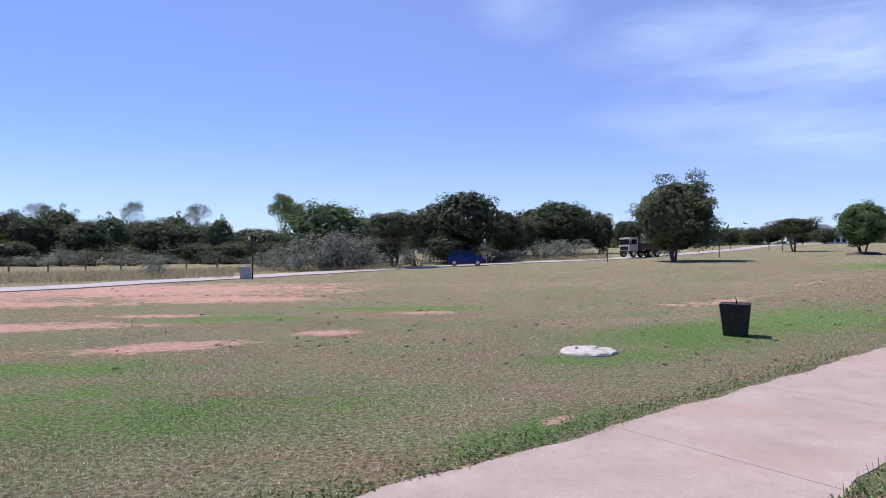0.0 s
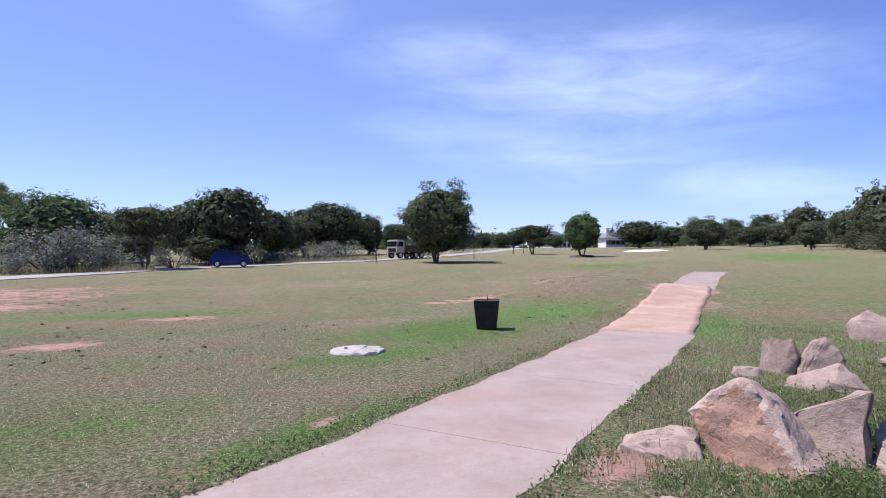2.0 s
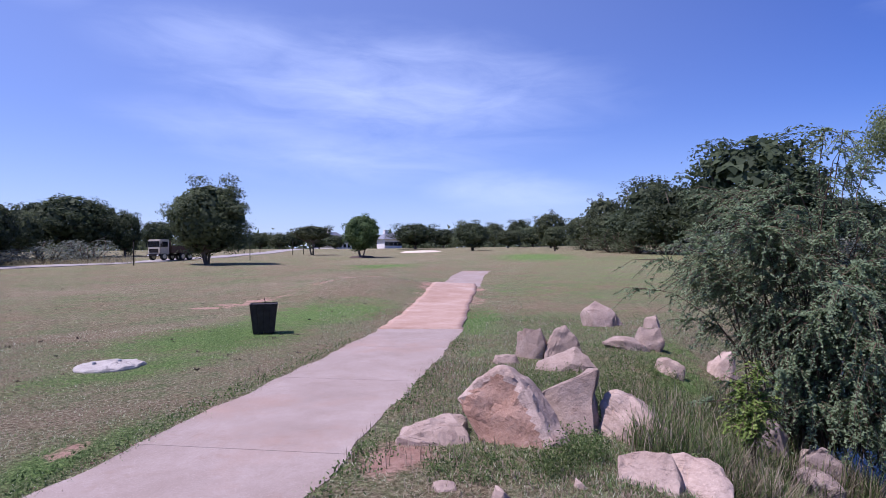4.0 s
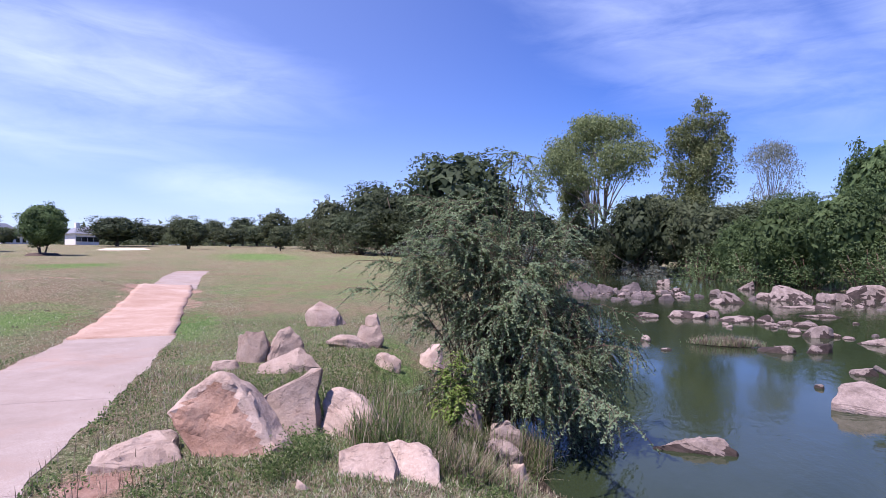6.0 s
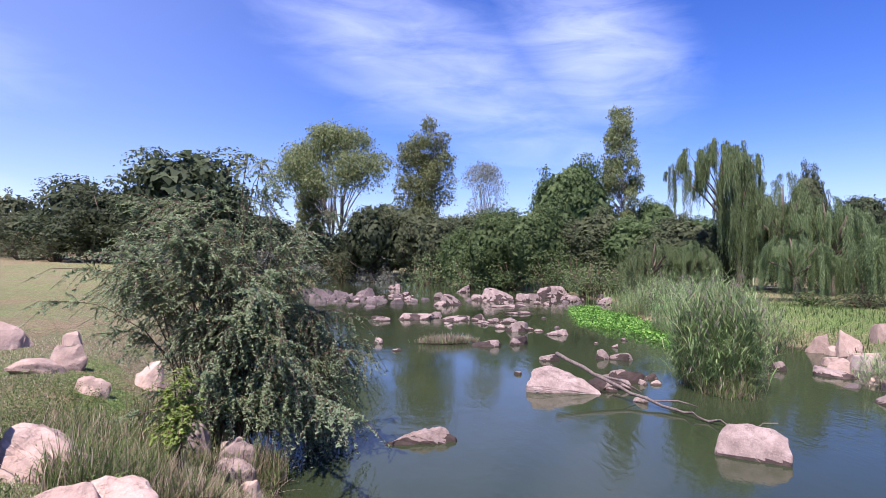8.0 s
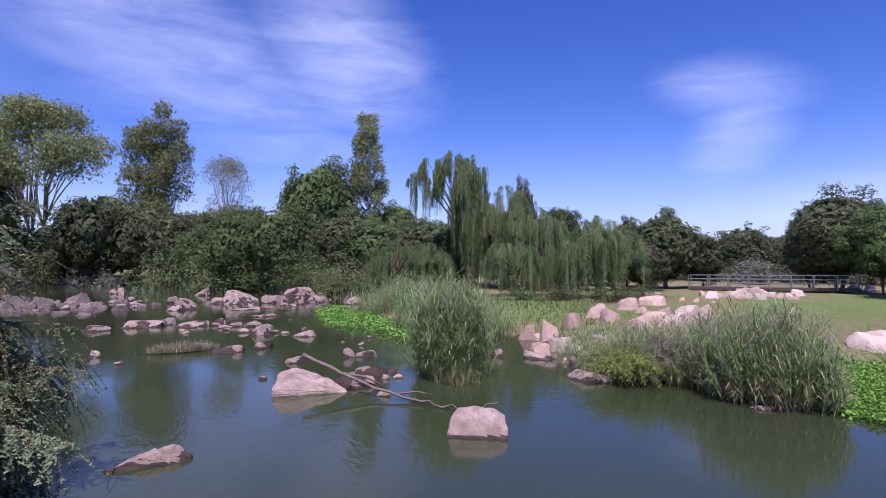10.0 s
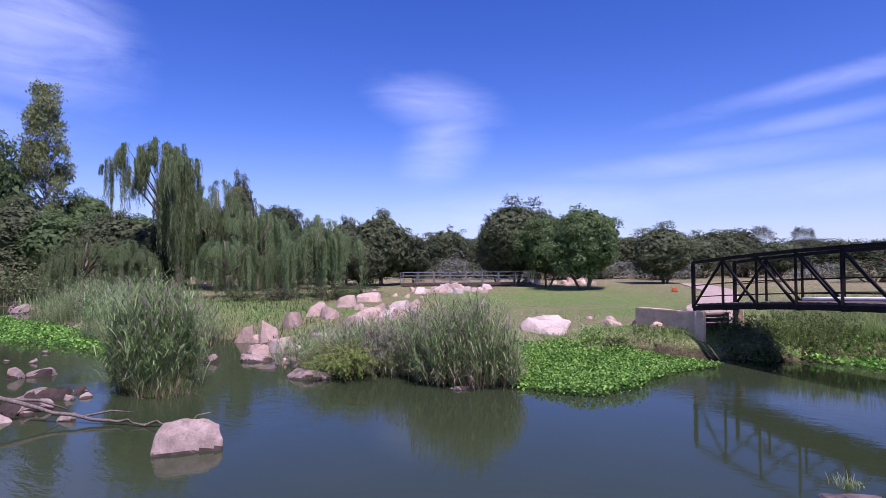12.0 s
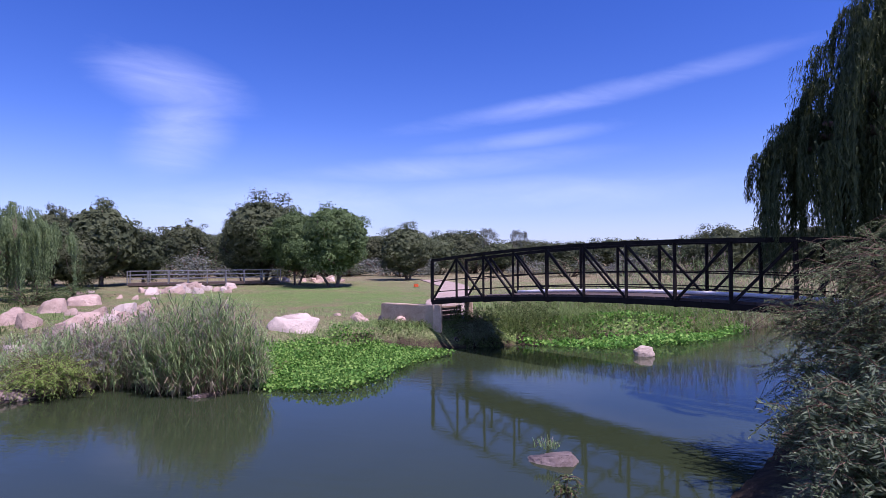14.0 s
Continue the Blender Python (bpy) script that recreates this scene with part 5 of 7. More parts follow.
    for az, d, top, w in ((-45, 99, 4.5, 9), (-41, 98, 4.2, 9), (-37, 98, 4.5, 9), (-33.5, 97, 4.2, 8), (-29.5, 97, 4.4, 9), (-26, 96, 4.2, 8), (-22.8, 95, 4.4, 8), (-19.5, 93, 4.6, 8), (-16.2, 80, 4.2, 7), (-13.6, 74, 4.4, 7), (-6, 70, 4.6, 7), (0.5, 66, 4.6, 6), (4.5, 68, 4.6, 6)):
        plant(pick(bushy[:1] + silver[:1] + dark[1:2]), "shrub", az, d, top, w, "dull green undergrowth at the wood's edge", "shrub", "roadside shrubs", spin())
    # along the river and its far bend
    for az, d, top, w in ((80.3, 120, 11.2, 16), (91.5, 92, 12.8, 12), (97.1, 92, 9.6, 11), (88.9, 95, 9.4, 10), (84.5, 104, 8.5, 10), (94.5, 96, 11, 10), (100, 84, 8.6, 9), (89.5, 90, 12.2, 11), (93.5, 89, 11.2, 10), (86.8, 97, 8.0, 10), (96.6, 90, 10.0, 10), (99.5, 88, 10.6, 11), (102.6, 82, 10.2, 10), (84.0, 100, 7.0, 10)):
        plant(pick(olive + dark), "tree", az, d, top, w, "dense tree on the far river bend", "tree", "river bend trees", spin())
    for az, d, top, w in ((109.4, 66, 14.3, 10), (107.5, 68, 12.5, 7), (116.8, 70, 9.8, 6.5), (101.7, 64, 8.4, 8), (105.8, 58, 8.0, 7.5), (111.8, 58, 7.4, 8.5), (114.7, 56, 6.5, 7.5), (118.5, 62, 7.0, 7.5), (103.8, 70, 8.6, 8), (120.5, 58, 6.5, 7), (98.3, 70, 6.5, 6.5)):
        plant(near_green[0] if az > 106.5 and az < 110 else pick(near_green + near_olive + near_dark), "tree", az, d, top, w, "fresh green riverside tree", "tree", "river bend trees", spin())
    for az in range(97, 128, 3):
        plant(pick(dark + olive), "tree", az + rng.uniform(-1, 1), rng.uniform(78, 98), rng.uniform(6.5, 9.0), rng.uniform(8, 10), "dark tree behind the river bend", "tree", "river bend trees", spin())
    plant(gum[0], "gum_tree", 86.1, 98, 27.0, 22, "tall gum tree with pale limbs above the river", "tree", "river gum trees", 20)
    plant(gum[1], "gum_tree", 95.0, 98, 27.0, 12, "tall narrow gum tree above the river", "tree", "river gum trees", 80)
    plant(gum_grey, "gum_tree", 100.5, 104, 21.5, 11, "airy grey gum tree above the river", "tree", "river gum trees", 140)
    plant(gum[1], "gum_tree", 83.6, 106, 19, 9, "gum tree behind the river bend", "tree", "river gum trees", 230)
    plant(poplar, "poplar", 113.8, 68, 21.3, 5.6, "tall slender poplar with pale green leaves", "tree", "river gum trees", 0)
    for az, d, top, w in ((95.3, 76, 3.8, 7), (99.3, 66, 4.2, 6), (103.1, 62, 3.5, 6), (106.8, 54, 2.8, 5.5), (110.8, 48, 2.2, 5), (112.4, 46, 2.6, 5), (101.2, 64, 3.6, 6), (108.6, 52, 3.0, 5), (119.2, 40, 3.0, 4.5), (114.5, 44, 2.4, 4.5)):
        plant(pick(bushy[1:] + bushy[2:]), "shrub", az, d, top, w, "olive riverside shrub at the water's edge", "shrub", "river shrubs", spin())
    for az, d, top, w, k, turn in ((121.9, 43, 10.2, 6.2, 0, -121.9), (127.2, 41, 7.3, 5.6, 1, 10), (130.6, 40, 5.8, 5.0, 2, 60), (136.4, 32, 4.3, 4.9, 1, 140), (128.1, 33, 3.3, 3.7, 2, 80),
                                   (116.4, 40, 3.4, 4.6, 2, 200), (119.9, 39, 3.2, 3.6, 1, 300), (132.6, 34, 2.6, 3.0, 1, 30)):
        plant(weep[k], "willow_tree", az, d, top, w, "weeping willow with long hanging green strands", "tree", "weeping willows", turn)
    for az in range(117, 142, 4):
        plant(pick(bushy[:2]), "shrub", az + rng.uniform(-0.8, 0.8), rng.uniform(28.5, 31.5), rng.uniform(0.5, 1.0), rng.uniform(2.2, 3.4), "low green bush at the foot of the willows", "shrub", "far bank shrubs", spin())
    for az, d, top, w in ((142.3, 44, 5.8, 6), (145.5, 46, 4.0, 4), (132.6, 44, 6.5, 4.5), (129.0, 46, 8.7, 3.2), (138.9, 48, 5.6, 4), (140.5, 40, 3.4, 4), (124.5, 50, 7, 6), (119, 52, 6.0, 7), (121.8, 47, 4.8, 6), (123.2, 46, 5.6, 4), (135.5, 50, 5.4, 6), (131.2, 43, 5.2, 5.5), (127.4, 45, 6.2, 6), (137.6, 41, 4.4, 5)):
        plant(pick(near_dark + near_olive), "tree", az, d, top, w, "dark tree behind the willows", "tree", "far bank trees", spin())
    for az, d, top, w in ((147.6, 85, 5.6, 9), (150.0, 80, 5.9, 8), (146.0, 90, 5.4, 9), (152.3, 75, 5.3, 6), (155, 84, 5.5, 9), (149, 92, 6.4, 9), (158, 86, 5.6, 9), (162, 84, 5.6, 9), (166, 80, 5.2, 9), (144, 84, 5.6, 9)):
        plant(pick(olive), "tree", az, d, top, w, "distant bush across the lawn", "tree", "far bank trees", spin())
    for az, d, top, w, p in ((155.6, 44, 6.6, 7.2, 1), (162.3, 38, 5.6, 5.8, 0), (158.6, 41, 5.5, 4.6, 0), (169.4, 46, 4.6, 5.4, 1), (153.9, 47, 5.4, 4.8, 1)):
        plant(park[p], "tree", az, d, top, w, "broad shady tree with forked trunk on the far lawn", "tree", "far lawn trees", spin())
    for az, d, top, w in ((172.2, 62, 4.4, 6), (174.7, 70, 4.6, 6.5), (178.4, 64, 3.9, 6), (182.8, 72, 4.1, 8), (186.0, 70, 4.0, 7.5), (189.4, 72, 4.3, 8), (193.2, 64, 3.4, 7), (197.1, 60, 4.0, 6), (199.0, 52, 4.6, 5.5), (202, 56, 4.6, 7), (206, 55, 4.6, 7), (176, 78, 4.6, 8), (180.5, 80, 4.6, 8), (170, 74, 4.6, 8), (191, 80, 4.6, 9), (211, 55, 5, 8), (217, 55, 5, 8), (224, 60, 6, 9), (232, 60, 6, 9)):
        plant(pick(olive + dark[:1]), "tree", az, d, top, w, "dark tree beyond the far lawn", "tree", "far lawn wood", spin())
    for az in range(142, 166, 2):
        plant(pick(bushy[:1] + silver[:1]), "shrub", az + rng.uniform(-0.8, 0.8), rng.uniform(56, 68), rng.uniform(2.0, 3.2), rng.uniform(5, 7), "dull undergrowth across the far lawn", "shrub", "far lawn wood", spin())
    for az in range(143, 178, 3):
        plant(pick(olive + dark[:1]), "tree", az + rng.uniform(-1, 1), rng.uniform(70, 82), rng.uniform(4.8, 6.4), rng.uniform(7, 9), "distant bush across the lawn", "tree", "far bank trees", spin())
    for az in range(164, 212, 3):
        plant(pick(bushy[:1] + silver[:1]), "shrub", az + rng.uniform(-1, 1), rng.uniform(54, 66), rng.uniform(1.8, 2.9), rng.uniform(4.5, 6.5), "dull undergrowth along the far wood", "shrub", "far lawn wood", spin())
    for az, d, top, w in ((177.4, 75, 6.0, 3.4), (180.2, 76, 5.8, 2.4), (181.0, 76, 5.6, 1.6)):
        plant(gum_grey, "gum_tree", az, d, top, w, "thin bare gum above the far wood", "tree", "far lawn wood", spin())
    for p in (*dark, *olive, *green, *near_dark, *near_olive, *near_green, open_dark, *park, *gum, gum_grey, poplar, *silver, *bushy, *weep):
        drop_proto(p)
    # the big willow on the near bank
    x, y = at(217, 13.5)
    mounds = []
    for az, d, R, top, drop in ((205.4, 12.6, 1.0, 4.2, 2.7), (206.2, 12.3, 1.1, 4.4, 2.8), (210.4, 13.0, 1.3, 6.5, 4.9), (211.6, 12.2, 1.4, 6.3, 5.0), (216.5, 12.6, 1.8, 7.8, 6.0), (208.4, 13.0, 1.2, 5.3, 3.7), (207.4, 13.6, 1.2, 4.9, 3.3), (210.0, 13.8, 1.2, 5.9, 4.4), (209.0, 12.4, 1.1, 5.2, 3.6), (212.0, 12.8, 1.4, 6.6, 5.0), (218.0, 12.0, 1.8, 8.4, 6.8), (221.0, 13.5, 2.2, 9.4, 7.0),
                                (225.0, 13.5, 1.5, 8.2, 6.0), (212.8, 14.0, 1.5, 6.9, 5.2), (206.6, 12.0, 0.9, 4.5, 2.9), (206.0, 13.8, 1.1, 4.6, 2.9)):
        u, v = at(az, d)
        mounds.append((u - x, v - y, R, top, drop))
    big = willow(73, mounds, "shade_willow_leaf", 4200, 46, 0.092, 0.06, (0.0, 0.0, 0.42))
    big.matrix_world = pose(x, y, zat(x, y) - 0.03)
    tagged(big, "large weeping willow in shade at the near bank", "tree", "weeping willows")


def build_far_woods():
    """The wooded skyline all round, too far off to tell tree from tree."""
    rng = np.random.default_rng(77)
    C = []
    for k in range(800):
        az, d = rng.uniform(-75, 245), rng.uniform(215, 300)
        x, y = at(az, d)
        z = zat(x, y)
        h = rng.uniform(4.0, 8.0) if az < 75 else rng.uniform(4.5, 7.5)
        C.append(np.array([x, y, z + h * 0.45]) + rng.normal(0, 1, (80, 3)) * (4.0, 4.0, h * 0.26))
    C = np.concatenate(C)
    V = tri_leaves(rng, C, unit(rng.normal(size=C.shape) + (0, 0, 0.3)), rng.uniform(1.2, 2.4, len(C)), 1.3)
    tagged(new("far_woods", mesh_of("far_woods", V, tri_faces(len(C)), M["olive_leaf"])), "distant line of bush and trees on the skyline", "woods", kind="stuff")


build_trees()
build_far_woods()


# ---- the footbridge ----
def build_bridge():
    L, bays, T, wide = 15.4, 14, 1.25, 1.4
    away = Vector((-0.675, -0.738, 0))
    bridge = thing("footbridge", Matrix(), "arched black steel truss footbridge over the river", "bridge")
    start, along = Vector((2.46, -17.33, 0)), Vector((-0.738, 0.675, 0))
    deck_z = lambda s: 0.36 + 0.38 * (1 - ((s - L / 2) / (L / 2)) ** 2)
    place = lambda s, off, up: start + along * s + away * off + Vector((0, 0, deck_z(s) + up))
    step = L / bays
    for off in (0.0, wide):
        truss = part("truss_end", bar_bm(place(0, off, 0), place(0, off, T), 0.10, 0.10, 0.008), M["black_metal"], bridge)
        for k in range(bays):
            a, b = k * step, (k + 1) * step
            part("bottom_chord", bar_bm(place(a, off, 0), place(b, off, 0), 0.08, 0.12), M["black_metal"], bridge)
            part("top_chord", bar_bm(place(a, off, T), place(b, off, T), 0.085, 0.08), M["black_metal"], bridge)
            part("post", bar_bm(place(b, off, 0), place(b, off, T), 0.06, 0.06), M["black_metal"], bridge)
            lo, hi = (b, a) if 0 < k < bays // 2 or k == bays - 1 else (a, b)
            part("diagonal", bar_bm(place(lo, off, 0.04), place(hi, off, T - 0.04), 0.048, 0.048), M["black_metal"], bridge)
            side = off + (0.06 if off == 0 else -0.06)
            for up in (0.30, 0.62):
                part("rail", bar_bm(place(a, side, up), place(b, side, up), 0.022, 0.026), M["black_metal"], bridge)
    boards = 62
    for k in range(boards):
        s = (k + 0.5) * L / boards
        m = Matrix.Translation(place(s, wide / 2, 0.08)) @ Matrix.Rotation(math.atan2(along.y, along.x), 4, "Z")
        part("deck_board", box_bm(-L / boards * 0.47, -wide / 2 + 0.08, -0.025, L / boards * 0.47, wide / 2 - 0.08, 0.025, 0, m), M["deck"], bridge)
    for k in range(0, bays + 1):
        part("cross_beam", bar_bm(place(k * step, 0, -0.03), place(k * step, wide, -0.03), 0.07, 0.10), M["black_metal"], bridge)
    t = Tubes()
    t.add([place(s, wide - 0.2, 0.15) for s in np.linspace(2.4, L - 0.5, 24)], [0.045] * 24, 10)
    piece("pipe", t.mesh("pipe", M["pipe"]), bridge, "white water pipe along the deck")
    # abutment on the far bank
    ab = thing("abutment", Matrix(), "stained concrete abutment wall at the bridge end", "wall", kind="structure")
    c0, c1 = Vector((2.30, -17.15, 0)), Vector((4.15, -18.15, 0))
    part("wall", bar_bm(Vector((c0.x, c0.y, -0.22)), Vector((c1.x, c1.y, -0.22)), 0.3, 0.98, 0.02), M["wall_concrete"], ab)
    part("buttress", box_bm(2.14, -17.2, -0.95, 2.40, -16.94, 0.30, 0.02), M["wall_concrete"], ab)
    e0 = start + away * 0.15 - along * 0.25
    for k in range(7):
        z = -0.75 + k * 0.145
        part("sleeper", bar_bm(e0 + Vector((0, 0, z)), e0 + away * 1.2 + Vector((0, 0, z)), 0.16, 0.12, 0.015), M["timber"], ab)
    part("far_pillar", bar_bm(start + away * 1.5 + Vector((0, 0, -0.95)), start + away * 1.5 + Vector((0, 0, 0.3)), 0.25, 0.25, 0.02), M["wall_concrete"], ab)
    # landing and path to the far lawn
    rng = np.random.default_rng(4)
    s, left, right = ribbon([(1.75, -18.1), (2.2, -19.4), (2.6, -22), (2.9, -25), (3.1, -30), (3.7, -36), (6.5, -45)], 1.7, 0.5, rng, 0.03)
    tagged(new("path", strip_mesh("path", left, right, 0.05, 0.25, M["concrete"])), "pale concrete path leading off the bridge over the lawn", "path", kind="structure")


def build_far_bridge():
    b = thing("footbridge", Matrix(), "low grey metal footbridge with tube railings", "bridge")
    a0, a1 = Vector((*at(144.5, 43), 0)), Vector((*at(157.0, 43), 0))
    z = 0.16
    d = (a1 - a0).normalized()
    across = Vector((d.y, -d.x, 0)) * 1.5
    n = 8
    up = lambda p, h: Vector((p.x, p.y, h))
    part("deck", bar_bm(up(a0 + across / 2, z), up(a1 + across / 2, z), 1.5, 0.16), M["deck"], b)
    for o in (Vector(), across):
        for k in range(n + 1):
            p = a0.lerp(a1, k / n) + o
            part("post", bar_bm(up(p, z), up(p, z + 0.85), 0.05, 0.05), M["grey_metal"], b)
        for h in (0.35, 0.6, 0.85):
            part("rail", bar_bm(up(a0 + o, z + h), up(a1 + o, z + h), 0.03, 0.03), M["grey_metal"], b)
    for k in (1, 4, 7):
        p = a0.lerp(a1, k / n) + across / 2
        part("pier", bar_bm(up(p, -0.8), up(p, z), 0.3, 0.3), M["wall_concrete"], b)


# ---- small things on the lawn ----
def build_bin():
    x, y = 6.1, 12.05
    z = zat(x, y)
    b = thing("litter_bin", pose(x, y, z, 0, 0, -30), "dark tarred wooden litter bin, wider at the top", "bin")
    w0, w1, h, n = 0.22, 0.29, 0.67, 4
    for s in range(4):
        m = Matrix.Rotation(s * math.pi / 2, 4, "Z")
        for k in range(n):
            bm = bmesh.new()
            f = lambda w, q: (-w + 2 * w * q)
            q0, q1 = k / n + 0.005, (k + 1) / n - 0.005
            V = [bm.verts.new(m @ Vector(c)) for c in ((f(w0, q0), -w0, 0.02), (f(w0, q1), -w0, 0.02), (f(w1, q1), -w1, h), (f(w1, q0), -w1, h),
                                                      (f(w0, q0), -w0 + 0.025, 0.02), (f(w0, q1), -w0 + 0.025, 0.02), (f(w1, q1), -w1 + 0.025, h), (f(w1, q0), -w1 + 0.025, h))]
            for q in ((0, 1, 2, 3), (5, 4, 7, 6), (1, 5, 6, 2), (4, 0, 3, 7), (3, 2, 6, 7), (4, 5, 1, 0)):
                bm.faces.new([V[i] for i in q])
            part("plank", bm, M["dark_wood"], b)
    part("lid", box_bm(-w1 + 0.03, -w1 + 0.03, h - 0.05, w1 - 0.03, w1 - 0.03, h - 0.015, 0.01), M["dark_wood"], b)
    t = Tubes()
    t.add([(0.02, 0, h - 0.03), (0.02, 0, h + 0.06), (0.0, 0, h + 0.13)], [0.009, 0.009, 0.007], 8)
    piece("handle", t.mesh("handle", M["black_metal"]), b, "thin black lifting rod")


def build_slab():
    x, y = 2.5, 10.0
    m = thing("manhole_slab", pose(x, y, zat(x, y), 0, 0, 10), "round whitewashed concrete manhole slab in green grass", "manhole")
    rng = np.random.default_rng(2)
    bm = bmesh.new()
    n = 28
    rim = [0.48 * (1 + rng.normal(0, 0.035)) for _ in range(n)]
    rings = []
    for f, z in ((1.03, -0.05), (1.0, 0.02), (0.96, 0.045), (0.86, 0.055), (0.62, 0.065), (0.3, 0.07)):
        rings.append([bm.verts.new((rim[i] * f * math.cos(2 * math.pi * i / n), rim[i] * f * math.sin(2 * math.pi * i / n), z + (rng.normal(0, 0.008) if f < 1 else 0))) for i in range(n)])
    for a, b in zip(rings, rings[1:]):
        for i in range(n):
            bm.faces.new((a[i], a[(i + 1) % n], b[(i + 1) % n], b[i]))
    bm.faces.new(rings[-1])
    part("slab", bm, M["plaster_worn"], m)
    ring = bmesh.new()
    for k in range(2):
        bmesh.ops.create_cone(ring, cap_ends=True, segments=10, radius1=0.03, radius2=0.025, depth=0.03, matrix=Matrix.Translation((0.16 - 0.34 * k, 0.08 * k, 0.08)))
    part("lifting_eye", ring, M["grey_metal"], m, "rusty lifting eyes")


def build_lamp_posts():
    x, y = at(-18.3, 42)
    z = zat(x, y)
    p = thing("street_lamp", pose(x, y, z), "black garden lamp post with two lantern arms", "lamp")
    t = Tubes()
    t.add([(0, 0, -0.1), (0, 0, 0.4), (0, 0, 0.42), (0, 0, 2.9)], [0.07, 0.06, 0.045, 0.035], 10)
    piece("pole", t.mesh("pole", M["black_metal"]), p)
    for s in (-1, 1):
        t = Tubes()
        t.add([(0, 0, 2.5), (s * 0.12, 0, 2.45), (s * 0.22, 0, 2.55), (s * 0.22, 0, 2.68)], [0.018] * 4, 6)
        piece("arm", t.mesh("arm", M["black_metal"]), p)
        bm = bmesh.new()
        bmesh.ops.create_cone(bm, cap_ends=True, segments=8, radius1=0.055, radius2=0.09, depth=0.24)
        bmesh.ops.translate(bm, verts=bm.verts, vec=(s * 0.22, 0, 2.8))
        part("lantern", bm, M["lamp_glass"] if s < 0 else M["black_metal"], p)
    part("cap", box_bm(-0.1, -0.1, 2.9, 0.1, 0.1, 3.0, 0.02), M["black_metal"], p)
    bx, by = at(-18.9, 41.5)
    b = thing("meter_box", pose(bx, by, zat(bx, by), 0, 0, 8), "grey metal utility box beside the lamp post", "utility box")
    part("body", box_bm(-0.33, -0.22, -0.02, 0.33, 0.22, 0.8, 0.02), M["box"], b)
    part("roof", box_bm(-0.37, -0.26, 0.8, 0.37, 0.26, 0.86, 0.015), M["box"], b)
    part("door", box_bm(-0.27, -0.232, 0.08, 0.27, -0.222, 0.74), M["box"], b)
    for az, d, h in ((15.9, 62, 2.3), (25.6, 72, 2.6), (29.5, 98, 2.4), (30.5, 102, 1.6), (26.5, 110, 2.0)):
        x, y = at(az, d)
        q = thing("marker_post", pose(x, y, zat(x, y)), "thin black post standing by the road", "post", "road posts")
        t = Tubes()
        t.add([(0, 0, -0.1), (0, 0, h)], [0.05, 0.045], 8)
        piece("pole", t.mesh("pole", M["black_metal"]), q)
        part("cap", box_bm(-0.08, -0.08, h, 0.08, 0.08, h + 0.12, 0.01), M["black_metal"], q)
    for az in np.arange(-37, -19, 2.6):
        x, y = at(az, 66)
        q = new("fence_post", None)
        bpy.data.objects.remove(q)
        me = bpy.data.meshes.new("fence_post")
        bm = box_bm(-0.06, -0.06, -0.1, 0.06, 0.06, 1.0, 0.01)
        bm.to_mesh(me)
        bm.free()
        me.materials.append(M["timber"])
        ob = new("fence_post", me)
        ob.matrix_world = pose(x, y, zat(x, y))
        tagged(ob, "short wooden fence post in long grass", "post", "field fence posts")


# ---- vehicles ----
def profile_body(points, half, inset, material, parent, name, label=""):
    """A body pressed from a side outline, narrowing towards its roof."""
    bm = bmesh.new()
    zs = [p[1] for p in points]
    zmin, zmax = min(zs), max(zs)
    rows = []
    for s in (-1, 1):
        rows.append([bm.verts.new((x, s * (half - inset * max(0, (z - zmin) / (zmax - zmin) - 0.45)), z)) for x, z in points])
    n = len(points)
    bm.faces.new(rows[0][::-1])
    bm.faces.new(rows[1])
    for i in range(n):
        bm.faces.new((rows[0][i], rows[0][(i + 1) % n], rows[1][(i + 1) % n], rows[1][i]))
    bmesh.ops.recalc_face_normals(bm, faces=bm.faces[:])
    bmesh.ops.bevel(bm, geom=bm.edges[:], offset=0.05, segments=2, affect="EDGES")
    return part(name, bm, material, parent, label)


def wheel(parent, x, y, r, w):
    bm = bmesh.new()
    turn = Matrix.Translation((x, y, r)) @ Matrix.Rotation(math.pi / 2, 4, "X")
    bmesh.ops.create_cone(bm, cap_ends=True, segments=24, radius1=r, radius2=r, depth=w, matrix=turn)
    bmesh.ops.bevel(bm, geom=[e for e in bm.edges if len(e.link_faces) == 2 and any(len(f.verts) > 4 for f in e.link_faces)], offset=0.03, segments=2, affect="EDGES")
    tyre = part("tyre", bm, M["tyre"], parent)
    bm = bmesh.new()
    bmesh.ops.create_cone(bm, cap_ends=True, segments=16, radius1=r * 0.6, radius2=r * 0.6, depth=w + 0.03, matrix=turn)
    part("rim", bm, M["chrome"], tyre)


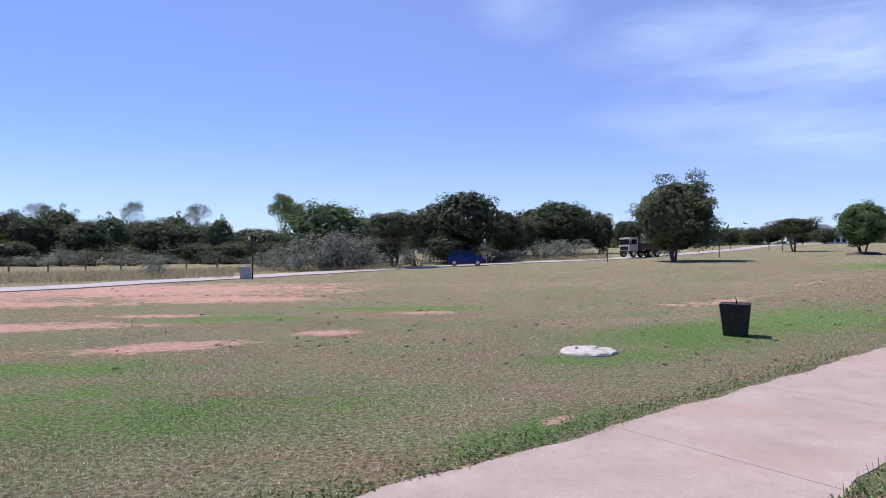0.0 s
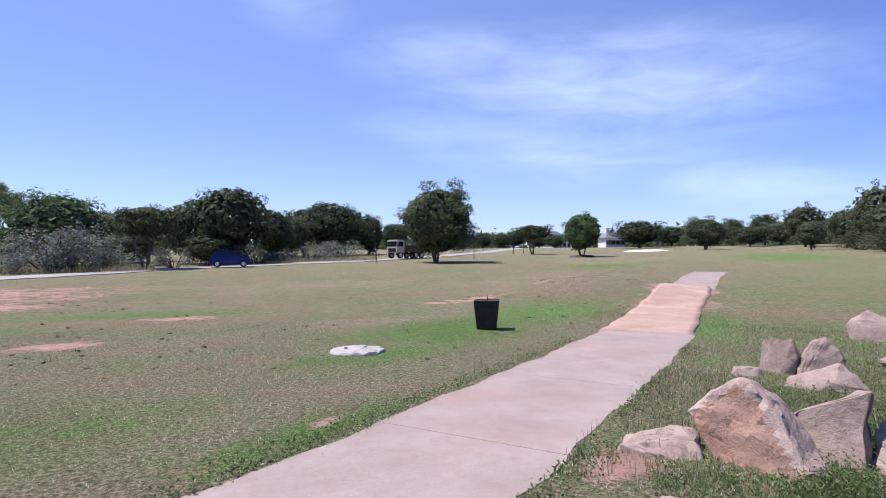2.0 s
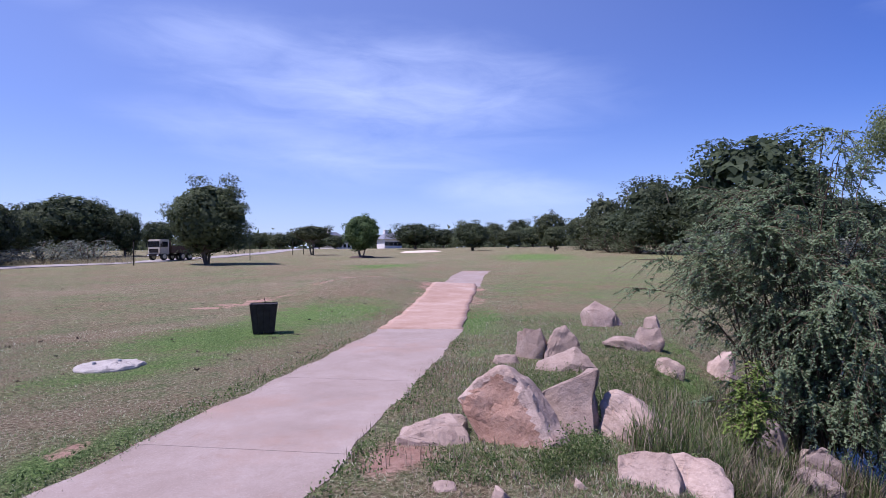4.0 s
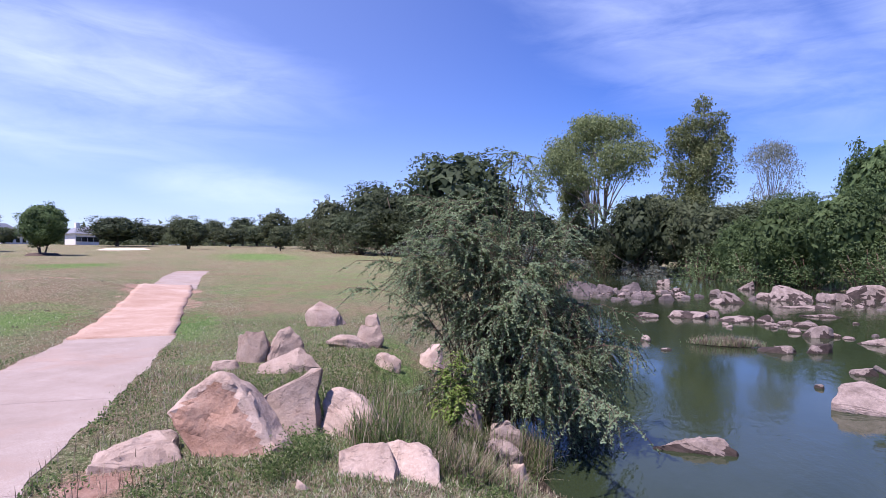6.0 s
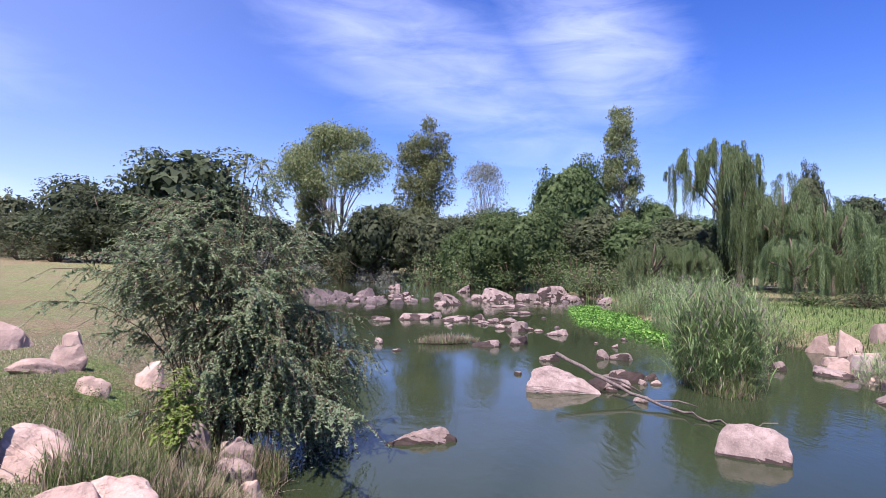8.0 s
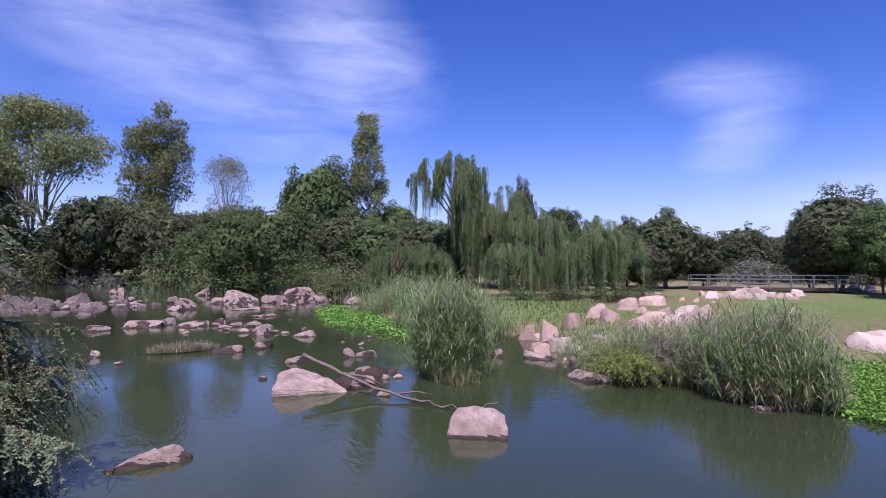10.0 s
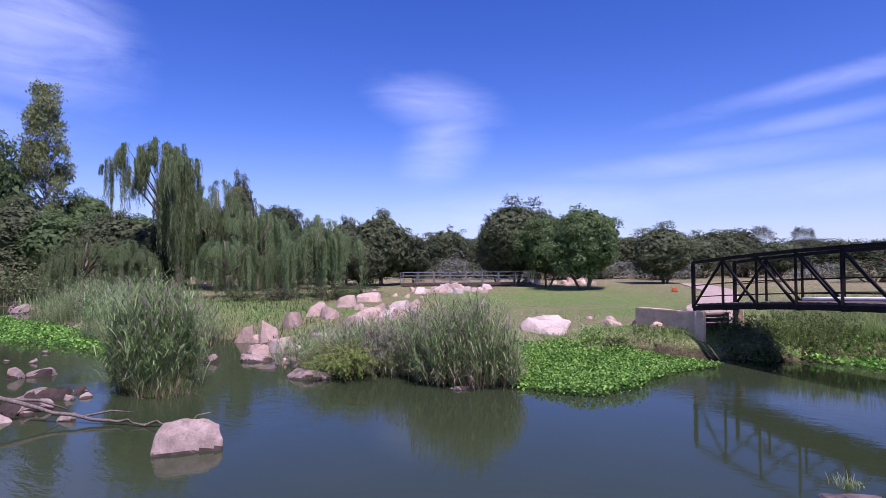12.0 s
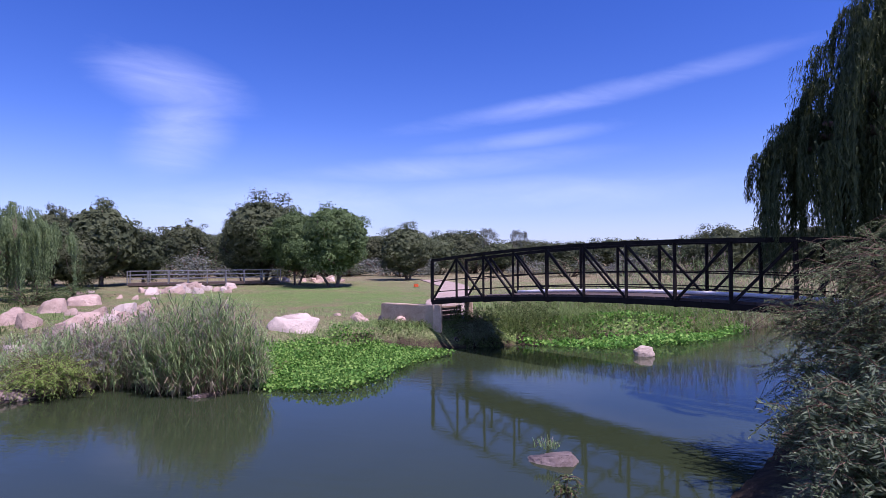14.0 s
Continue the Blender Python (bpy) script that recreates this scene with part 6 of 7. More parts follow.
def build_car():
    x, y = at(2.3, 57.5)
    car = thing("car", pose(x, y, zat(x, y) + 0.06, 0, 0, 176), "dark blue hatchback parked on the road in tree shade", "car")
    profile_body([(-1.75, 0.25), (-1.8, 0.75), (-1.55, 0.95), (-1.05, 1.0), (-0.45, 1.5), (1.3, 1.55), (1.72, 1.0), (1.8, 0.6), (1.75, 0.25)], 0.82, 0.25, M["car_blue"], car, "body")
    for s in (-1, 1):
        for x0, x1, x2, x3 in ((-0.82, -0.42, 0.28, 0.28), (0.36, 0.36, 1.2, 1.48)):
            bm = bmesh.new()
            V = [(x0, 1.02), (x3, 1.02), (x2, 1.42), (x1, 1.42)]
            f = [bm.verts.new((a, s * (0.825 - 0.22 * max(0, (z - 0.25) / 1.3 - 0.42)), z)) for a, z in V]
            g = [bm.verts.new((a, s * (0.79 - 0.22 * max(0, (z - 0.25) / 1.3 - 0.42)), z)) for a, z in V]
            bm.faces.new(f), bm.faces.new(g[::-1])
            for i in range(4):
                bm.faces.new((f[i], f[(i + 1) % 4], g[(i + 1) % 4], g[i]))
            bmesh.ops.recalc_face_normals(bm, faces=bm.faces[:])
            part("side_window", bm, M["glass"], car)
        part("mirror", box_bm(-0.8, s * 0.86 - 0.08, 1.0, -0.68, s * 0.86 + 0.08, 1.13, 0.02), M["car_blue"], car)
        part("headlight", box_bm(-1.82, s * 0.58 - 0.16, 0.66, -1.7, s * 0.58 + 0.16, 0.82, 0.02), M["lamp_glass"], car)
        for wx in (-1.15, 1.15):
            wheel(car, wx, s * 0.76, 0.3, 0.2)
    part("windscreen", bar_bm((-0.99, 0, 1.06), (-0.5, 0, 1.47), 1.25, 0.04), M["glass"], car)
    part("bumper", box_bm(-1.9, -0.75, 0.28, -1.72, 0.75, 0.5, 0.04), M["car_blue"], car)
    part("door_handle", box_bm(0.05, 0.81, 0.88, 0.22, 0.85, 0.92), M["black_metal"], car)


def build_truck():
    x, y = at(18.9, 74.5)
    k = thing("truck", pose(x, y, zat(x, y) + 0.06, 0, 0, 24) @ Matrix.Scale(0.86, 4), "pale-cabbed tipper truck with rusty load body on the road", "truck")
    part("cab", box_bm(-2.9, -1.15, 0.75, -1.35, 1.15, 2.75, 0.12), M["cab_paint"], k)
    part("windscreen", box_bm(-2.93, -1.0, 1.75, -2.88, 1.0, 2.5, 0.02), M["glass"], k)
    part("grille", box_bm(-2.95, -0.8, 1.0, -2.88, 0.8, 1.5, 0.02), M["black_metal"], k)
    part("bumper", box_bm(-3.05, -1.15, 0.5, -2.75, 1.15, 0.82, 0.05), M["black_metal"], k)
    for s in (-1, 1):
        part("side_window", box_bm(-2.6, s * 1.155 - 0.01, 1.75, -1.7, s * 1.155 + 0.01, 2.45), M["glass"], k)
        part("mirror", box_bm(-2.95, s * 1.3 - 0.08, 1.7, -2.85, s * 1.3 + 0.08, 2.2, 0.02), M["black_metal"], k)
        part("headlight", box_bm(-3.07, s * 0.85 - 0.14, 0.58, -3.03, s * 0.85 + 0.14, 0.74), M["lamp_glass"], k)
        for wx in (-2.2, 0.9, 2.1):
            wheel(k, wx, s * 0.98, 0.5, 0.3)
    part("chassis", box_bm(-2.6, -0.45, 0.6, 3.0, 0.45, 0.9, 0.02), M["black_metal"], k)
    part("load_floor", box_bm(-1.2, -1.2, 0.95, 3.1, 1.2, 1.08, 0.02), M["truck_bed"], k)
    for s in (-1, 1):
        part("load_side", box_bm(-1.2, s * 1.2 - 0.04, 1.08, 3.1, s * 1.2 + 0.04, 1.95, 0.02), M["truck_bed"], k)
        for q in range(5):
            part("rib", box_bm(-1.15 + q * 1.03, s * 1.27 - 0.04, 1.0, -1.05 + q * 1.03, s * 1.27 + 0.04, 1.95), M["truck_bed"], k)
    part("headboard", box_bm(-1.28, -1.2, 1.08, -1.2, 1.2, 2.5, 0.02), M["truck_bed"], k)
    part("tailgate", box_bm(3.1, -1.2, 1.08, 3.18, 1.2, 1.95, 0.02), M["truck_bed"], k)


def build_house(az, d, w, deep, wall_h, roof_h, turn, wall, label):
    x, y = at(az, d)
    h = thing("house", pose(x, y, zat(x, y), 0, 0, turn), label, "house", "far houses")
    part("wall", box_bm(-w / 2, -deep / 2, -0.5, w / 2, deep / 2, wall_h), M[wall], h)
    bm = bmesh.new()
    e, r = 0.7, w * 0.22
    V = [bm.verts.new(c) for c in ((-w / 2 - e, -deep / 2 - e, wall_h), (w / 2 + e, -deep / 2 - e, wall_h), (w / 2 + e, deep / 2 + e, wall_h), (-w / 2 - e, deep / 2 + e, wall_h), (-r, 0, wall_h + roof_h), (r, 0, wall_h + roof_h))]
    for f in ((0, 1, 5, 4), (1, 2, 5), (2, 3, 4, 5), (3, 0, 4), (3, 2, 1, 0)):
        bm.faces.new([V[i] for i in f])
    roof = part("roof", bm, M["roof"], h)
    part("chimney", box_bm(-r - 0.5, -0.5, wall_h + roof_h * 0.6, -r + 0.5, 0.5, wall_h + roof_h + 0.9), M[wall], roof)
    for k in range(4):
        u = -w / 2 + (k + 0.5) * w / 4
        part("window", box_bm(u - 0.7, -deep / 2 - 0.04, 0.9, u + 0.7, -deep / 2 + 0.02, 2.1), M["glass"], h)


def build_lawn_things():
    # sand bunker and mulch ring
    for az, d, a, b, name, mat, label in ((41.9, 112, 5.0, 3.0, "sand_bunker", "sand", "pale sand bunker beside the fairway"), (36.1, 78, 2.0, 1.6, "soil_ring", "soil_dark", "dark soil ring round a young tree")):
        x, y = at(az, d)
        bm = bmesh.new()
        rng = np.random.default_rng(6)
        n = 26
        rim = [bm.verts.new((a * (1 + rng.normal(0, 0.08)) * math.cos(2 * math.pi * i / n), b * (1 + rng.normal(0, 0.08)) * math.sin(2 * math.pi * i / n), 0)) for i in range(n)]
        for v in rim:
            v.co.z = zat(x + v.co.x, y + v.co.y) - zat(x, y) - 0.05
        top = bm.verts.new((0, 0, 0.35))
        mids = [bm.verts.new((v.co.x * 0.7, v.co.y * 0.7, v.co.z * 0.7 + 0.27)) for v in rim]
        for i in range(n):
            bm.faces.new((rim[i], rim[(i + 1) % n], mids[(i + 1) % n], mids[i]))
            bm.faces.new((mids[i], mids[(i + 1) % n], top))
        me = bpy.data.meshes.new(name)
        bm.to_mesh(me)
        bm.free()
        me.materials.append(M[mat])
        ob = new(name, me)
        ob.matrix_world = pose(x, y, zat(x, y))
        tagged(ob, label, "bunker" if mat == "sand" else "soil", kind="structure")
    for az, d in ((170.3, 36), (186.0, 33)):
        x, y = at(az, d)
        s = 0.5 if az < 180 else 0.25
        q = thing("tee_marker", pose(x, y, zat(x, y), 0, 0, 20), "orange plastic tee marker on the lawn", "marker", "tee markers")
        part("block", box_bm(-0.28 * s, -0.2 * s, 0.0, 0.28 * s, 0.2 * s, 0.42 * s, 0.03), M["orange"], q)
        part("foot", box_bm(-0.32 * s, -0.24 * s, -0.02, 0.32 * s, 0.24 * s, 0.06 * s, 0.01), M["black_metal"], q)


def build_driftwood():
    t = Tubes()
    way = [(12.0, -3.84, -0.24), (11.18, -4.35, -0.53), (10.37, -4.74, -0.75), (9.5, -5.18, -0.84), (9.0, -5.3, -0.86), (8.5, -5.52, -0.84), (8.1, -5.45, -0.80), (7.75, -5.75, -0.62)]
    rng = np.random.default_rng(44)
    pts = []
    for p, q in zip(way, way[1:]):
        for u in (0.0, 0.33, 0.67):
            pts.append(Vector(p).lerp(Vector(q), u) + Vector(rng.normal(0, 0.022, 3)))
    pts.append(Vector(way[-1]))
    t.add(pts, [0.008 + 0.034 * (1 - k / len(pts)) * rng.uniform(0.75, 1.2) for k in range(len(pts))], 8)
    t.add([(11.18, -4.35, -0.53), (10.9, -4.75, -0.6), (10.7, -5.1, -0.8)], [0.03, 0.022, 0.012], 6)
    t.add([(9.9, -4.95, -0.78), (9.7, -5.3, -0.74), (9.6, -5.6, -0.82)], [0.022, 0.016, 0.008], 6)
    ob = new("driftwood_branch", t.mesh("driftwood_branch", M["driftwood"]))
    tagged(ob, "long bare grey driftwood branch resting on river rocks", "branch")


M["plaster_worn"] = rock_material("whitewashed_concrete", (0.52, 0.48, 0.44), (0.42, 0.385, 0.35), (0.22, 0.19, 0.165), (0.34, 0.29, 0.25))
M["cab_paint"] = plain("dusty_cream_paint", (0.42, 0.38, 0.31), 0.5, 0.0, 0.3, 3, 0.2)
M["soil_dark"] = plain("dark_mulch", (0.07, 0.045, 0.035), 0.95, 0.0, 0.4, 3, 0.8)
M["driftwood"] = bark_material("bleached_driftwood", (0.22, 0.18, 0.155), (0.06, 0.047, 0.042), 14)
build_bridge()
build_far_bridge()
build_bin()
build_slab()
build_lamp_posts()
build_car()
build_truck()
build_house(33.3, 200, 10, 8, 2.8, 3.4, 20, "plaster", "low house with a grey hipped roof behind trees")
build_house(38.8, 178, 6, 5, 2.9, 2.0, -10, "plaster", "small white house at the end of the fairway")
build_lawn_things()
build_driftwood()


# ---- plants by the water ----
def feather_bush(name, x, y, z, high, wide, stems, leaf, label, seed, leaflet=0.034, fronds=9, lean=(0.0, 0.0), droop=0.35, per=26, thick=0.018, slim=0.5, reach_out=1.0):
    """A bush of arching stems, each with feathery side twigs set with small leaflets."""
    rng = np.random.default_rng(seed)
    root = thing(name, pose(x, y, z), label, "bush")
    t = Tubes()
    base, way = [], []
    for s in range(stems):
        a = rng.uniform(0, 2 * math.pi)
        reach, top = wide / 2 * math.sqrt(rng.uniform(0.05, 1.0)), high * rng.uniform(0.45, 1.0)
        tip = Vector((reach * math.cos(a) + lean[0] * top, reach * math.sin(a) + lean[1] * top, top * (1 - 0.45 * (2 * reach / wide) ** 2)))
        foot = Vector((rng.normal(0, 0.10 * wide), rng.normal(0, 0.10 * wide), -0.1)) * 0.6
        ctrl = Vector((tip.x * 0.45, tip.y * 0.45, tip.z * 1.05 + 0.1))
        pts = [foot.lerp(ctrl, u).lerp(ctrl.lerp(tip, u), u) for u in np.linspace(0, 1, 8)]
        t.add(pts, list(np.linspace(thick, 0.003, 8)), 5)
        out = (tip - ctrl).normalized()
        for f in range(fronds):
            u = rng.uniform(0.3, 1.0) ** 0.8
            p = foot.lerp(ctrl, u).lerp(ctrl.lerp(tip, u), u)
            d = (out * 0.6 + Vector(rng.normal(0, 0.7, 3) * (1, 1, 0.6))).normalized()
            long = rng.uniform(0.3, 1.0) * (0.5 + 0.5 * high / 3) * reach_out
            end = p + d * long - Vector((0, 0, droop * long))
            mid = p.lerp(end, 0.5) + Vector((0, 0, 0.16 * long))
            t.add([p, mid, end], [0.005, 0.0035, 0.002], 4)
            flat = np.cross(np.array(end - p), np.array([0, 0, 1.0]) + rng.normal(0, 0.35, 3))
            flat /= np.linalg.norm(flat) + 1e-9
            fwd = np.array((end - p).normalized())
            for k in range(per):
                v = (k + rng.random()) / per
                q = p.lerp(mid, v).lerp(mid.lerp(end, v), v)
                s_ = 1 if k % 2 else -1
                base.append(np.array(q) + rng.normal(0, 0.010, 3))
                way.append(flat * s_ + fwd * 0.55 + rng.normal(0, 0.22, 3))
    piece("stem", t.mesh("stem", M["twig"]), root)
    base, way = np.array(base), unit(np.array(way))
    if slim < 0.4:
        V, F = leaves(rng, base, way, leaflet * rng.uniform(0.6, 1.4, len(base)), leaflet * slim), quad_faces(len(base))
    else:
        out = unit(base * (1, 1, 0.3))
        V, F = facing_leaves(rng, base, unit(out * 0.5 + (0, 0, 0.6) + rng.normal(0, 0.4, base.shape)), leaflet * rng.uniform(0.7, 1.6, len(base)), leaflet * slim), tri_faces(len(base))
    piece("foliage", mesh_of("foliage", V, F, M[leaf]), root)
    return root


def thorn_bush(x, y, z, az, boughs, label, seed, per=26, leaflet=0.046):
    """A ragged bush: groups of arching stems that end in separate boughs, each stem's outer half set with feathery twigs."""
    rng = np.random.default_rng(seed)
    root = thing("thorn_bush", pose(x, y, z, 0, 0, -az), label, "bush")
    t = Tubes()
    base, way = [], []
    for across, away, up, spread, count, droop in boughs:
        for s in range(count):
            long_one = rng.random() < 0.28
            tip = Vector((across, away, up)) + Vector(rng.normal(0, 1, 3) * (spread, spread * 1.2, spread * 0.75)) * (1.9 if long_one else 1.0)
            tip.z = max(tip.z, 0.25)
            foot = Vector((rng.normal(0.0, 0.28) + 0.10 * across, rng.normal(0.2, 0.25), -0.1))
            ctrl = Vector((tip.x * 0.4 + foot.x * 0.5, tip.y * 0.4 + foot.y * 0.5, tip.z * (0.95 + 0.35 * droop) + 0.1))
            pts = [foot.lerp(ctrl, u).lerp(ctrl.lerp(tip, u), u) + Vector(rng.normal(0, 0.015, 3)) for u in np.linspace(0, 1, 9)]
            t.add(pts, list(np.linspace(0.011, 0.003, 9)), 4)
            out = (tip - ctrl).normalized()
            for f in range(24 if count > 6 else 15):
                u = rng.uniform(0.5, 1.0)
                p = foot.lerp(ctrl, u).lerp(ctrl.lerp(tip, u), u)
                d = (out * 0.7 + Vector(rng.normal(0, 0.75, 3) * (1, 1, 0.6))).normalized()
                long = rng.uniform(0.2, 0.62) * (0.7 if long_one or count <= 6 else 1.0)
                end = p + d * long - Vector((0, 0, (0.1 + droop) * long))
                mid = p.lerp(end, 0.5) + Vector((0, 0, 0.14 * long))
                t.add([p, mid, end], [0.005, 0.0035, 0.002], 3)
                flat = np.cross(np.array(end - p), np.array([0, 0, 1.0]) + rng.normal(0, 0.35, 3))
                flat /= np.linalg.norm(flat) + 1e-9
                fwd = np.array((end - p).normalized())
                for k in range(per):
                    v = (k + rng.random()) / per
                    q = p.lerp(mid, v).lerp(mid.lerp(end, v), v)
                    base.append(np.array(q) + rng.normal(0, 0.010, 3))
                    way.append(flat * (1 if k % 2 else -1) + fwd * 0.55 + rng.normal(0, 0.22, 3))
    piece("stem", t.mesh("stem", M["twig"]), root)
    base, way = np.array(base), unit(np.array(way))
    out = unit(base * (1, 1, 0.3))
    V = facing_leaves(rng, base, unit(out * 0.5 + (0, 0, 0.6) + rng.normal(0, 0.4, base.shape)), leaflet * rng.uniform(0.7, 1.6, len(base)), leaflet * 0.5)
    piece("foliage", mesh_of("foliage", V, tri_faces(len(base)), M["bush_leaf"]), root)
    return root


def blade_clump(rng, places, height, width, lean, steps=3):
    """Long bent blades: strips of steps faces, as an array of corners and faces."""
    n = len(places)
    a = rng.uniform(0, 2 * math.pi, n)
    out = np.stack([np.cos(a), np.sin(a), np.zeros(n)], axis=1)
    side = np.stack([-np.sin(a), np.cos(a), np.zeros(n)], axis=1)
    h, l = height * rng.uniform(0.55, 1.1, n), lean * rng.uniform(0.2, 1.3, n)
    if steps == 0:
        V = np.stack([places + side * width / 2, places - side * width / 2, places + out * l[:, None] + np.stack([np.zeros(n), np.zeros(n), h], axis=1)], axis=1)
        return V.reshape(-1, 3), np.arange(n * 3).reshape(-1, 3)
    cols = []
    for k in range(steps + 1):
        u = k / steps
        c = places + np.stack([np.zeros(n), np.zeros(n), h * (u - 0.25 * (l / np.maximum(h, 1e-6)) * u * u)], axis=1) + out * (l * u * u)[:, None]
        w = width * (1 - u) ** 0.6 + 0.0015
        cols += [c + side * w / 2, c - side * w / 2]
    V = np.stack(cols, axis=1)
    per = 2 * (steps + 1)
    F = np.concatenate([np.stack([np.arange(n) * per + 2 * k + q for q in (0, 1, 3, 2)], axis=1) for k in range(steps)])
    return V.reshape(-1, 3), F


def reed_clump(az, d, rx, ry, n, high, label, seed, mat="reed", width=0.014, dry=0.05, zbase=None):
    """Leafy canes: each a thin stem with arching blades, some with a dry plume; short clumps are bare blades."""
    rng = np.random.default_rng(seed)
    cx, cy = at(az, d)
    short = high < 0.8
    stems = n if short else n // 5
    a, r = rng.uniform(0, 2 * math.pi, stems), np.sqrt(rng.random(stems)) * (1 + rng.normal(0, 0.12, stems))
    x, y = cx + rx * r * np.cos(a), cy + ry * r * np.sin(a)
    z = np.maximum(ground_z(x, y), WATER_Z - 0.05) if zbase is None else np.full(stems, zbase)
    root = thing("reed_clump", pose(cx, cy, float(z.mean())), label, "reeds", "reed clumps")
    P = np.stack([x - cx, y - cy, z - z.mean()], axis=1)
    hh = high * np.clip(1.05 - 0.35 * r ** 2 + 0.16 * np.sin(3 * a + seed) * r, 0.3, 1.15) * rng.uniform(0.55, 1.08, stems)
    if short:
        k = int(stems * (1 - dry))
        for name, lo, hi, m in (("blade_mass", 0, k, mat), ("dry_growth", k, stems, "dry_reed")):
            if hi > lo:
                V, F = blade_clump(rng, P[lo:hi], hh[lo:hi], width, high * 0.45)
                tagged(piece(name, mesh_of(name, V, F, M[m]), root), kind="stuff")
        return root
    lean = np.stack([np.cos(a), np.sin(a)], axis=1) * (0.08 * r * high)[:, None] + rng.normal(0, 0.045 * high, (stems, 2))
    tip = P + np.concatenate([lean, hh[:, None]], axis=1)
    side = unit(np.stack([rng.normal(size=stems), rng.normal(size=stems), np.zeros(stems)], axis=1)) * 0.006
    V = np.stack([P + side, P - side, tip], axis=1).reshape(-1, 3)
    tagged(piece("stem_mass", mesh_of("stem_mass", V, tri_faces(stems), M["dry_reed"]), root), kind="stuff")
    green, straw = [], []
    for k in range(13):
        u = np.clip((k + rng.random(stems)) / 13, 0.06, 0.98)
        foot = P + (tip - P) * (u ** 1.0)[:, None] * (1, 1, 1)
        b = rng.uniform(0, 2 * math.pi, stems)
        long = (0.16 + 0.11 * high) * rng.uniform(0.5, 1.3, stems) * (1.1 - 0.35 * u)
        out = np.stack([np.cos(b), np.sin(b), np.zeros(stems)], axis=1)
        across = np.stack([-np.sin(b), np.cos(b), np.zeros(stems)], axis=1) * (width / 2)
        up, fall = rng.uniform(0.7, 1.4, stems), rng.uniform(-0.1, 0.6, stems)
        mid = foot + (out * 0.45 + np.stack([0 * b, 0 * b, 0.55 * up], axis=1)) * long[:, None]
        end = mid + (out * 0.55 + np.stack([0 * b, 0 * b, 0.25 - fall], axis=1)) * long[:, None]
        blade = np.stack([foot + across * 0.5, foot - across * 0.5, mid - across, mid + across, end, end], axis=1)
        old = rng.random(stems) < (dry * (1.6 if k < 4 else 0.6))
        green.append(blade[~old]), straw.append(blade[old])
    for name, rows, m in (("blade_mass", green, mat), ("dry_growth", straw, "dry_reed")):
        B = np.concatenate(rows)
        if len(B):
            V = B[:, :5].reshape(-1, 3)
            o = np.arange(len(B)) * 5
            F = [tuple(q) for q in np.stack([o, o + 1, o + 2, o + 3], axis=1).tolist()] + [tuple(q) for q in np.stack([o + 3, o + 2, o + 4], axis=1).tolist()]
            tagged(piece(name, mesh_of(name, V, F, M[m]), root), kind="stuff")
    heads = tip[rng.random(stems) < 0.25 + dry * 0.5]
    if len(heads):
        c = np.repeat(heads, 14, axis=0) + rng.normal(0, 1, (len(heads) * 14, 3)) * (0.022, 0.022, 0.07)
        V = tri_leaves(rng, c, unit(rng.normal(size=c.shape) * 0.5 + (0.2, 0.1, 0.9)), 0.06, 0.012)
        tagged(piece("plume_mass", mesh_of("plume_mass", V, tri_faces(len(c)), M["plume"]), root), kind="stuff")
    return root


def floating_plants(name, outline, n, label, seed, size=0.038):
    """A raft of glossy round leaves on short stalks, on the water."""
    rng = np.random.default_rng(seed)
    poly = np.array(outline, float)
    lo, hi = poly.min(axis=0), poly.max(axis=0)
    pts = []
    while len(pts) < n:
        p = rng.uniform(lo, hi)
        inside = False
        for (ax, ay), (bx, by) in zip(poly, np.roll(poly, -1, axis=0)):
            if (ay > p[1]) != (by > p[1]) and p[0] < (bx - ax) * (p[1] - ay) / (by - ay) + ax:
                inside = not inside
        if inside:
            pts.append(p + rng.normal(0, 0.06, 2))
    pts = np.array(pts)
    high = 0.16 + 0.10 * waves(pts[:, 0] * 4, pts[:, 1] * 4)
    c = np.stack([pts[:, 0], pts[:, 1], np.maximum(ground_z(pts[:, 0], pts[:, 1]), WATER_Z) + 0.02 + high * rng.random(n) ** 0.7], axis=1)
    nrm = unit(np.stack([rng.normal(0, 0.85, n), rng.normal(0, 0.85, n), np.ones(n)], axis=1))
    u = unit(np.cross(nrm, rng.normal(size=(n, 3))))
    v = np.cross(nrm, u)
    r = size * rng.uniform(0.6, 1.25, n)
    ring = []
    for k in range(6):
        a = 2 * math.pi * k / 6
        ring.append(c + (u * math.cos(a) * r[:, None] + v * math.sin(a) * 0.82 * r[:, None]) + nrm * (0.22 * r * (math.cos(2 * a) + 0.4))[:, None])
    V = np.stack([c] + ring, axis=1).reshape(-1, 3)
    F = np.concatenate([np.stack([np.arange(n) * 7, np.arange(n) * 7 + 1 + k, np.arange(n) * 7 + 1 + (k + 1) % 6], axis=1) for k in range(6)])
    tagged(new(name, mesh_of(name, V, F, M["hyacinth"], True)), label, "water plants", kind="stuff")


def path_gap(x, y):
    """Metres from the middle of the near path."""
    centre = np.array(PATH + TRACK[1:], float)
    off = np.full(np.shape(x), 1e9)
    for (ax, ay), (bx, by) in zip(centre[:-1], centre[1:]):
        t = np.clip(((x - ax) * (bx - ax) + (y - ay) * (by - ay)) / ((bx - ax) ** 2 + (by - ay) ** 2), 0, 1)
        off = np.minimum(off, np.hypot(x - ax - t * (bx - ax), y - ay - t * (by - ay)))
    return off


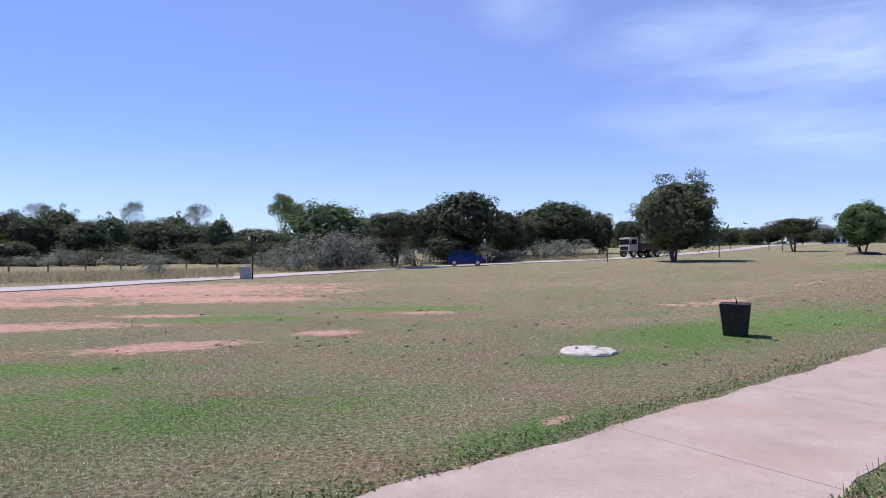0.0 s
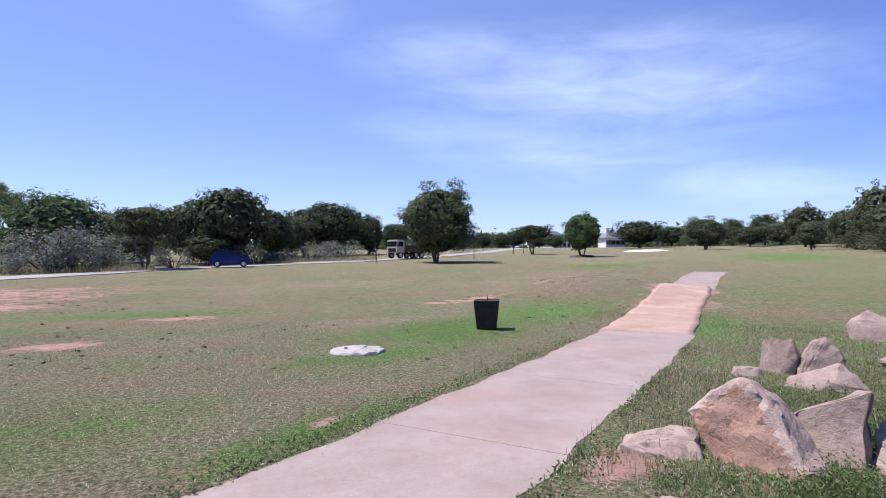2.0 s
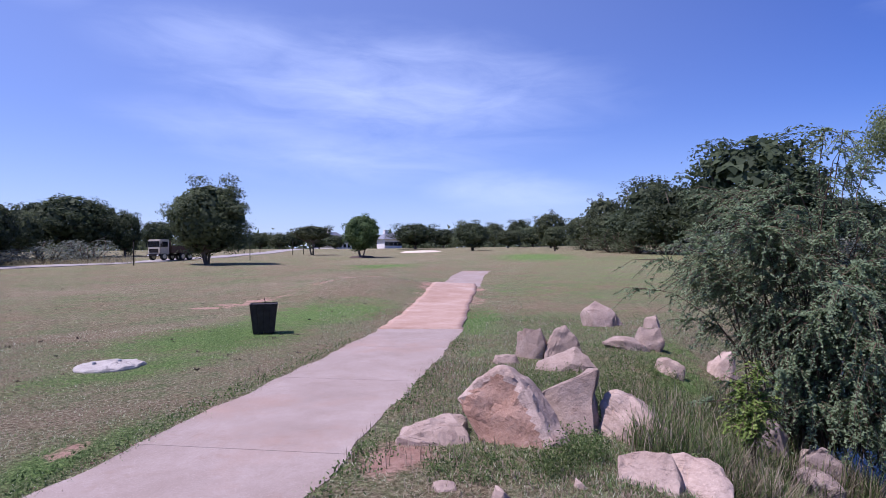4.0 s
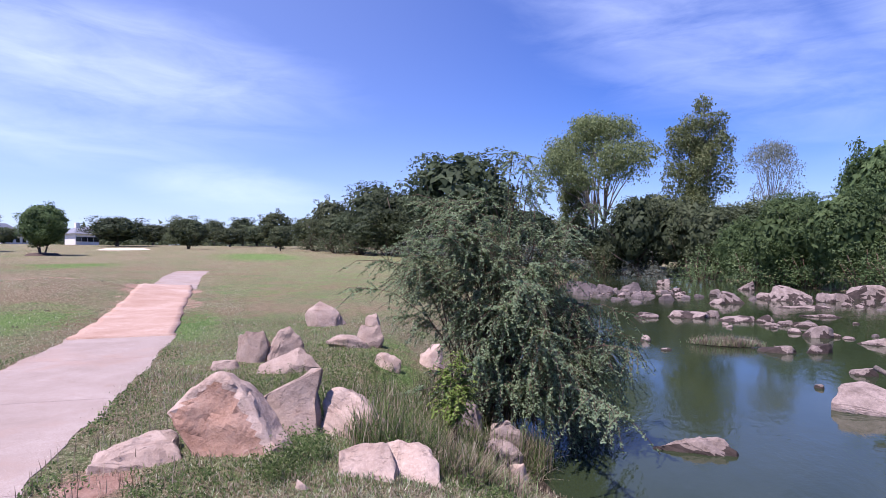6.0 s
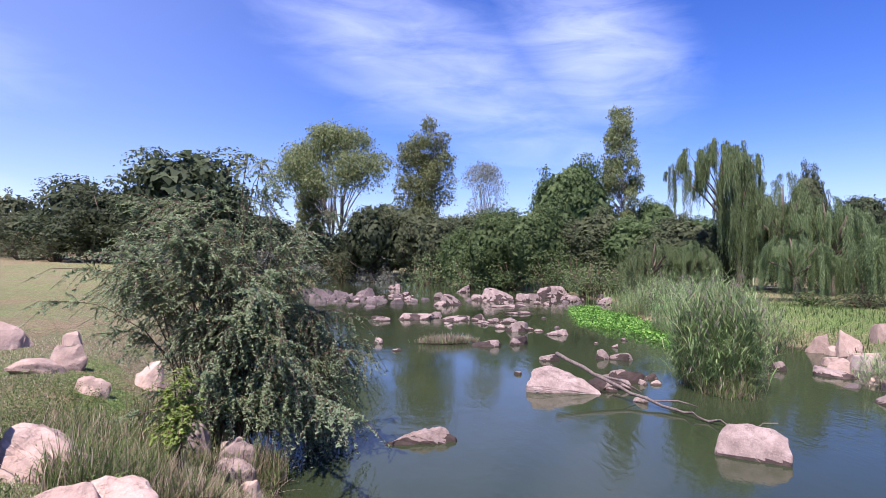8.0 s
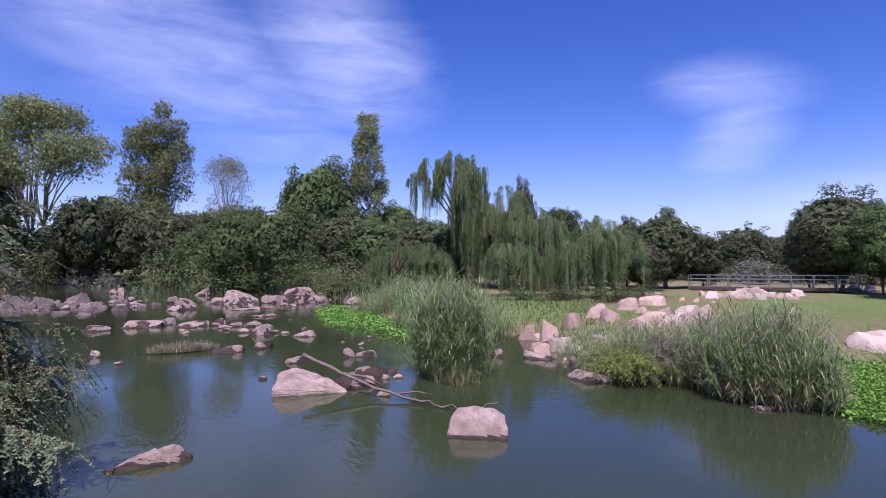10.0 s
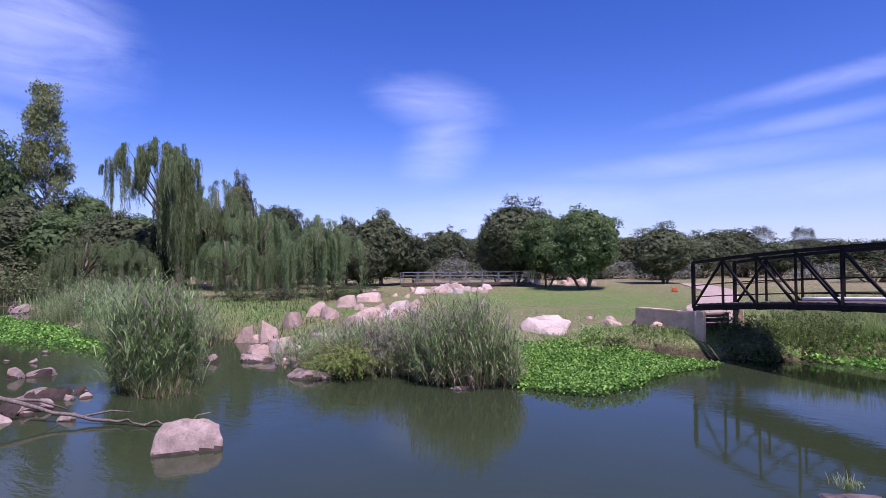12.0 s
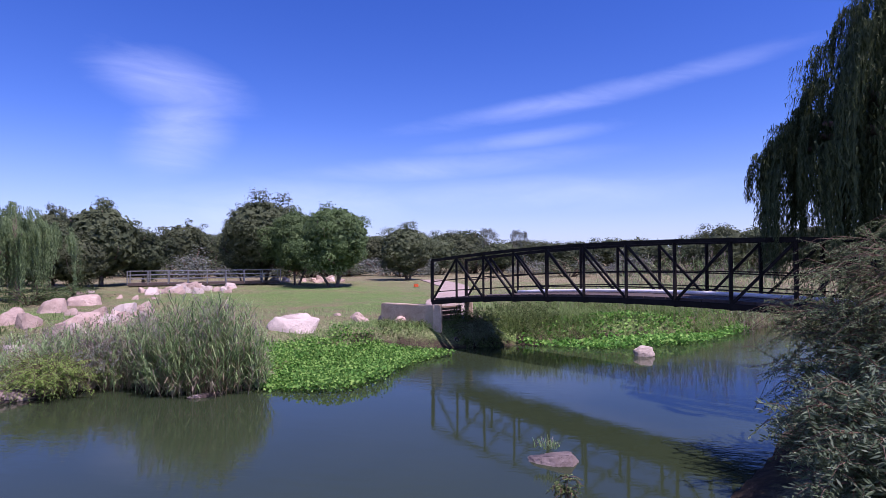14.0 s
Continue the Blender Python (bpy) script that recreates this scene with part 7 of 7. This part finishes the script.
def build_grass():
    """Blades on the near turf, thinner with distance; bare ground and path stay open."""
    rng = np.random.default_rng(9)
    n = 330000
    d = 2.2 + 13.5 * rng.random(n) ** 1.3
    az = rng.uniform(-60, 82, n)
    x, y = d * np.sin(np.radians(az)), d * np.cos(np.radians(az))
    off = path_gap(x, y)
    bank = (x * 0.6 - y * 0.79 > -1.4)
    keep = (off > 0.93 + 0.09 * waves(x * 2.3, y * 2.3) + 0.05 * rng.normal(size=n)) & (patch(x, y, SOIL) < 0.5) & (shore_distance(x, y) > 0.2) & (np.hypot(x - 2.5, y - 10.0) > 0.46)
    dense = 0.55 + 0.45 * waves(x * 4, y * 4)
    keep &= rng.random(n) < np.clip(dense + 0.25, 0.25, 1)
    x, y, bank, d = x[keep], y[keep], bank[keep], d[keep]
    z = ground_z(x, y)
    h = np.where(bank, 0.036, 0.023) * (1 + 0.5 * waves(x * 5, y * 5)) * (0.8 + 0.03 * d)
    P = np.stack([x, y, z - 0.005], axis=1)
    m = len(P)
    green = rng.random(m) < 0.40 + 0.25 * waves(x * 1.3, y * 1.3)
    fresh = lush_at(x, y) + 0.22 * rng.normal(size=m) > 0.38
    for name, sel, mat, label in (("lawn_grass", green & ~fresh, "grass_blade", "short green lawn grass blades beside the path"), ("lush_grass", fresh, "lush_blade", "fresh green grass in watered patches"), ("dry_grass", ~green & ~fresh, "dry_reed", "dry straw-coloured blades in the lawn")):
        V, F = blade_clump(rng, P[sel], h[sel] * rng.uniform(0.6, 1.5, int(sel.sum())), 0.010, 0.045, 0)
        tagged(new(name, mesh_of(name, V, F, M[mat])), label, "grass", kind="stuff")


def build_near_grass():
    """The same turf underfoot, all round the spot."""
    rng = np.random.default_rng(19)
    n = 90000
    d, az = 0.15 + 5.0 * np.sqrt(rng.random(n)), rng.uniform(0, 360, n)
    x, y = d * np.sin(np.radians(az)), d * np.cos(np.radians(az))
    keep = (path_gap(x, y) > 0.97) & (patch(x, y, SOIL) < 0.5) & (shore_distance(x, y) > 0.5) & ((d < 2.3) | ((az > 80) & (az < 302)))
    P = np.stack([x[keep], y[keep], ground_z(x[keep], y[keep]) - 0.005], axis=1)
    V, F = blade_clump(rng, P, 0.032 * rng.uniform(0.5, 1.5, len(P)), 0.010, 0.045, 0)
    tagged(new("lawn_grass", mesh_of("lawn_grass", V, F, M["grass_blade"])), "short lawn grass underfoot on the bank", "grass", kind="stuff")


def scatter_tufts(name, boxes, n, high, width, mat, label, seed, lean=0.3):
    """Tufts of longer grass over stretches of ground: bearing and distance ranges."""
    rng = np.random.default_rng(seed)
    P = []
    for az0, az1, d0, d1, share in boxes:
        k = int(n * share)
        az, d = rng.uniform(az0, az1, k), rng.uniform(d0, d1, k)
        x, y = d * np.sin(np.radians(az)), d * np.cos(np.radians(az))
        s = shore_distance(x, y)
        ok = (s > -0.05) & (path_gap(x, y) > 0.98)
        P.append(np.stack([x[ok], y[ok], ground_z(x[ok], y[ok]) - 0.01], axis=1))
    P = np.concatenate(P)
    V, F = blade_clump(rng, P, np.full(len(P), high), width, high * lean, 2)
    tagged(new(name, mesh_of(name, V, F, M[mat])), label, "grass", kind="stuff")


def build_water_plants():
    # boughs of the big thorn bush: across, away and up from its foot, spread, count, droop
    thorn_bush(7.85, 1.75, -0.5, 77.4, [(-1.45, 0.1, 1.95, 0.26, 8, 0.2), (-1.05, 0.0, 2.45, 0.26, 8, 0.15), (-0.65, 0.2, 2.75, 0.25, 8, 0.1), (-0.95, -0.1, 1.6, 0.30, 8, 0.3), (-0.35, 0.0, 2.3, 0.34, 10, 0.2), (-0.45, -0.3, 1.4, 0.32, 9, 0.4),
               (0.20, -0.2, 2.1, 0.34, 10, 0.3), (0.55, 0.1, 1.95, 0.32, 10, 0.45), (0.95, 0.0, 1.45, 0.30, 11, 0.75), (1.25, 0.1, 0.95, 0.26, 9, 0.95), (0.65, -0.3, 1.05, 0.32, 10, 0.7), (0.10, -0.4, 1.15, 0.30, 7, 0.5),
               (1.0, -0.1, 0.45, 0.22, 8, 0.95), (-0.55, -0.3, 0.75, 0.28, 8, 0.4), (0.1, -0.4, 0.55, 0.3, 8, 0.5), (0.6, -0.3, 0.4, 0.25, 7, 0.7), (1.6, 0.1, 0.8, 0.15, 4, 1.0), (0.35, 0.0, 3.2, 0.16, 5, 0.35), (-1.8, 0.1, 2.1, 0.2, 3, 0.2), (0.8, 0.1, 2.6, 0.2, 4, 0.5)],
               "large feathery grey-green thorn bush leaning over the river", 31)
    feather_bush("weed_stalk", 5.75, 1.85, -0.4, 1.35, 0.26, 9, "bright_weed", "tall yellow-green weed on the bank", 34, 0.042, 26, (0, 0), 0.0, 18, 0.006, 0.5, 0.36)
    feather_bush("weed_stalk", *at(184.6, 4.1), -0.15, 0.45, 0.16, 4, "weed", "flowering weed on the near bank", 39, 0.025, 10, (0, 0), 0.0, 12, 0.004, 0.5, 0.22)
    feather_bush("broadleaf_bush", *at(211.8, 6.4), -0.75, 1.6, 2.2, 74, "shade_grey_leaf", "silvery long-leaved bush on the near bank", 35, 0.076, 16, (0, 0), 0.1, 24, 0.008, 0.24, 0.6)
    feather_bush("thorn_bush", *at(215.0, 7.6), -0.5, 2.9, 2.8, 96, "bush_shade_leaf", "dense thorn bush under the near willow", 36, 0.034, 13, (0, 0), 0.1, 46, 0.010, 0.5, 0.8)
    feather_bush("thorn_bush", *at(208.6, 8.2), -0.7, 2.5, 1.9, 40, "bush_shade_leaf", "dense thorn bush under the near willow", 40, 0.036, 13, (0, 0), 0.1, 44, 0.010, 0.5, 0.8)
    feather_bush("shore_bush", *at(176.2, 17.2), -0.85, 0.85, 1.0, 60, "bush_leaf", "small dark bush below the bridge end", 37, 0.05, 9, (0, 0), 0.2, 24, 0.01)
    feather_bush("shore_bush", *at(138.5, 13.2), -0.8, 0.75, 1.6, 44, "bright_weed", "low yellowish bush on a river rock", 38, 0.035, 9, (0, 0), 0.1, 26, 0.008)
    reed_clump(121.8, 13.6, 0.80, 0.66, 3600, 2.2, "tall green reed clump standing in the river", 41, width=0.020)
    reed_clump(122.0, 13.1, 0.80, 0.45, 2600, 0.55, "leafy grass skirt at the foot of the reeds", 85, "weed", width=0.016, dry=0.3)
    reed_clump(119.8, 23.2, 1.7, 1.2, 1900, 2.0, "broad reed bed on the far bank", 42)
    reed_clump(124.0, 20.5, 1.5, 1.2, 1200, 1.6, "reed bed behind the river clump", 43)
    reed_clump(116.4, 31.0, 2.6, 1.6, 1800, 1.8, "reed bed along the far bank", 44)
    reed_clump(150.4, 12.6, 1.15, 0.8, 3700, 1.75, "dense reed clump with dry stems at the water", 45, width=0.018, dry=0.24)
    reed_clump(145.6, 13.4, 0.8, 0.6, 700, 1.35, "thin grey reeds among pale boulders", 46, dry=0.4)
    reed_clump(141.0, 13.8, 1.1, 0.7, 750, 1.1, "thin reeds on a stony islet", 47, dry=0.3)
    reed_clump(135.5, 15.2, 1.0, 0.8, 500, 0.85, "thin reeds between river boulders", 48, dry=0.3)
    feather_bush("shore_bush", *at(142.6, 13.9), -0.8, 0.95, 1.3, 46, "grey_leaf", "grey-green bush among the far bank boulders", 81, 0.04, 9, (0, 0), 0.1, 24, 0.008)
    feather_bush("shore_bush", *at(147.2, 14.6), -0.75, 1.0, 1.2, 40, "bush_leaf", "leafy bush behind the reeds on the far bank", 82, 0.045, 9, (0, 0), 0.1, 24, 0.008)
    reed_clump(143.8, 15.6, 1.3, 0.8, 600, 1.0, "weedy reeds between far bank boulders", 83, dry=0.3)
    reed_clump(138.5, 16.2, 1.2, 0.8, 800, 0.9, "weedy reeds between far bank boulders", 84, dry=0.3)
    reed_clump(187.5, 20.6, 4.2, 1.0, 2600, 0.9, "green reeds along the bank behind the bridge", 49, "bank_lush")
    reed_clump(196.0, 24.5, 3.5, 2.2, 1800, 1.9, "pale reeds beyond the bridge", 50, dry=0.45)
    reed_clump(203.0, 24.0, 3.0, 2.2, 1200, 2.0, "pale reeds under the willow", 51, dry=0.4)
    reed_clump(97.1, 18.9, 0.35, 0.95, 1500, 0.36, "low brown grass tuft on a river islet", 52, dry=0.8, zbase=-0.86)
    reed_clump(84.2, 8.9, 0.3, 0.4, 240, 0.95, "green water grass under the thorn bush", 53)
    reed_clump(68.6, 6.5, 1.1, 0.95, 5200, 0.5, "dry brown grass tufts on the bank", 54, "weed", dry=0.35, width=0.008)
    reed_clump(66.8, 5.6, 0.45, 0.5, 2400, 0.5, "dry brown grass tufts on the bank", 57, "weed", dry=0.3, width=0.008)
    reed_clump(72.5, 5.3, 0.45, 0.35, 1500, 0.42, "dry brown grass tufts on the bank", 59, "weed", dry=0.5, width=0.007)
    reed_clump(72.5, 8.2, 0.9, 0.6, 1500, 0.7, "tall weedy grass under the thorn bush", 58, "weed", dry=0.3, width=0.008)
    reed_clump(78.0, 7.1, 0.55, 0.4, 1500, 0.6, "weedy grass and dry stalks at the foot of the thorn bush", 87, "weed", dry=0.5, width=0.009, zbase=-0.9)
    reed_clump(75.5, 5.6, 0.5, 0.35, 700, 0.35, "brown grass at the water's edge", 55, dry=0.75, width=0.008)
    reed_clump(183.0, 7.4, 0.16, 0.12, 70, 0.17, "small grass tuft on a river rock", 56, dry=0.2, width=0.008, zbase=-0.72)
    floating_plants("water_hyacinth", [at(155, 12.0), at(158, 11.5), at(163, 11.2), at(166.5, 11.9), at(168.4, 13.0), at(170.6, 14.4), at(174.2, 15.3), at(171.5, 15.9), at(166, 16.8), at(160, 16.9), at(155.5, 16.2), at(153.0, 14.2)], 17000, "bright green raft of water hyacinth on the river", 61, 0.032)
    floating_plants("water_hyacinth", [at(108.8, 34), at(109.8, 25.5), at(113, 23), at(117, 20.3), at(119.6, 17.2), at(120.6, 18.6), at(118.4, 22.5), at(114.6, 30), at(111, 36)], 5600, "green raft of floating plants before the reeds", 62, 0.046)
    floating_plants("water_hyacinth", [at(180, 17.2), at(188, 16.7), at(196, 18.2), at(201, 22.5), at(199, 23.5), at(192, 20.5), at(184, 18.6)], 3800, "floating plants along the bank behind the bridge", 63, 0.052)
    build_grass()
    build_near_grass()
    scatter_tufts("field_grass", [(-60, -20, 43, 60, 0.6), (-22, -4, 52, 62, 0.2), (2, 16, 68, 84, 0.2)], 22000, 0.62, 0.028, "field_straw", "long dry field grass beyond the road", 71, 0.6)
    scatter_tufts("bank_grass", [(42, 80, 4.2, 9, 0.6), (50, 75, 9, 18, 0.4)], 20000, 0.055, 0.009, "weed", "rough green weeds between the bank boulders", 72, 0.8)
    scatter_tufts("bank_grass", [(120, 150, 13, 24, 0.5)], 5500, 0.2, 0.014, "lush_blade", "rough grass on the far bank", 73, 0.7)
    scatter_tufts("bank_grass", [(150, 200, 12.5, 22, 0.5)], 5500, 0.2, 0.014, "bank_lush", "rough grass on the far bank", 88, 0.7)
    scatter_tufts("bank_grass", [(178, 188, 17.6, 20.2, 0.4), (182, 203, 18.6, 26, 0.6)], 13000, 0.42, 0.016, "bank_lush", "lush tall grass on the bank behind the bridge", 77, 0.95)
    scatter_tufts("bank_grass", [(119, 137, 17, 30, 0.6)], 6500, 0.26, 0.022, "lush_blade", "lush green grass below the willows", 86, 0.7)
    scatter_tufts("bank_grass", [(158, 175, 15.2, 18.0, 1.0)], 7000, 0.16, 0.012, "bank_lush", "short green grass below the bridge end", 78, 0.7)
    scatter_tufts("bank_grass", [(80, 125, 20, 110, 0.5), (95, 120, 30, 70, 0.5)], 7000, 1.0, 0.09, "reed", "tall grass along the far river bend", 74)
    scatter_tufts("bank_straw", [(40, 84, 3.6, 9, 0.7), (50, 75, 9, 16, 0.3)], 12000, 0.07, 0.005, "dry_reed", "dry straw among the bank weeds", 76, 0.9)
    scatter_tufts("track_grass", [(32, 52, 8.5, 27, 1.0)], 9000, 0.06, 0.012, "grass_blade", "short grass tufts along the soil track", 79, 0.8)
    scatter_tufts("path_weeds", [(25, 50, 4.5, 9, 1.0)], 900, 0.16, 0.006, "dry_reed", "thin seed stalks along the path's edge", 75)


def build_grit():
    """Crumbs of soil and gravel along the path's edges and where its slabs have broken away."""
    rng = np.random.default_rng(14)
    n = 26000
    x, y = rng.uniform(-1, 14, n), rng.uniform(2, 15, n)
    gap = path_gap(x, y)
    near = np.exp(-((gap - 1.02) / 0.06) ** 2) * np.clip(0.5 + 0.9 * waves(x * 1.7, y * 1.7), 0, 1) + 0.9 * (np.hypot(x - 11.6, y - 12.6) < 1.9)
    ok = (rng.random(n) < near) & (shore_distance(x, y) > 1)
    x, y = x[ok], y[ok]
    n = len(x)
    c = np.repeat(np.stack([x, y, ground_z(x, y) + 0.008], axis=1), 5, axis=0)
    r = np.repeat(rng.uniform(0.004, 0.013, n) * (1 + (rng.random(n) < 0.06)), 5)
    base = c + rng.normal(0, 1, (n * 5, 3)) * r[:, None] * (0.7, 0.7, 0.2)
    V = tri_leaves(rng, base, unit(rng.normal(size=base.shape) + (0, 0, 0.4)), r * 1.5, r * 1.3)
    tagged(new("path_grit", mesh_of("path_grit", V, tri_faces(len(base)), M["rock_brown"])), "brown soil crumbs strewn along the path's edges", "debris", kind="stuff")


def build_clods():
    """Dark clods and tufts strewn over the lawn, too many to count."""
    rng = np.random.default_rng(12)
    az, d = rng.uniform(-30, 45, 600), rng.uniform(9, 55, 600)
    x, y = d * np.sin(np.radians(az)), d * np.cos(np.radians(az))
    ok = (path_gap(x, y) > 1.2) & (shore_distance(x, y) > 2)
    x, y = x[ok], y[ok]
    n = len(x)
    z = ground_z(x, y)
    c = np.repeat(np.stack([x, y, z], axis=1), 14, axis=0)
    r = np.repeat(rng.uniform(0.015, 0.045, n), 14)
    base = c + rng.normal(0, 1, (n * 14, 3)) * r[:, None] * (0.8, 0.8, 0.25)
    base[:, 2] = np.maximum(base[:, 2], c[:, 2] - 0.005)
    V = tri_leaves(rng, base, unit(rng.normal(size=base.shape) + (0, 0, 0.6)), r * 1.1, r * 0.7)
    tagged(new("lawn_clods", mesh_of("lawn_clods", V, tri_faces(len(base)), M["clod"])), "dark dry clods strewn over the lawn", "debris", kind="stuff")


M["plume"] = leaf_material("dry_reed_plumes", (0.20, 0.16, 0.12), (0.34, 0.285, 0.225), (0.46, 0.40, 0.33), 0.3, 0.8)
M["clod"] = leaf_material("dry_clods", (0.055, 0.046, 0.028), (0.115, 0.096, 0.060), (0.19, 0.155, 0.105), 0.0, 0.9)


def path_edge_weeds():
    """Low creeping weeds where the turf meets the slab."""
    rng = np.random.default_rng(21)
    n = 170000
    az, d = rng.uniform(-45, 60, n), rng.uniform(2.8, 12, n)
    x, y = d * np.sin(np.radians(az)), d * np.cos(np.radians(az))
    off = path_gap(x, y)
    keep = (off > 0.98 + 0.04 * rng.random(n)) & (off < 1.03 + 0.45 * rng.random(n) ** 2) & (waves(x * 9, y * 9) + rng.normal(0, 0.3, n) > -0.1)
    x, y = x[keep], y[keep]
    P = np.stack([x, y, ground_z(x, y) + rng.uniform(0.0, 0.05, len(x))], axis=1)
    V = leaves(rng, P, unit(rng.normal(size=P.shape) + (0, 0, 0.6)), 0.032 * rng.uniform(0.6, 1.4, len(P)), 0.018)
    tagged(new("path_edge_weeds", mesh_of("path_edge_weeds", V, quad_faces(len(P)), M["weed"])), "low creeping weeds along the concrete path's edge", "weeds", kind="stuff")


def weed_patch(x, y, r, n, high, seed, label="leafy green weeds between the bank boulders", fine=0.03):
    """Soft-stemmed weeds: short sprigs set with small leaves."""
    rng = np.random.default_rng(seed)
    sprigs = n // 14
    a, q = rng.uniform(0, 2 * math.pi, sprigs), r * np.sqrt(rng.random(sprigs))
    px, py = x + q * np.cos(a), y + q * np.sin(a)
    foot = np.stack([px, py, ground_z(px, py)], axis=1)
    tip = foot + np.stack([rng.normal(0, 0.25, sprigs), rng.normal(0, 0.25, sprigs), rng.uniform(0.5, 1.1, sprigs)], axis=1) * high
    u = rng.random((sprigs, 14, 1))
    c = (foot[:, None] + (tip - foot)[:, None] * u).reshape(-1, 3) + rng.normal(0, 0.012, (sprigs * 14, 3))
    V = leaves(rng, c, unit(rng.normal(size=c.shape) + (0, 0, 0.5)), fine * rng.uniform(0.6, 1.4, len(c)), fine * 0.36)
    tagged(new("weed_patch", mesh_of("weed_patch", V, quad_faces(len(c)), M["weed"])), label, "weeds", kind="stuff")


def build_weeds():
    for k, (x, y, r, n, high) in enumerate(((4.15, 2.62, 0.20, 1500, 0.28), (3.75, 2.62, 0.22, 1300, 0.2), (4.95, 2.15, 0.3, 1600, 0.3), (5.3, 2.3, 0.5, 3200, 0.38), (5.6, 3.0, 0.6, 2600, 0.3), (6.2, 2.5, 0.6, 3200, 0.45),
                                            (5.0, 3.9, 0.7, 2200, 0.16), (6.3, 4.2, 0.8, 2600, 0.2), (4.3, 1.15, 0.3, 900, 0.2), (7.0, 3.4, 0.7, 2400, 0.35), (8.3, 4.4, 0.8, 2400, 0.3), (3.3, 3.1, 0.35, 900, 0.1))):
        weed_patch(x, y, r, n, high * 0.85, 200 + k)
    for k, (az, d, r, n, high) in enumerate(((134, 15.2, 0.9, 1500, 0.4), (138, 14.6, 1.0, 2000, 0.5), (141.5, 14.6, 1.0, 2200, 0.6), (145, 14.4, 0.9, 2200, 0.6), (143, 16.6, 1.0, 1500, 0.5), (147.5, 15.5, 0.9, 1800, 0.5), (137, 17.0, 1.0, 1500, 0.4), (140, 18.5, 1.2, 1600, 0.4), (132, 17.0, 1.0, 1400, 0.3), (144, 19.0, 1.2, 1400, 0.4))):
        weed_patch(*at(az, d), r, n, high, 240 + k, "grey-green weeds among the far bank boulders", 0.06)
    weed_patch(1.0, -17.5, 0.9, 3600, 0.45, 230, "lush weeds on the bank under the bridge end", 0.08)
    weed_patch(-0.3, -18.6, 1.0, 3600, 0.5, 231, "lush weeds on the bank under the bridge end", 0.08)
    weed_patch(3.4, -17.1, 0.8, 2400, 0.15, 232, "lush weeds on the bank under the bridge end", 0.05)


M["field_straw"] = leaf_material("pale_field_grass", (0.16, 0.14, 0.07), (0.27, 0.235, 0.125), (0.36, 0.32, 0.19))
M["bright_weed"] = leaf_material("yellow_green_weed", (0.10, 0.16, 0.03), (0.22, 0.32, 0.06), (0.40, 0.48, 0.13))
M["bank_lush"] = leaf_material("lush_bank_grass", (0.115, 0.19, 0.05), (0.235, 0.355, 0.105), (0.40, 0.51, 0.19))
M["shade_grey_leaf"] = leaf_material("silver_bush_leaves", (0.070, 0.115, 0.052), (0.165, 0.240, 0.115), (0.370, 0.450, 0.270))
# darker copy of bush_leaf: shade under the near willow is in the colour
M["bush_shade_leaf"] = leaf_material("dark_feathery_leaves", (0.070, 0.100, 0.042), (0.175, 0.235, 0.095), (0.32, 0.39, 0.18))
build_water_plants()
path_edge_weeds()
build_weeds()
build_clods()
build_grit()
